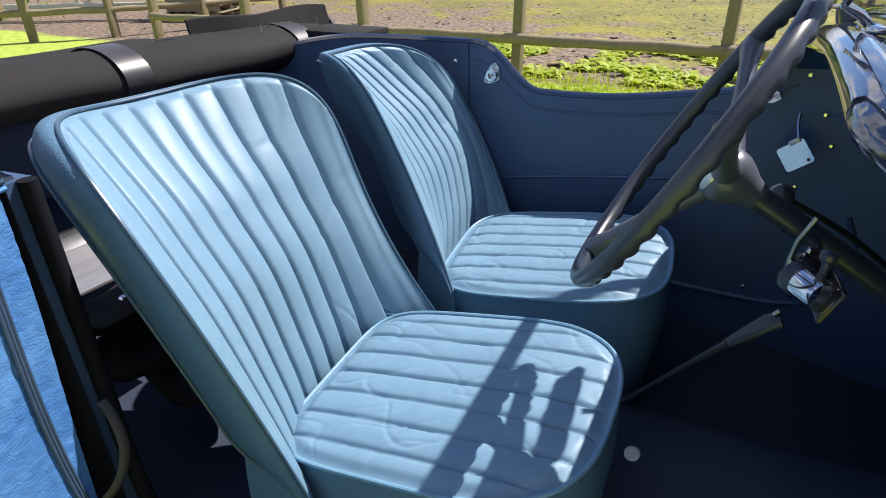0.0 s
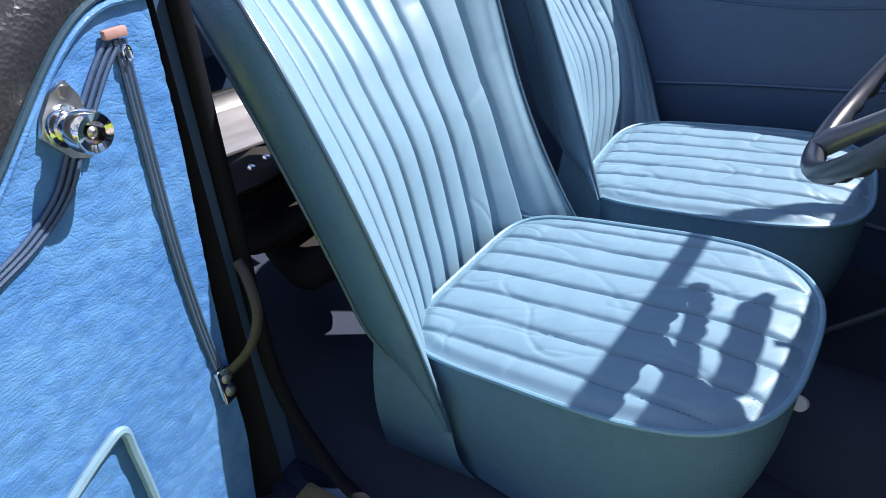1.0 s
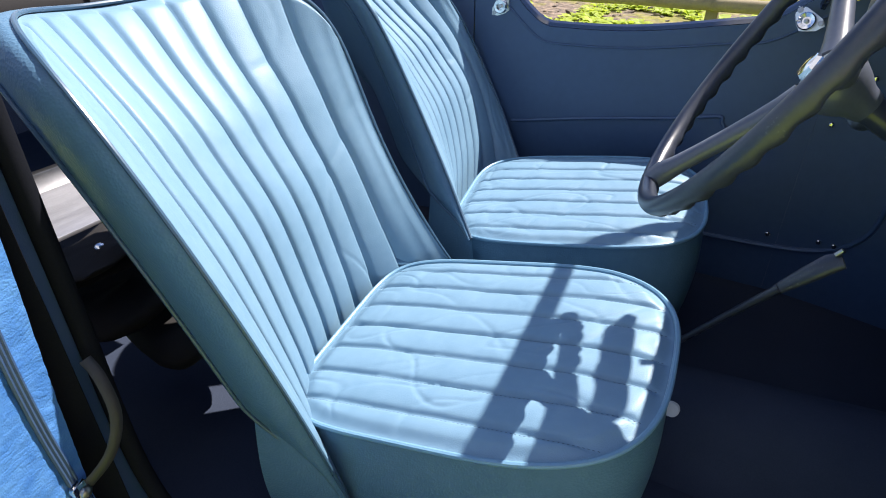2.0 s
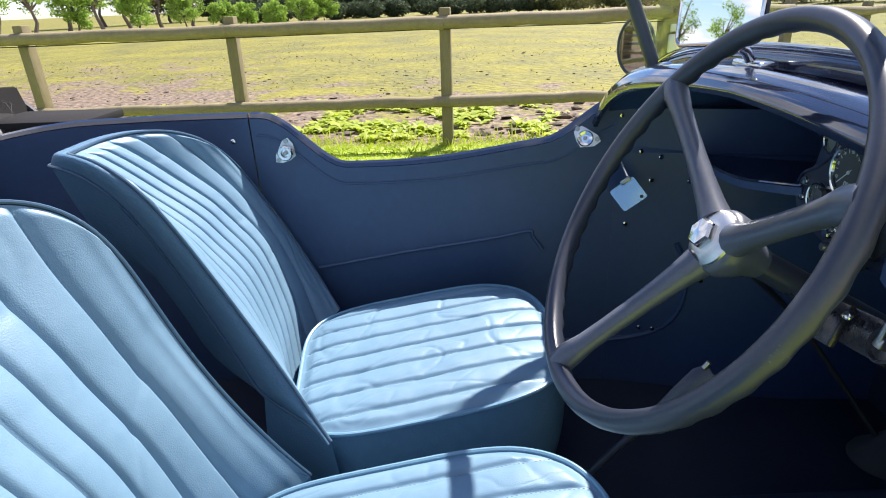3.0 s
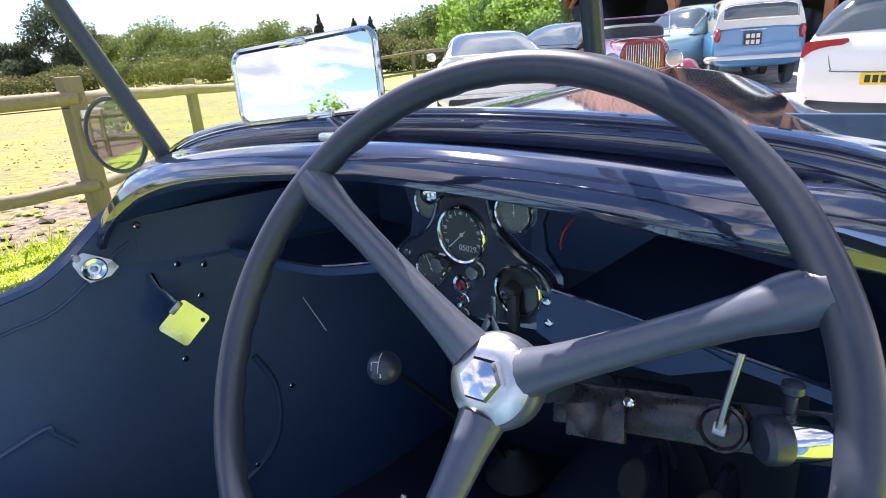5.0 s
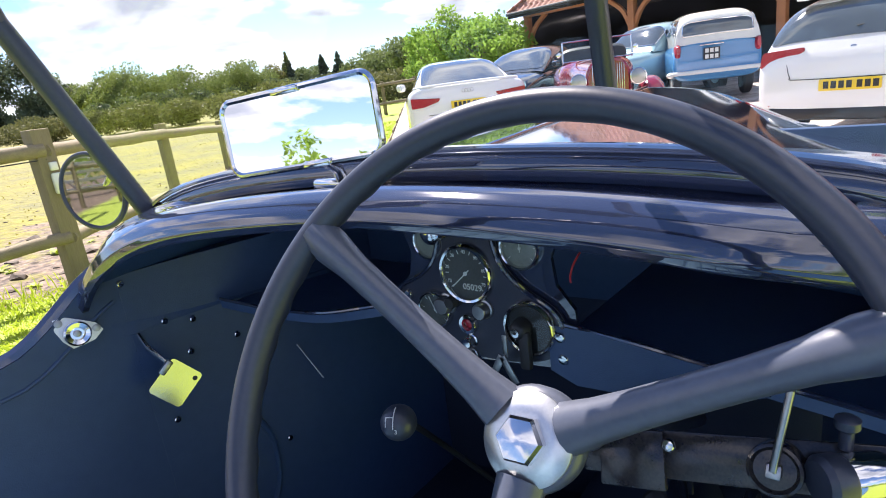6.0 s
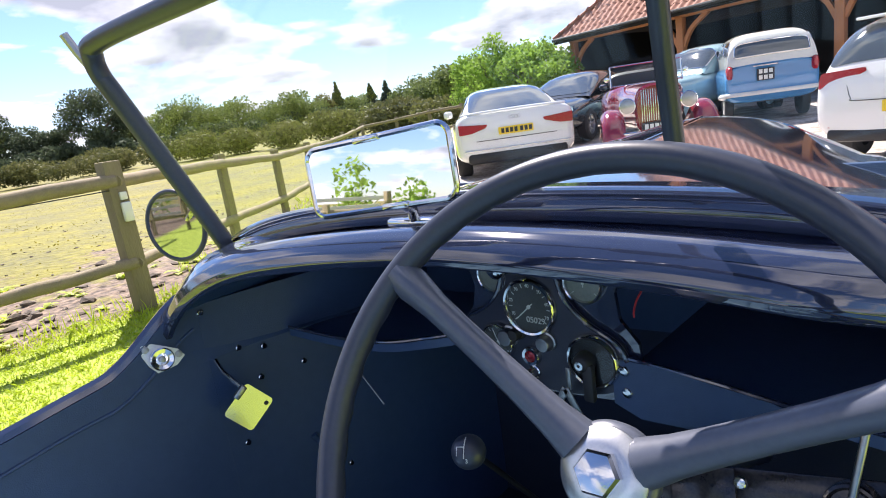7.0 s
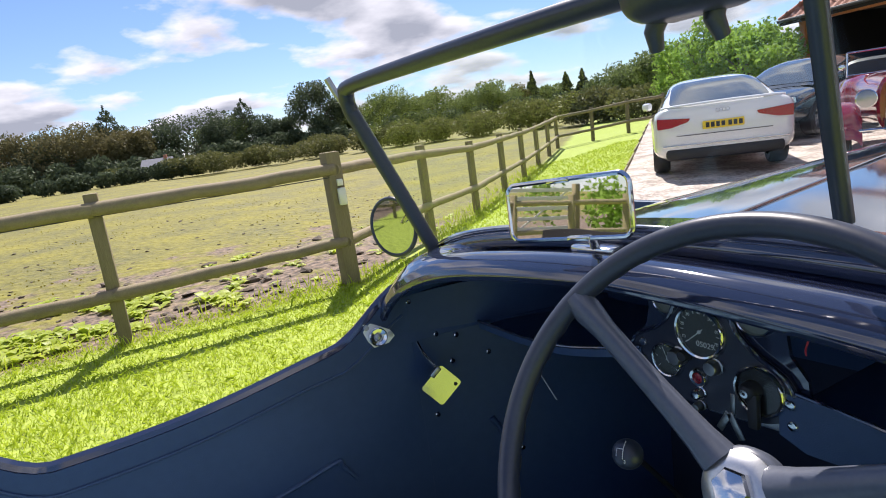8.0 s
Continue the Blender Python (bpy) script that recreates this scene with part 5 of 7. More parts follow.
def lining_pt(u, v):
    z = 0.12 + (lining_top(0.76 * u) - 0.12) * v
    s = hinge_edge(z) + (0.76 - hinge_edge(z)) * u ** 1.35
    z = 0.12 + (lining_top(s) - 0.12) * v
    return Vector((-0.004 + hide(s, z), s, z))


bm = bmesh.new()
sheet(bm, lining_pt, 170, 190)
part("lining", bm, M_DOOR, door, "worn bright blue creased leather lining", angle=80)
bm = bmesh.new()
sheet(bm, lambda u, v: Vector((0.035 + 0.02 * math.sin(math.pi * v), 0.012 + 0.765 * u, 0.10 + (lining_top(0.765 * u) + 0.032 - 0.10) * v)), 50, 12)
sheet(bm, lambda u, v: Vector((-0.0015 + 0.0365 * v, 0.777, 0.10 + (lining_top(0.77) - 0.08) * u)), 10, 2)
part("shell", bm, M_PAINT, door, "gloss black-blue door skin")
M_FELT = mat("black_felt", (0.006, 0.007, 0.010), (0.011, 0.012, 0.016), 0.95, fine=400, bump=0.3, depth=0.0006, spec=0.05)
bm = bmesh.new()
sheet(bm, lambda u, v: Vector((0.035 * v, 0.012 + 0.03 * v, 0.10 + (lining_top(0.0) - 0.08) * u)), 10, 2)
thicken(part("hinge_face", bm, M_FELT, door, "black felt-covered hinge face"), 0.002)
tops = [(0.016 + 0.76 * i / 70, lining_top(0.016 + 0.76 * i / 70)) for i in range(71)]
lean = [smooth01(0.055, 0.16, s) * (1 - smooth01(0.16, 0.265, s)) for s, z in tops]
bm = bmesh.new()
sheet(bm, lambda u, v: Vector((-0.006 - 0.004 * math.sin(math.pi * v), tops[round(u * 70)][0] + 0.022 * lean[round(u * 70)] * v, tops[round(u * 70)][1] + 0.030 * v)), 70, 5)
sheet(bm, lambda u, v: Vector((-0.006 + 0.022 * (1 - math.cos(math.pi * v)), tops[round(u * 70)][0] + 0.022 * lean[round(u * 70)], tops[round(u * 70)][1] + 0.030 + 0.010 * math.sin(math.pi * v))), 70, 8)
part("capping", bm, leather("black_worn_leather", (0.012, 0.013, 0.018), (0.03, 0.032, 0.04), 0.32, 300, 60, 0.6), door, "black worn leather top capping")
for k, off in enumerate((0.0, 0.007)):
    bm = bmesh.new()
    tube(bm, [(-0.007, s, z - off) for s, z in tops], 0.0030, 8)
    part("capping_piping", bm, M_PIPE if k == 0 else M_DOOR, door)
# a row of tacks along the capping
for s in (0.155, 0.20, 0.26, 0.34):
    bm = bmesh.new()
    lathe(bm, [(0.0032, 0), (0.0026, 0.0016), (0, 0.002)], 12, Matrix.Translation((-0.0075, s + 0.012, lining_top(s) + 0.014)) @ Matrix.Rotation(radians(-90), 4, "Y"))
    part("tack", bm, M_STEEL, door)
# ribbed binding: two strips from an apex under a faded tab
for pts, gap in (([(0.059, 0.962), (0.064, 0.886), (0.070, 0.771), (0.070, 0.677), (0.066, 0.60)], 0.0042), ([(0.068, 0.960), (0.084, 0.945), (0.104, 0.922), (0.128, 0.893), (0.150, 0.866), (0.180, 0.846), (0.215, 0.832), (0.30, 0.806), (0.45, 0.77)], 0.0048)):
    for k in (-1, 0, 1):
        bm = bmesh.new()
        tube(bm, [(-0.0065, p.x + k * gap, p.y - (abs(k) * 0.0 if gap < 0.0045 else -k * gap * 0.6)) for p in spline([(s, z, 0) for s, z in pts], 34)], 0.0021, 6)
        part("ribbed_binding", bm, M_TRIM, door)
bm = bmesh.new()
box(bm, (-0.009, 0.064, 0.968), (0.006, 0.022, 0.008), 0.002)
part("binding_tab", bm, mat("red_brown_tab", (0.26, 0.15, 0.14), (0.34, 0.20, 0.18), 0.7), door, "faded red-brown tab")
bm = bmesh.new()
tube(bm, [(-0.012 - 0.0 * i, 0.060 + 0.0035 * math.cos(a), 0.952 + 0.006 * math.sin(a)) for i, a in enumerate(2 * math.pi * j / 14 for j in range(14))], 0.0012, 6, closed=True)
part("zip_ring", bm, M_CHROME, door, "small bright zip ring")
# puffed lower panel with a pale piped point
bm = bmesh.new()
tube(bm, spline([(-0.008, 0.40, 0.545), (-0.010, 0.32, 0.582), (-0.010, 0.254, 0.611), (-0.010, 0.215, 0.628), (-0.011, 0.189, 0.634), (-0.010, 0.187, 0.60), (-0.010, 0.189, 0.52), (-0.008, 0.195, 0.40), (-0.008, 0.20, 0.25)], 60), 0.0052, 8)
part("panel_piping", bm, M_SEAT, door)
bm = bmesh.new()
box(bm, (-0.009, 0.066, 0.572), (0.008, 0.018, 0.052), 0.003)
br = part("strap_bracket", bm, M_CHROME, door, "bright strap bracket")
for dz in (0.012, -0.009):
    bm = bmesh.new()
    lathe(bm, [(0.0068, 0), (0.0062, 0.003), (0.003, 0.005), (0, 0.0053)], 16, Matrix.Translation((-0.013, 0.064, 0.572 + dz)) @ Matrix.Rotation(radians(-90), 4, "Y"))
    part("screw", bm, M_STEEL, br)
bm = bmesh.new()
tube(bm, spline([(-0.010, 0.060, 0.585), (-0.030, 0.036, 0.612), (-0.036, 0.018, 0.650), (-0.024, 0.008, 0.690), (-0.010, 0.004, 0.71)], 18), 0.006, 8, flat=0.3)
part("check_strap", bm, M_BLACK, door, "black leather check strap")
socket_fitting(DM @ Matrix.Translation((-0.005, 0.128, 0.915)) @ Matrix.Rotation(radians(-90), 4, "Y") @ pose(0, 0, 0, 0, 0, 150), tall=1.9)

# door opening: post and sill
bm = bmesh.new()
tube(bm, spline([(0.664, -0.092, 0.985), (0.664, -0.092, 0.75), (0.664, -0.085, 0.52), (0.655, -0.04, 0.40), (0.645, 0.06, 0.335), (0.60, 0.3, 0.32), (0.55, 0.6, 0.32)], 40), 0.010, 10)
part("door_seal", bm, M_FELT, car)
bm = bmesh.new()
tube(bm, spline([(right_x(-1.2) + 0.03, -1.2, 0.86), (right_x(-0.9) + 0.03, -0.9, 0.915), (right_x(-0.5) + 0.03, -0.5, 0.975), (right_x(-0.2) + 0.03, -0.2, 0.985), (right_x(-0.105) + 0.03, -0.105, 0.975)], 30), 0.030, 12, flat=0.7)
part("body_rail", bm, M_PAINT, car, "gloss black rounded body edge behind the door")
bm = bmesh.new()
box(bm, (0.709, -0.114, 0.63), (0.095, 0.03, 0.68), 0.006)
part("door_post", bm, M_FELT, car)
bm = bmesh.new()
box(bm, (0, 0, 0), (0.06, 0.90, 0.07), 0.01, pose(0.625, 0.2, 0.275, 0, 0, 10.5))
part("sill", bm, M_PAINT, car)
bm = bmesh.new()
box(bm, (0, 0, 0), (0.05, 1.0, 0.22), 0.01, pose(0.628, 0.2, 0.15, 0, 0, 10.5))
part("lower_valance", bm, M_PAINT, car)
bm = bmesh.new()
box(bm, (0, 0, 0), (0.04, 0.20, 0.03), 0.008, pose(0.672, 0.06, 0.315, 0, 0, 10.5))
tagged(part("wood_block", bm, M_WOODFENCE), "worn strip of bare wood on the door sill", "wood strip")

# ---- folded hood behind the seats ----
hood = thing("folded_hood", "folded black cloth hood bundled across the tail and strapped", "car hood")


def roll(y, z, r, x0, x1, seed, rz=0.75, tilt=0.0):
    bm = bmesh.new()
    def f(u, v):
        a = 2 * math.pi * v
        x = x0 + (x1 - x0) * u
        e = (1 - abs(2 * u - 1) ** 10) ** 0.5
        k = r * (0.35 + 0.65 * e) * (1 + 0.10 * noise.noise((x * 4, math.cos(a) * 1.3, math.sin(a) * 1.3 + seed)))
        return Vector((x, y + k * math.cos(a) * 1.25, z + tilt * x + k * rz * math.sin(a)))
    sheet(bm, lambda u, v: f(v, u), 24, 50, close_u=True)
    return bm


part("roll", roll(-0.86, 0.922, 0.085, -0.66, 0.74, 1, tilt=0.02), M_HOOD, hood, "grey-black cloth roll")
part("roll", roll(-1.06, 0.922, 0.085, -0.20, 0.75, 7, 0.55), M_HOOD, hood, "faded grey-black cloth roll")
# an upright flap of stiff cloth behind the roll, stitched along its top
bm = bmesh.new()


def flap(u, v):
    x = -0.66 + 0.50 * u
    return Vector((x, -0.835 - 0.055 * u - 0.012 * math.sin(6 * u) * v - 0.02 * v, 0.925 + (0.088 + 0.005 * math.sin(9 * u)) * v))


sheet(bm, flap, 40, 8)
thicken(part("flap", bm, M_HOOD, hood, "upright black cloth flap"), 0.012)
bm = bmesh.new()
tube(bm, [flap(i / 40, 1.0) + Vector((0, 0.002, 0)) for i in range(41)], 0.0055, 8)
part("flap_hem", bm, M_HOOD, hood)
screw(hood, flap(0.03, 0.88) + Vector((0, 0.008, 0)), (0.3, 0.9, 0.2), 0.007, M_CHROME, "press_stud")
M_STRAP = mat("satin_black_vinyl", (0.026, 0.026, 0.030), (0.040, 0.040, 0.044), 0.40, fine=500, bump=0.2, depth=0.0005)
for x in (0.10, -0.47):
    bm = bmesh.new()
    sheet(bm, lambda u, v: Vector((x - 0.035 + 0.07 * v + 0.02 * u, -0.86 + 0.112 * math.cos(-0.9 + 3.6 * u), 0.922 + 0.02 * x + 0.0685 * math.sin(-0.9 + 3.6 * u))), 24, 3)
    thicken(part("strap", bm, M_STRAP, hood, "satin black strap"), 0.002, 1)
bm = bmesh.new()
tube(bm, spline([(-0.66, -1.0, 0.93), (-0.665, -0.95, 0.985), (-0.665, -0.86, 0.985), (-0.665, -0.80, 0.93)], 20), 0.008, 8)
part("hood_iron", bm, M_BLACK, hood)
bm = bmesh.new()
box(bm, (-0.56, -0.70, 0.952), (0.16, 0.25, 0.02), 0.006)
part("corner_pad", bm, M_HOOD, hood)
random.seed(5)
for k in range(14):
    bm = bmesh.new()
    x0 = random.choice((0.02, -0.46, -0.5, -0.3)) + random.uniform(-0.06, 0.06)
    p = Vector((x0, -0.80 + random.uniform(-0.05, 0.03), 0.985))
    tube(bm, spline([p, p + Vector((random.uniform(-0.015, 0.015), 0.01, random.uniform(0.005, 0.02))), p + Vector((random.uniform(-0.03, 0.03), 0.03, random.uniform(-0.015, 0.02)))], 6), 0.0005, 4)
    part("frayed_thread", bm, M_BLACK, hood)
# inner back trim and the rear shelf
bm = bmesh.new()
sheet(bm, lambda u, v: Vector((C - 0.50 + 1.1 * u, -0.83 - 0.02 * math.sin(math.pi * u), 0.70 + 0.21 * v)), 20, 4)
thicken(part("rear_trim", bm, M_CARPET, car), 0.012)
bm = bmesh.new()
box(bm, (0.36, -0.60, 0.628), (0.42, 0.22, 0.008), 0.002)
part("rear_shelf", bm, M_ALU, car, "scuffed bare aluminium rear shelf")
bm = bmesh.new()
box(bm, (0.36, -0.692, 0.650), (0.42, 0.02, 0.04), 0.004)
part("shelf_edge", bm, M_STEEL, car)
bag = thing("side_curtain_bundle", "folded black cloth bundle with press studs behind the driver's seat", "cloth bundle")
for i, (x, y, z, sx, sy, sz, rz) in enumerate(((0.45, -0.40, 0.632, 0.20, 0.10, 0.018, 12), (0.44, -0.43, 0.600, 0.24, 0.13, 0.02, -6), (0.42, -0.42, 0.52, 0.26, 0.16, 0.05, 8), (0.37, -0.36, 0.44, 0.2, 0.2, 0.06, -12))):
    bm = bmesh.new()
    def f(u, v):
        a, b = 2 * math.pi * u, math.pi * (v - 0.5)
        c = abs(math.cos(b)) ** 0.5
        d = Vector((math.copysign(abs(math.cos(a)) ** 0.5, math.cos(a)) * c, math.copysign(abs(math.sin(a)) ** 0.5, math.sin(a)) * c, math.sin(b)))
        return Vector((d.x * sx / 2, d.y * sy / 2, d.z * sz / 2 + 0.014 * noise.noise((d.x * 2, d.y * 2, i))))
    sheet(bm, f, 36, 12, close_u=True)
    bmesh.ops.transform(bm, matrix=pose(x, y, z, 0, 0, rz), verts=bm.verts[:])
    part("fold", bm, M_HOOD, bag)
for x, y, z in ((0.47, -0.385, 0.643), (0.43, -0.40, 0.643)):
    screw(bag, (x, y, z), (0.2, 0.4, 0.9), 0.007, M_CHROME, "press_stud")
bm = bmesh.new()
tube(bm, spline([(0.56, -0.46, 0.60), (0.53, -0.44, 0.57), (0.545, -0.42, 0.53), (0.57, -0.40, 0.50)], 12), 0.004, 6)
part("cord", bm, M_RUBBER, bag)

# ---- parked cars ----
def loft(bm, stations, n=20, e=4.5):
    """Rounded-box sections along y: (y, z low, z high, half width)."""
    rings = []
    for y, z0, z1, w in stations:
        zc, h = (z0 + z1) / 2, (z1 - z0) / 2
        ring = []
        for i in range(n):
            a = 2 * math.pi * i / n
            c, s = math.cos(a), math.sin(a)
            ring.append(bm.verts.new((w * math.copysign(abs(c) ** (2 / e), c), y, zc + h * math.copysign(abs(s) ** (2 / e), s))))
        rings.append(ring)
    for A, B in zip(rings, rings[1:]):
        for j in range(n):
            bm.faces.new((A[j], A[(j + 1) % n], B[(j + 1) % n], B[j]))
    bm.faces.new(rings[0][::-1])
    bm.faces.new(rings[-1])
    return bm


def smooth_stations(st, n):
    return [(p[0].x, p[0].y, p[0].z, p[1].x) for p in zip(spline([(a, b, c) for a, b, c, d in st], n), spline([(d, 0, 0) for a, b, c, d in st], n))]


def cabin(th, paint, stations, zb, e, panes, trim=None):
    """A rounded greenhouse over stations (y, roof height, half width) from tail to nose; panes: name, from and to station, from and to angle, let in as curved glass."""
    line = [Vector(p) for p in stations]

    def at(k, a, out=0.0):
        k = min(max(k, 0.0), len(line) - 1.0)
        i = min(int(k), len(line) - 2)
        t = k - i
        p0, p1, p2, p3 = line[max(i - 1, 0)], line[i], line[i + 1], line[min(i + 2, len(line) - 1)]
        y, zt, w = 0.5 * ((2 * p1) + (p2 - p0) * t + (2 * p0 - 5 * p1 + 4 * p2 - p3) * t * t + (3 * p1 - p0 - 3 * p2 + p3) * t ** 3)
        c, s = math.cos(a), math.sin(a)
        p = Vector((w * math.copysign(abs(c) ** (2 / e), c), y, zb + (zt - zb) * abs(s) ** (2 / e)))
        return p + Vector((p.x, 0.25 * (y - line[len(line) // 2].x), p.z - zb + 0.3)).normalized() * out

    bm = bmesh.new()
    sheet(bm, lambda u, v: at(u * (len(line) - 1), math.pi * v), 10 * (len(line) - 1), 40)
    part("cabin", bm, paint, th, angle=60)
    for name, k0, k1, a0, a1 in panes:
        def edge(q):
            """Round the pane with rounded corners."""
            b = 2 * math.pi * q
            c, s = math.cos(b), math.sin(b)
            c, s = math.copysign(abs(c) ** 0.35, c), math.copysign(abs(s) ** 0.35, s)
            return c, s

        def glaze(u, v):
            c, s = edge(u)
            return at((k0 + k1) / 2 + (k1 - k0) / 2 * c * v, radians((a0 + a1) / 2 + (a1 - a0) / 2 * s * v), 0.010)

        bm = bmesh.new()
        sheet(bm, glaze, 48, 8, close_u=True)
        bmesh.ops.remove_doubles(bm, verts=bm.verts[:], dist=0.0005)
        pane = part(name, bm, M_CARGLASS2, th, angle=60)
        if trim:
            bm = bmesh.new()
            tube(bm, [glaze(i / 48, 1.0) for i in range(48)], 0.012, 6, closed=True)
            part("window_trim", bm, trim, pane)


M_CARGLASS2 = mat("dark_reflecting_glass", (0.045, 0.055, 0.058), (0.085, 0.10, 0.105), 0.03, scale=1.6, bump=0, coat=1.0, spec=1.0)
M_ALLOY = mat("grey_alloy", (0.35, 0.35, 0.36), (0.45, 0.45, 0.46), 0.3, 0.9, bump=0)


def car_wheel(th, x, y, r, w, rim=None):
    sg = 1 if x > 0 else -1
    m = Matrix.Translation((x, y, r)) @ Matrix.Rotation(radians(90 * sg), 4, "Y")
    bm = bmesh.new()
    lathe(bm, [(r * 0.62, -w / 2), (r * 0.9, -w / 2), (r * 0.99, -w * 0.36), (r, 0), (r * 0.99, w * 0.36), (r * 0.9, w / 2), (r * 0.66, w / 2), (r * 0.62, w * 0.4)], 32, m)
    wh = part("wheel", bm, M_RUBBER, th)
    bm = bmesh.new()
    lathe(bm, [(r * 0.64, w * 0.42), (r * 0.58, w * 0.44), (r * 0.55, w * 0.25), (r * 0.2, w * 0.32), (r * 0.12, w * 0.42), (0, w * 0.42)], 32, m)
    for k in range(5):
        box(bm, (r * 0.36, 0, w * 0.36), (r * 0.5, r * 0.13, w * 0.1), 0.01, m @ Matrix.Rotation(2 * math.pi * k / 5, 4, "Z"))
    part("rim", bm, rim or M_ALLOY, wh)


def bar_plate(th, m, w, h, face, mark, rows=1, n=7):
    """A number plate with plain bars in place of its characters."""
    bm = bmesh.new()
    slab(bm, round_rect(w, h, 0.012, 3), 0.008, m)
    pl = part("number_plate", bm, face, th, smooth=False)
    bm = bmesh.new()
    for r in range(rows):
        cnt = n if rows == 1 else 3
        for k in range(cnt):
            cx = (k - (cnt - 1) / 2) * w * 0.88 / cnt + (0.02 if rows == 1 and k > 3 else 0)
            cy = 0 if rows == 1 else (0.25 - 0.5 * r) * h
            box(bm, (cx, cy, 0.0095), (w * 0.62 / cnt, h * (0.62 if rows == 1 else 0.34), 0.002), 0, m)
    part("marking", bm, mark, pl, smooth=False)
    return pl


def rear_facing(x, y, z, tilt=0):
    """A pose on a car's tail; local z points backwards."""
    return Matrix.Translation((x, y, z)) @ Matrix(((1, 0, 0, 0), (0, 0, -1, 0), (0, 1, 0, 0), (0, 0, 0, 1))) @ pose(0, 0, 0, tilt, 0, 0)


def lamp_block(name, th, material, pts, d=0.03, y=0, label=""):
    """A lamp with an outline in x, z on the tail or nose at y."""
    bm = bmesh.new()
    slab(bm, pts, d, Matrix.Translation((0, y, 0)) @ Matrix(((1, 0, 0, 0), (0, 0, -1, 0), (0, 1, 0, 0), (0, 0, 0, 1))))
    es = [e for e in bm.edges]
    bmesh.ops.bevel(bm, geom=es, offset=0.008, segments=2, affect="EDGES")
    return part(name, bm, material, th, label)


def heading(x, y, dx, dy):
    return pose(x, y, ground_z(x, y) + 0.037, 0, 0, math.degrees(math.atan2(-dx, dy)))


def white_coupe():
    th = thing("white_coupe", "parked white modern saloon seen from behind on the gravel", "car", heading(-6.35, 9.30, -0.66, 0.75))
    L = 2.3
    st = [(-2.37, 0.40, 0.84, 0.76), (-2.32, 0.31, 1.00, 0.85), (-2.1, 0.24, 1.02, 0.90), (-1.4, 0.20, 0.97, 0.925), (0, 0.19, 0.92, 0.925), (1.2, 0.2, 0.86, 0.91), (1.9, 0.24, 0.76, 0.86), (2.28, 0.32, 0.62, 0.72)]
    bm = bmesh.new()
    loft(bm, smooth_stations(st, 34), 48, 5.6)
    part("body", bm, M_WHITE, th, angle=60)
    cabin(th, M_WHITE, [(-1.96, 0.99, 0.80), (-1.62, 1.13, 0.765), (-1.22, 1.285, 0.715), (-0.85, 1.365, 0.685), (-0.1, 1.39, 0.68), (0.45, 1.33, 0.70), (0.9, 1.16, 0.74), (1.35, 0.90, 0.80)], 0.88, 4.2,
          [("rear_window", 0.22, 2.55, 47, 133), ("windscreen", 5.3, 6.8, 35, 145), ("side_window", 1.7, 3.4, 8, 40), ("side_window", 3.6, 5.8, 8, 40), ("side_window", 1.7, 3.4, 140, 172), ("side_window", 3.6, 5.8, 140, 172)])
    for sg in (-1, 1):
        lamp_block("tail_light", th, M_TAIL, [(sg * 0.845, 0.715), (sg * 0.66, 0.725), (sg * 0.44, 0.785), (sg * 0.41, 0.83), (sg * 0.62, 0.845), (sg * 0.85, 0.865)], 0.13, -2.262, "dark red wrap-round tail lamp")
        car_wheel(th, sg * 0.80, -1.40, 0.33, 0.24)
        car_wheel(th, sg * 0.80, 1.42, 0.33, 0.24)
        bm = bmesh.new()
        loft(bm, [(0.72, 0.95, 1.06, 0.02), (0.80, 0.93, 1.08, 0.09), (0.9, 0.95, 1.06, 0.04)], 14, 3)
        bmesh.ops.translate(bm, vec=(sg * 0.98, 0, 0), verts=bm.verts[:])
        part("door_mirror", bm, M_WHITE, th)
    bar_plate(th, rear_facing(0, -2.385, 0.715), 0.52, 0.11, M_PLATE, M_BLACK)
    bm = bmesh.new()
    box(bm, (0, -2.325, 0.345), (1.50, 0.12, 0.17), 0.05)
    part("bumper_valance", bm, M_BLACK, th)
    bm = bmesh.new()
    box(bm, (0, -2.385, 0.465), (1.58, 0.03, 0.018), 0.006)
    part("bumper_trim", bm, M_CHROME, th)
    bm = bmesh.new()
    tube(bm, spline([(-0.78, -2.20, 1.000), (-0.60, -2.31, 1.012), (0, -2.345, 1.020), (0.60, -2.31, 1.012), (0.78, -2.20, 1.000)], 24), 0.022, 10, flat=0.6)
    part("boot_lip", bm, M_WHITE, th)
    bm = bmesh.new()
    tube(bm, [(-0.60, -2.392, 0.60), (0.60, -2.392, 0.60)], 0.005, 6)
    part("boot_gap", bm, M_BLACK, th)
    bm = bmesh.new()
    for k in range(4):
        tube(bm, [(-0.06 + 0.04 * k + 0.024 * math.cos(a), -2.385, 0.90 + 0.024 * math.sin(a)) for a in (2 * math.pi * i / 20 for i in range(20))], 0.003, 5, closed=True)
    part("emblem", bm, M_CHROME, th)
    return th


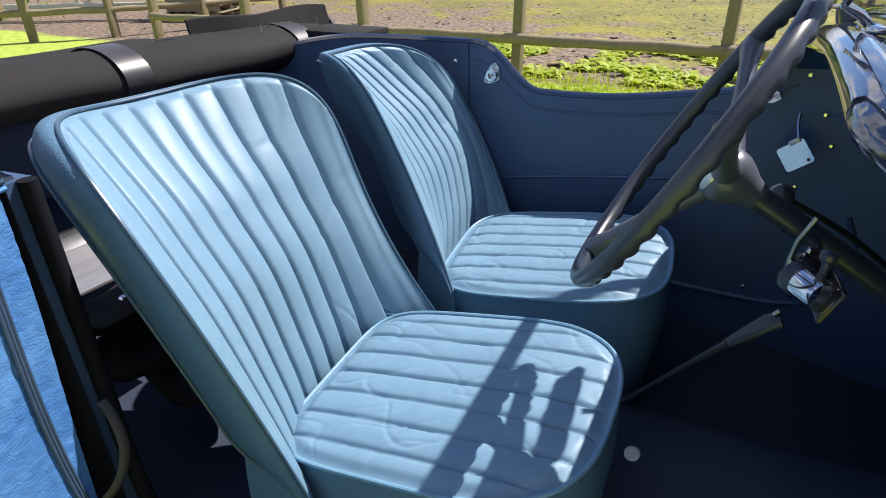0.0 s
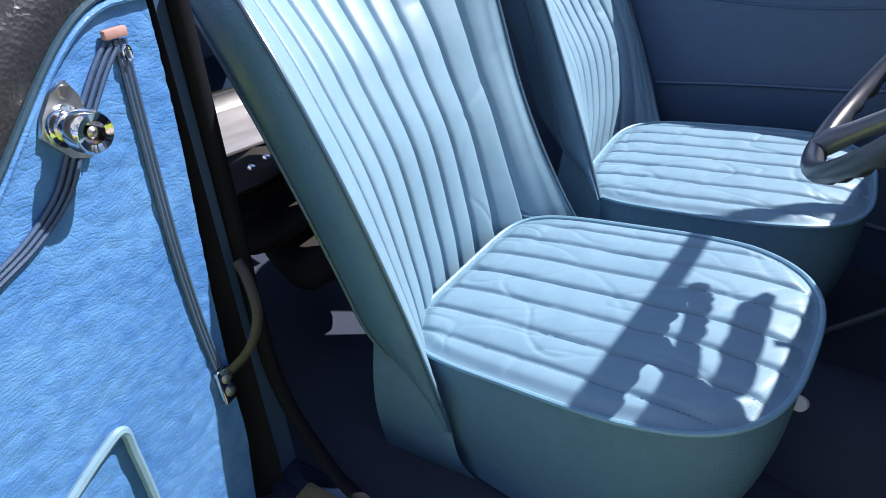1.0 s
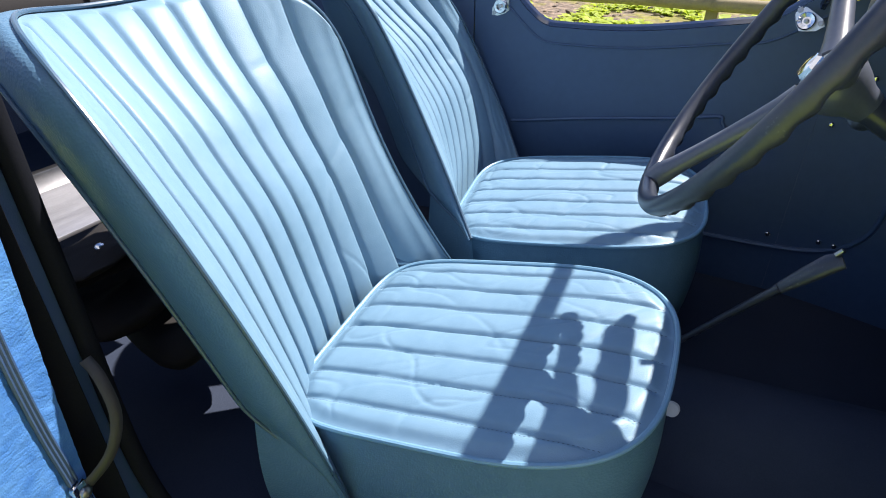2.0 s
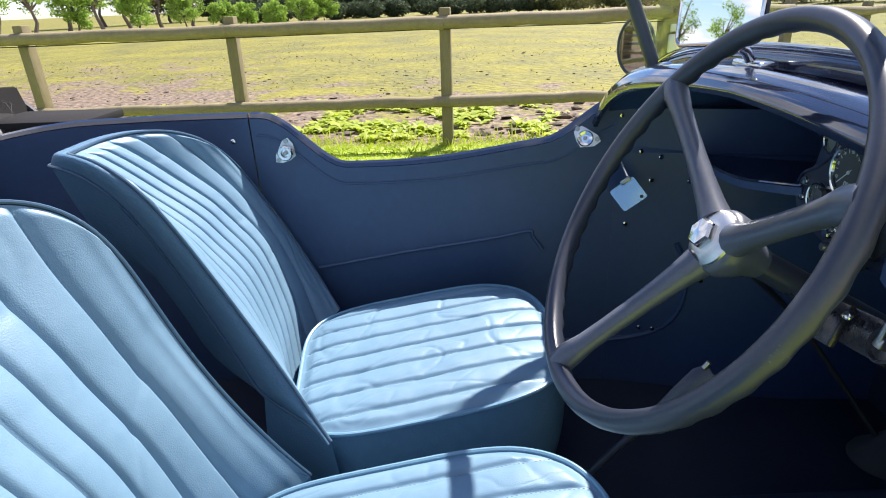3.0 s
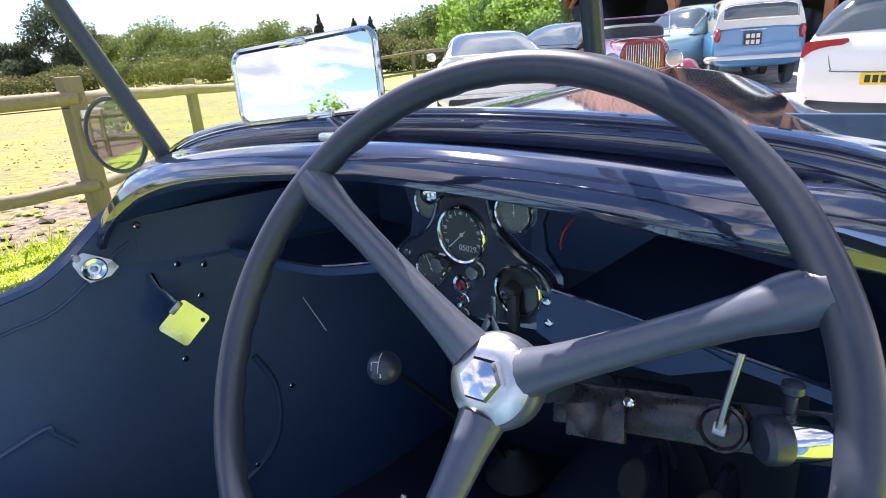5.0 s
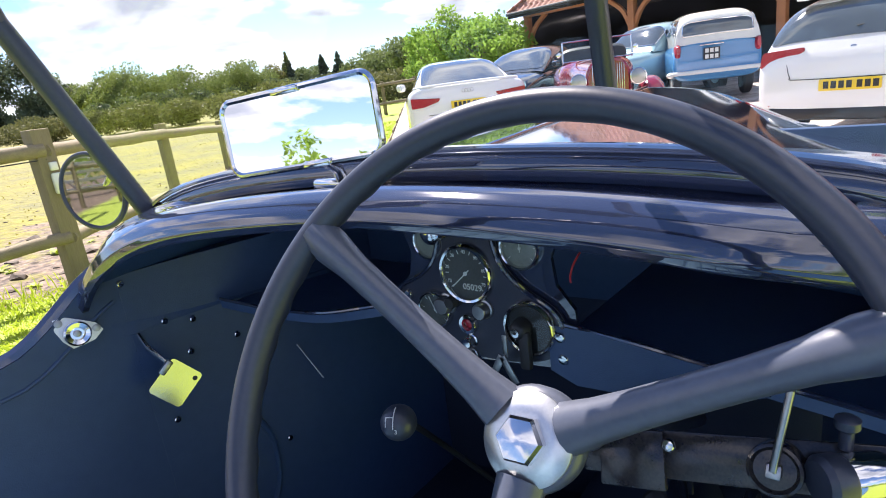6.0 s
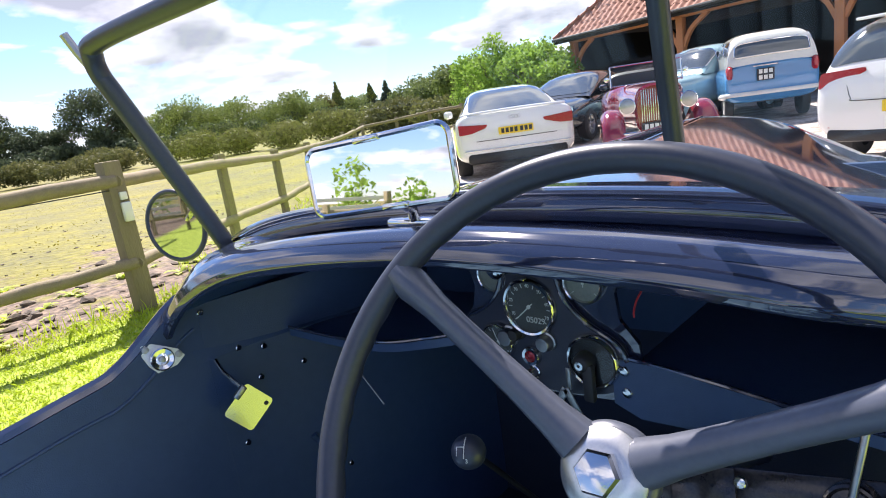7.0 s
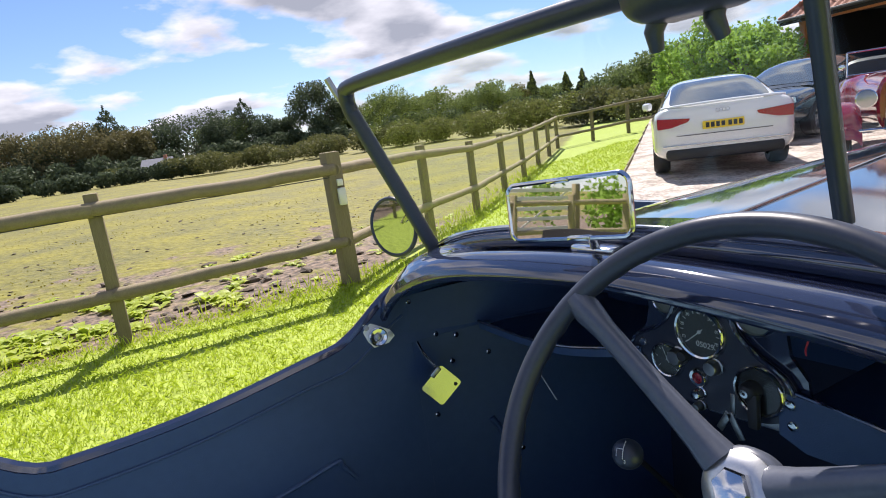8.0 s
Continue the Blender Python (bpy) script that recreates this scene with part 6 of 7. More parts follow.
def white_hatchback():
    th = thing("white_hatchback", "parked white hatchback seen from behind close ahead", "car", heading(0.36, 9.25, 0.22, 0.975))
    st = [(-2.12, 0.38, 0.80, 0.76), (-2.05, 0.28, 1.0, 0.86), (-1.8, 0.22, 1.02, 0.895), (-1.2, 0.2, 0.99, 0.90), (0, 0.19, 0.96, 0.90), (1.1, 0.2, 0.92, 0.89), (1.8, 0.24, 0.8, 0.84), (2.12, 0.32, 0.64, 0.7)]
    bm = bmesh.new()
    loft(bm, smooth_stations(st, 26), 28, 4.5)
    part("body", bm, M_WHITE, th)
    cabin(th, M_WHITE, [(-2.09, 0.93, 0.80), (-2.03, 1.08, 0.80), (-1.90, 1.29, 0.79), (-1.70, 1.43, 0.78), (-1.2, 1.48, 0.78), (-0.4, 1.49, 0.78), (0.35, 1.42, 0.79), (0.85, 1.2, 0.80), (1.3, 0.92, 0.82)], 0.88, 3.2,
          [("rear_window", 0.75, 2.75, 27, 153), ("windscreen", 6.3, 7.7, 35, 145), ("side_window", 2.6, 4.2, 8, 38), ("side_window", 4.4, 6.4, 8, 38), ("side_window", 2.6, 4.2, 142, 172), ("side_window", 4.4, 6.4, 142, 172)])
    bm = bmesh.new()
    box(bm, (0, -1.76, 1.432), (1.18, 0.24, 0.028), 0.012)
    part("roof_spoiler", bm, M_WHITE, th)
    for sg in (-1, 1):
        lamp_block("tail_light", th, M_TAIL, [(sg * 0.835, 0.80), (sg * 0.825, 0.90), (sg * 0.80, 0.955), (sg * 0.42, 0.975), (sg * 0.41, 0.93), (sg * 0.52, 0.875), (sg * 0.66, 0.82)], 0.10, -1.995, "red wrap-round tail lamp")
        lamp_block("reflector", th, M_TAIL, [(sg * 0.74, 0.40), (sg * 0.56, 0.40), (sg * 0.56, 0.435), (sg * 0.74, 0.435)], 0.05, -2.06)
        car_wheel(th, sg * 0.79, -1.30, 0.32, 0.22)
        car_wheel(th, sg * 0.79, 1.33, 0.32, 0.22)
    bm = bmesh.new()
    lathe(bm, [(0.05, 0), (0.055, 0.008), (0.045, 0.012), (0.04, 0.006), (0, 0.008)], 28, rear_facing(0, -2.075, 0.90))
    part("emblem", bm, M_CHROME, th)
    bar_plate(th, rear_facing(0, -2.125, 0.60), 0.52, 0.11, M_PLATE, M_BLACK)
    bm = bmesh.new()
    box(bm, (0, -2.06, 0.33), (1.5, 0.14, 0.14), 0.05)
    part("bumper_valance", bm, M_BLACK, th)
    bm = bmesh.new()
    tube(bm, [(0, -2.02, 1.12), (0.2, -1.97, 1.14), (0.36, -1.93, 1.16)], 0.008, 6)
    part("rear_wiper", bm, M_BLACK, th)
    bm = bmesh.new()
    tube(bm, spline([(-0.60, -2.075, 0.90), (-0.56, -2.115, 0.80), (-0.53, -2.122, 0.70), (-0.44, -2.124, 0.665), (0.44, -2.124, 0.665), (0.53, -2.122, 0.70), (0.56, -2.115, 0.80), (0.60, -2.075, 0.90)], 60), 0.004, 6)
    part("tailgate_gap", bm, M_BLACK, th)
    return th


def dark_estate():
    th = thing("dark_hatchback", "parked dark grey hatchback with its nose towards the yard", "car", heading(-6.75, 12.75, 0.12, -0.99))
    st = [(-2.1, 0.4, 0.8, 0.75), (-2.0, 0.28, 1.0, 0.87), (-1.2, 0.2, 1.0, 0.9), (0, 0.19, 0.97, 0.9), (0.9, 0.2, 0.95, 0.9), (1.7, 0.24, 0.84, 0.86), (2.05, 0.3, 0.72, 0.76), (2.15, 0.36, 0.6, 0.65)]
    bm = bmesh.new()
    loft(bm, smooth_stations(st, 24), 26, 4.2)
    part("body", bm, M_CARDARK, th)
    cabin(th, M_CARDARK, [(-2.02, 0.93, 0.80), (-1.82, 1.28, 0.79), (-1.5, 1.43, 0.77), (-0.7, 1.47, 0.77), (0.05, 1.42, 0.77), (0.55, 1.24, 0.79), (1.15, 0.93, 0.82)], 0.88, 3.0,
          [("windscreen", 4.25, 5.75, 30, 150), ("rear_window", 0.5, 1.7, 35, 145), ("side_window", 1.5, 2.9, 8, 38), ("side_window", 3.05, 4.6, 8, 38), ("side_window", 1.5, 2.9, 142, 172), ("side_window", 3.05, 4.6, 142, 172)])
    for sg in (-1, 1):
        lamp_block("headlight", th, M_CHROME, [(sg * 0.82, 0.66), (sg * 0.80, 0.76), (sg * 0.46, 0.70), (sg * 0.48, 0.63)], 0.08, 2.12, "clear headlamp")
        car_wheel(th, sg * 0.79, -1.3, 0.33, 0.23)
        car_wheel(th, sg * 0.79, 1.32, 0.33, 0.23)
        bm = bmesh.new()
        loft(bm, [(0.62, 0.97, 1.06, 0.02), (0.70, 0.95, 1.09, 0.09), (0.8, 0.97, 1.06, 0.04)], 14, 3)
        bmesh.ops.translate(bm, vec=(sg * 0.96, 0, 0), verts=bm.verts[:])
        part("door_mirror", bm, M_CARDARK, th)
    return th


def blue_estate():
    th = thing("blue_and_white_estate", "old two-tone blue and white estate car parked tail outwards", "car", heading(-3.25, 14.0, -0.40, 0.92))
    st = [(-1.82, 0.45, 1.0, 0.70), (-1.78, 0.36, 1.04, 0.75), (-1.2, 0.32, 1.06, 0.77), (0, 0.32, 1.04, 0.77), (1.1, 0.34, 1.02, 0.75), (1.8, 0.4, 0.95, 0.68), (1.95, 0.45, 0.85, 0.6)]
    bm = bmesh.new()
    loft(bm, smooth_stations(st, 22), 26, 5)
    part("body", bm, M_BLUE, th)
    cabin(th, M_CREAM, [(-1.82, 1.02, 0.73), (-1.78, 1.22, 0.72), (-1.72, 1.43, 0.70), (-1.55, 1.56, 0.68), (-1.1, 1.60, 0.68), (-0.3, 1.60, 0.68), (0.15, 1.53, 0.69), (0.45, 1.28, 0.71), (0.65, 1.0, 0.72)], 0.98, 4.6,
          [("rear_window", 0.75, 1.9, 50, 130), ("windscreen", 6.2, 7.6, 32, 148), ("side_window", 2.9, 4.2, 8, 36), ("side_window", 4.35, 6.1, 8, 36), ("side_window", 2.9, 4.2, 144, 172), ("side_window", 4.35, 6.1, 144, 172)], M_CHROME)
    for sg in (-1, 1):
        bm = bmesh.new()
        loft(bm, [(-1.90, 0.86, 1.0, 0.03), (-1.84, 0.80, 1.04, 0.06), (-1.6, 0.84, 1.02, 0.05)], 16, 2.6)
        bmesh.ops.translate(bm, vec=(sg * 0.68, 0, 0), verts=bm.verts[:])
        part("tail_light", bm, M_TAIL, th, "tall red tail lamp")
        car_wheel(th, sg * 0.64, -1.1, 0.31, 0.16, M_CREAM)
        car_wheel(th, sg * 0.64, 1.25, 0.31, 0.16, M_CREAM)
    bar_plate(th, rear_facing(-0.1, -1.86, 0.83), 0.28, 0.21, M_BLACK, M_PALEMARK, rows=2)
    bm = bmesh.new()
    tube(bm, spline([(-0.80, -1.55, 0.52), (-0.78, -1.86, 0.52), (0, -1.92, 0.52), (0.78, -1.86, 0.52), (0.80, -1.55, 0.52)], 30), 0.045, 10, flat=0.5)
    part("bumper", bm, M_CREAM, th)
    bm = bmesh.new()
    tube(bm, [(-0.3, -1.86, 0.99), (0.1, -1.86, 0.99)], 0.012, 8)
    part("tailgate_handle", bm, M_CHROME, th)
    return th


def pale_saloon():
    th = thing("pale_blue_saloon", "old pale blue saloon parked under the barn eaves", "car", heading(-4.35, 14.2, -0.35, -0.94))
    st = [(-2.0, 0.5, 0.9, 0.6), (-1.8, 0.38, 1.0, 0.72), (-0.9, 0.32, 1.06, 0.78), (0.3, 0.32, 1.05, 0.78), (1.3, 0.34, 1.0, 0.75), (1.9, 0.4, 0.92, 0.68), (2.05, 0.48, 0.8, 0.55)]
    bm = bmesh.new()
    loft(bm, smooth_stations(st, 22), 24, 3.6)
    part("body", bm, M_PALE, th)
    cabin(th, M_PALE, [(-1.45, 1.0, 0.70), (-1.2, 1.30, 0.68), (-0.85, 1.50, 0.66), (-0.3, 1.57, 0.66), (0.2, 1.53, 0.66), (0.5, 1.34, 0.68), (0.82, 1.0, 0.70)], 0.97, 3.6,
          [("windscreen", 4.2, 5.6, 32, 148), ("rear_window", 0.5, 1.8, 38, 142), ("side_window", 1.6, 2.8, 8, 36), ("side_window", 2.95, 4.4, 8, 36), ("side_window", 1.6, 2.8, 144, 172), ("side_window", 2.95, 4.4, 144, 172)], M_CHROME)
    for sg in (-1, 1):
        car_wheel(th, sg * 0.66, -1.25, 0.31, 0.16, M_PALE)
        car_wheel(th, sg * 0.66, 1.28, 0.31, 0.16, M_PALE)
        bm = bmesh.new()
        lathe(bm, [(0.10, -0.05), (0.10, 0.02), (0.08, 0.045), (0, 0.055)], 24, Matrix.Translation((sg * 0.55, 1.95, 0.82)) @ Matrix.Rotation(radians(-90), 4, "X"))
        part("headlight", bm, M_CHROME, th)
    return th


def maroon_tourer():
    th = thing("maroon_vintage_tourer", "maroon vintage open tourer with swept wings and big headlamps", "car", heading(-3.60, 9.42, 0.50, -0.87))
    bm = bmesh.new()
    loft(bm, smooth_stations([(1.20, 0.5, 1.02, 0.30), (0.9, 0.48, 1.05, 0.34), (0.2, 0.45, 1.10, 0.45), (-0.1, 0.42, 1.12, 0.58), (-0.8, 0.4, 1.1, 0.64), (-1.6, 0.42, 1.05, 0.6), (-1.9, 0.5, 0.95, 0.45)], 24), 24, 3.6)
    part("body", bm, M_RED, th)
    bm = bmesh.new()
    loft(bm, [(1.19, 0.42, 1.06, 0.27), (1.23, 0.40, 1.09, 0.30), (1.30, 0.40, 1.09, 0.30), (1.33, 0.42, 1.06, 0.27)], 22, 3.2)
    rs = part("radiator_shell", bm, M_RED, th)
    bm = bmesh.new()
    for k in range(15):
        box(bm, (-0.21 + 0.03 * k, 1.335, 0.74), (0.008, 0.02, 0.56), 0.002)
    box(bm, (0, 1.33, 0.74), (0.012, 0.03, 0.6), 0.003)
    part("grille", bm, M_CHROME, rs)
    for sg in (-1, 1):
        bm = bmesh.new()
        def wing(u, v):
            a = math.pi * (0.02 + 0.62 * u)
            yy = 1.05 + 0.46 * math.cos(a) if u < 0.75 else 1.05 + 0.46 * math.cos(math.pi * (0.02 + 0.62 * 0.75)) - (u - 0.75) * 3.4
            zz = 0.34 + 0.46 * math.sin(a) if u < 0.75 else 0.34 + 0.46 * math.sin(math.pi * (0.02 + 0.62 * 0.75)) - (u - 0.75) * 1.55
            k = 2 * v - 1
            return Vector((sg * (0.60 + 0.155 * k), yy, zz - 0.10 * abs(k) ** 3))
        sheet(bm, wing, 32, 12)
        thicken(part("front_wing", bm, M_RED, th), 0.012)
        bm = bmesh.new()
        lathe(bm, [(0, -0.12), (0.06, -0.10), (0.10, -0.03), (0.112, 0.02), (0.112, 0.03), (0.10, 0.034)], 28, Matrix.Translation((sg * 0.40, 1.30, 0.82)) @ Matrix.Rotation(radians(-90), 4, "X"))
        hl = part("headlight", bm, M_CHROME, th)
        bm = bmesh.new()
        lathe(bm, [(0.10, 0.032), (0.06, 0.045), (0, 0.05)], 24, Matrix.Translation((sg * 0.40, 1.30, 0.82)) @ Matrix.Rotation(radians(-90), 4, "X"))
        part("lens", bm, M_STEEL, hl)
        bm = bmesh.new()
        lathe(bm, [(0, -0.06), (0.03, -0.04), (0.04, 0.01), (0, 0.02)], 18, Matrix.Translation((sg * 0.58, 0.10, 1.22)) @ Matrix.Rotation(radians(-90), 4, "X"))
        part("side_lamp", bm, M_CHROME, th)
        car_wheel(th, sg * 0.6, 1.05, 0.32, 0.12, M_RED)
        car_wheel(th, sg * 0.6, -1.25, 0.32, 0.12, M_RED)
        bm = bmesh.new()
        tube(bm, [(sg * 0.52, 0.16, 1.08), (sg * 0.52, 0.08, 1.40)], 0.012, 8)
        part("screen_post", bm, M_CHROME, th)
    bm = bmesh.new()
    tube(bm, [(-0.52, 0.08, 1.40), (0.52, 0.08, 1.40)], 0.011, 8)
    tube(bm, [(-0.52, 0.16, 1.10), (0.52, 0.16, 1.10)], 0.011, 8)
    part("screen_frame", bm, M_CHROME, th)
    bm = bmesh.new()
    bm.faces.new([bm.verts.new(p) for p in ((-0.51, 0.16, 1.11), (0.51, 0.16, 1.11), (0.51, 0.082, 1.39), (-0.51, 0.082, 1.39))])
    part("screen_glass", bm, M_GLASS, th, smooth=False)
    bm = bmesh.new()
    loft(bm, [(-0.5, 1.02, 1.30, 0.5), (-0.45, 1.0, 1.32, 0.52), (-0.36, 1.0, 1.28, 0.52)], 18, 4)
    part("seat_back", bm, M_BLACK, th)
    bm = bmesh.new()
    tube(bm, [(-0.62, 1.46, 0.46), (0.62, 1.46, 0.46)], 0.02, 8)
    part("bumper", bm, M_CHROME, th)
    bar_plate(th, Matrix.Translation((0, 1.40, 0.52)) @ Matrix(((-1, 0, 0, 0), (0, 0, 1, 0), (0, 1, 0, 0), (0, 0, 0, 1))), 0.46, 0.11, M_BLACK, M_PALEMARK, 1, 6)
    return th


white_coupe()
white_hatchback()
dark_estate()
blue_estate()
pale_saloon()
maroon_tourer()

# ---- open-fronted barn ----
BA, BD = Vector((-9.93, 18.3)), Vector((0.97, -0.243))     # front left corner, way along the front
BN = Vector((0.243, 0.97))                                # way to the back
BLEN, BDEP, EAVE, RIDGE = 20.0, 6.0, 2.9, 5.5
barn = thing("barn", "open-fronted timber barn with red clay tiled roof and oak posts", "barn")
BZ = 0.08
BMAT = Matrix.Translation((BA.x, BA.y, BZ)) @ Matrix(((BD.x, BN.x, 0, 0), (BD.y, BN.y, 0, 0), (0, 0, 1, 0), (0, 0, 0, 1)))
barn.matrix_world = BMAT
for k in range(6):
    x = 0.12 + 3.95 * k
    bm = bmesh.new()
    box(bm, (x, 0.1, EAVE / 2 - 0.1), (0.2, 0.2, EAVE), 0.012)
    part("post", bm, M_BEAM, barn)
    for sg in (-1, 1):
        if k == 0 and sg < 0:
            continue
        bm = bmesh.new()
        tube(bm, spline([(x + sg * 0.08, 0.1, EAVE - 1.05), (x + sg * 0.32, 0.1, EAVE - 0.62), (x + sg * 0.80, 0.1, EAVE - 0.28)], 8), 0.075, 4, flat=1)
        part("brace", bm, M_BEAM, barn)
bm = bmesh.new()
box(bm, (BLEN / 2, 0.1, EAVE - 0.17), (BLEN, 0.2, 0.24), 0.012)
part("front_beam", bm, M_BEAM, barn)
for nm, c, s in (("back_wall", (BLEN / 2, BDEP, 1.35), (BLEN, 0.08, 2.9)), ("end_wall", (0.02, BDEP / 2 + 0.15, 1.35), (0.06, BDEP - 0.3, 2.9)), ("end_wall", (BLEN, BDEP / 2, 1.35), (0.08, BDEP, 2.9))):
    bm = bmesh.new()
    box(bm, c, s, 0.005)
    part(nm, bm, M_BOARD, barn)
bm = bmesh.new()
HIP = 2.6
for x in (BLEN,):
    f = [bm.verts.new((x + dx, y, z)) for dx in (0, 0.06) for y, z in ((0.0, EAVE - 0.1), (BDEP, EAVE - 0.1), (BDEP / 2, RIDGE - 0.15))]
    bm.faces.new(f[:3]); bm.faces.new(f[3:][::-1])
    for i in range(3):
        bm.faces.new((f[i], f[(i + 1) % 3], f[3 + (i + 1) % 3], f[3 + i]))
part("gable", bm, M_BOARD, barn, smooth=False)
slope_n = math.hypot(BDEP / 2 + 0.35, RIDGE - EAVE + 0.25)
for sg in (0, 1):
    bm = bmesh.new()
    y0, y1 = (-0.35, BDEP / 2) if sg == 0 else (BDEP + 0.35, BDEP / 2)
    vs = [bm.verts.new(p) for p in ((-0.3, y0, EAVE - 0.18), (BLEN + 0.3, y0, EAVE - 0.18), (BLEN + 0.3, y1, RIDGE), (HIP, y1, RIDGE))]
    bm.faces.new(vs)
    thicken(part("roof", bm, M_BOARD, barn, smooth=False), 0.05, 0)
bm = bmesh.new()
bm.faces.new([bm.verts.new(p) for p in ((-0.3, -0.35, EAVE - 0.18), (HIP, BDEP / 2, RIDGE), (-0.3, BDEP + 0.35, EAVE - 0.18))])
thicken(part("roof", bm, M_BOARD, barn, smooth=False), 0.05, 0)
bm = bmesh.new()
tube(bm, [(-0.32 + (HIP + 0.32) * i / 14, -0.37 + (BDEP / 2 + 0.37) * i / 14, EAVE - 0.10 + (RIDGE - EAVE + 0.16) * i / 14) for i in range(15)], 0.10, 10, flat=0.6)
part("hip_tiles", bm, M_TILE, barn)
bm = bmesh.new()
box(bm, (BLEN / 2, -0.37, EAVE - 0.20), (BLEN + 0.6, 0.03, 0.14), 0.005)
part("fascia", bm, M_BOARD, barn)
bm = bmesh.new()
tube(bm, [(-0.3, -0.43, EAVE - 0.14), (BLEN + 0.3, -0.43, EAVE - 0.14)], 0.05, 8)
part("gutter", bm, M_BLACK, barn)
# tiles: pantiles in courses, one shared mesh for each single tile, the rest joined
random.seed(11)
TW, TH_ = 0.24, 0.30
tile_me = None
bm = bmesh.new()
sheet(bm, lambda u, v: Vector((TW * (u - 0.5) * 1.04, TH_ * 1.12 * v, 0.030 * math.sin(2 * math.pi * u) + 0.02 * (1 - v))), 8, 1)
tmp = part("tile", bm, M_TILE, barn)
tile_me = tmp.data
bpy.data.objects.remove(tmp)
rows, cols = int(slope_n / TH_) + 1, int((BLEN + 0.6) / TW)
pitch = math.atan2(RIDGE - EAVE + 0.18, BDEP / 2 + 0.35)
stuff_v, stuff_f = [], []
base_v = [v.co.copy() for v in tile_me.vertices]
base_f = [tuple(p.vertices) for p in tile_me.polygons]
made = 0
for r in range(rows):
    for c in range(cols):
        if -0.3 + TW * c < -0.35 + (HIP + 0.3) * r * TH_ / slope_n:
            continue
        m = Matrix.Translation((-0.3 + TW * (c + 0.5), -0.35 + r * TH_ * math.cos(pitch), EAVE - 0.12 + r * TH_ * math.sin(pitch))) @ Matrix.Rotation(pitch, 4, "X") @ pose(0, 0, random.uniform(0, 0.008), random.uniform(-1.5, 1.5), 0, random.uniform(-1, 1))
        if r < 9 and c < 32:
            ob = new("tile", tile_me)
            ob.parent = barn
            ob.matrix_local = m
        else:
            k = len(stuff_v)
            stuff_v += [m @ v for v in base_v]
            stuff_f += [tuple(i + k for i in f) for f in base_f]
hip_run = math.hypot(HIP + 0.3, RIDGE - EAVE + 0.18)
hip_pitch = math.atan2(RIDGE - EAVE + 0.18, HIP + 0.3)
for r in range(int(hip_run / TH_) + 1):
    for c in range(int((BDEP + 0.7) / TW)):
        y = -0.35 + TW * (c + 0.5)
        if abs(y - BDEP / 2) > (BDEP / 2 + 0.35) * (1 - r * TH_ / hip_run):
            continue
        m = Matrix.Translation((-0.3 + r * TH_ * math.cos(hip_pitch), y, EAVE - 0.12 + r * TH_ * math.sin(hip_pitch))) @ Matrix.Rotation(radians(-90), 4, "Z") @ Matrix.Rotation(hip_pitch, 4, "X")
        k = len(stuff_v)
        stuff_v += [m @ v for v in base_v]
        stuff_f += [tuple(i + k for i in f) for f in base_f]
me = bpy.data.meshes.new("tile_courses")
me.from_pydata([tuple(v) for v in stuff_v], [], stuff_f)
me.materials.append(M_TILE)
me.polygons.foreach_set("use_smooth", [True] * len(me.polygons))
ob = new("tile_courses", me)
ob.parent = barn
tagged(ob, kind="stuff")
bm = bmesh.new()
tube(bm, [(-0.3, BDEP / 2, RIDGE + 0.03), (BLEN + 0.3, BDEP / 2, RIDGE + 0.03)], 0.11, 10)
part("ridge_tiles", bm, M_TILE, barn)

# ---- plants ----
def leaf_cloud(name, centres, count, size, material, parent, rng, flat=0.5):
    """Many small leaf cards scattered in clumps: centres are (point, radius vector)."""
    w = np.array([r[0] * r[1] * r[2] for _, r in centres]) ** 0.67
    pick = rng.choice(len(centres), count, p=w / w.sum())
    cc = np.array([tuple(c) for c, _ in centres])[pick]
    rr = np.array([tuple(r) for _, r in centres])[pick]
    d = rng.normal(size=(count, 3))
    d /= np.linalg.norm(d, axis=1)[:, None]
    p = cc + d * rr * (rng.random((count, 1)) ** 0.42)
    a = rng.normal(size=(count, 3)); a /= np.linalg.norm(a, axis=1)[:, None]
    b = rng.normal(size=(count, 3)); b -= (a * b).sum(1)[:, None] * a; b /= np.linalg.norm(b, axis=1)[:, None]
    s = size * (0.6 + 0.8 * rng.random((count, 1)))
    q = np.stack([p - a * s, p + b * s * flat, p + a * s, p - b * s * flat], 1).reshape(-1, 3)
    me = bpy.data.meshes.new(name)
    me.from_pydata(q.tolist(), [], [(4 * i, 4 * i + 1, 4 * i + 2, 4 * i + 3) for i in range(count)])
    me.materials.append(material)
    ob = new(name, me)
    if parent:
        ob.parent = parent
    return ob


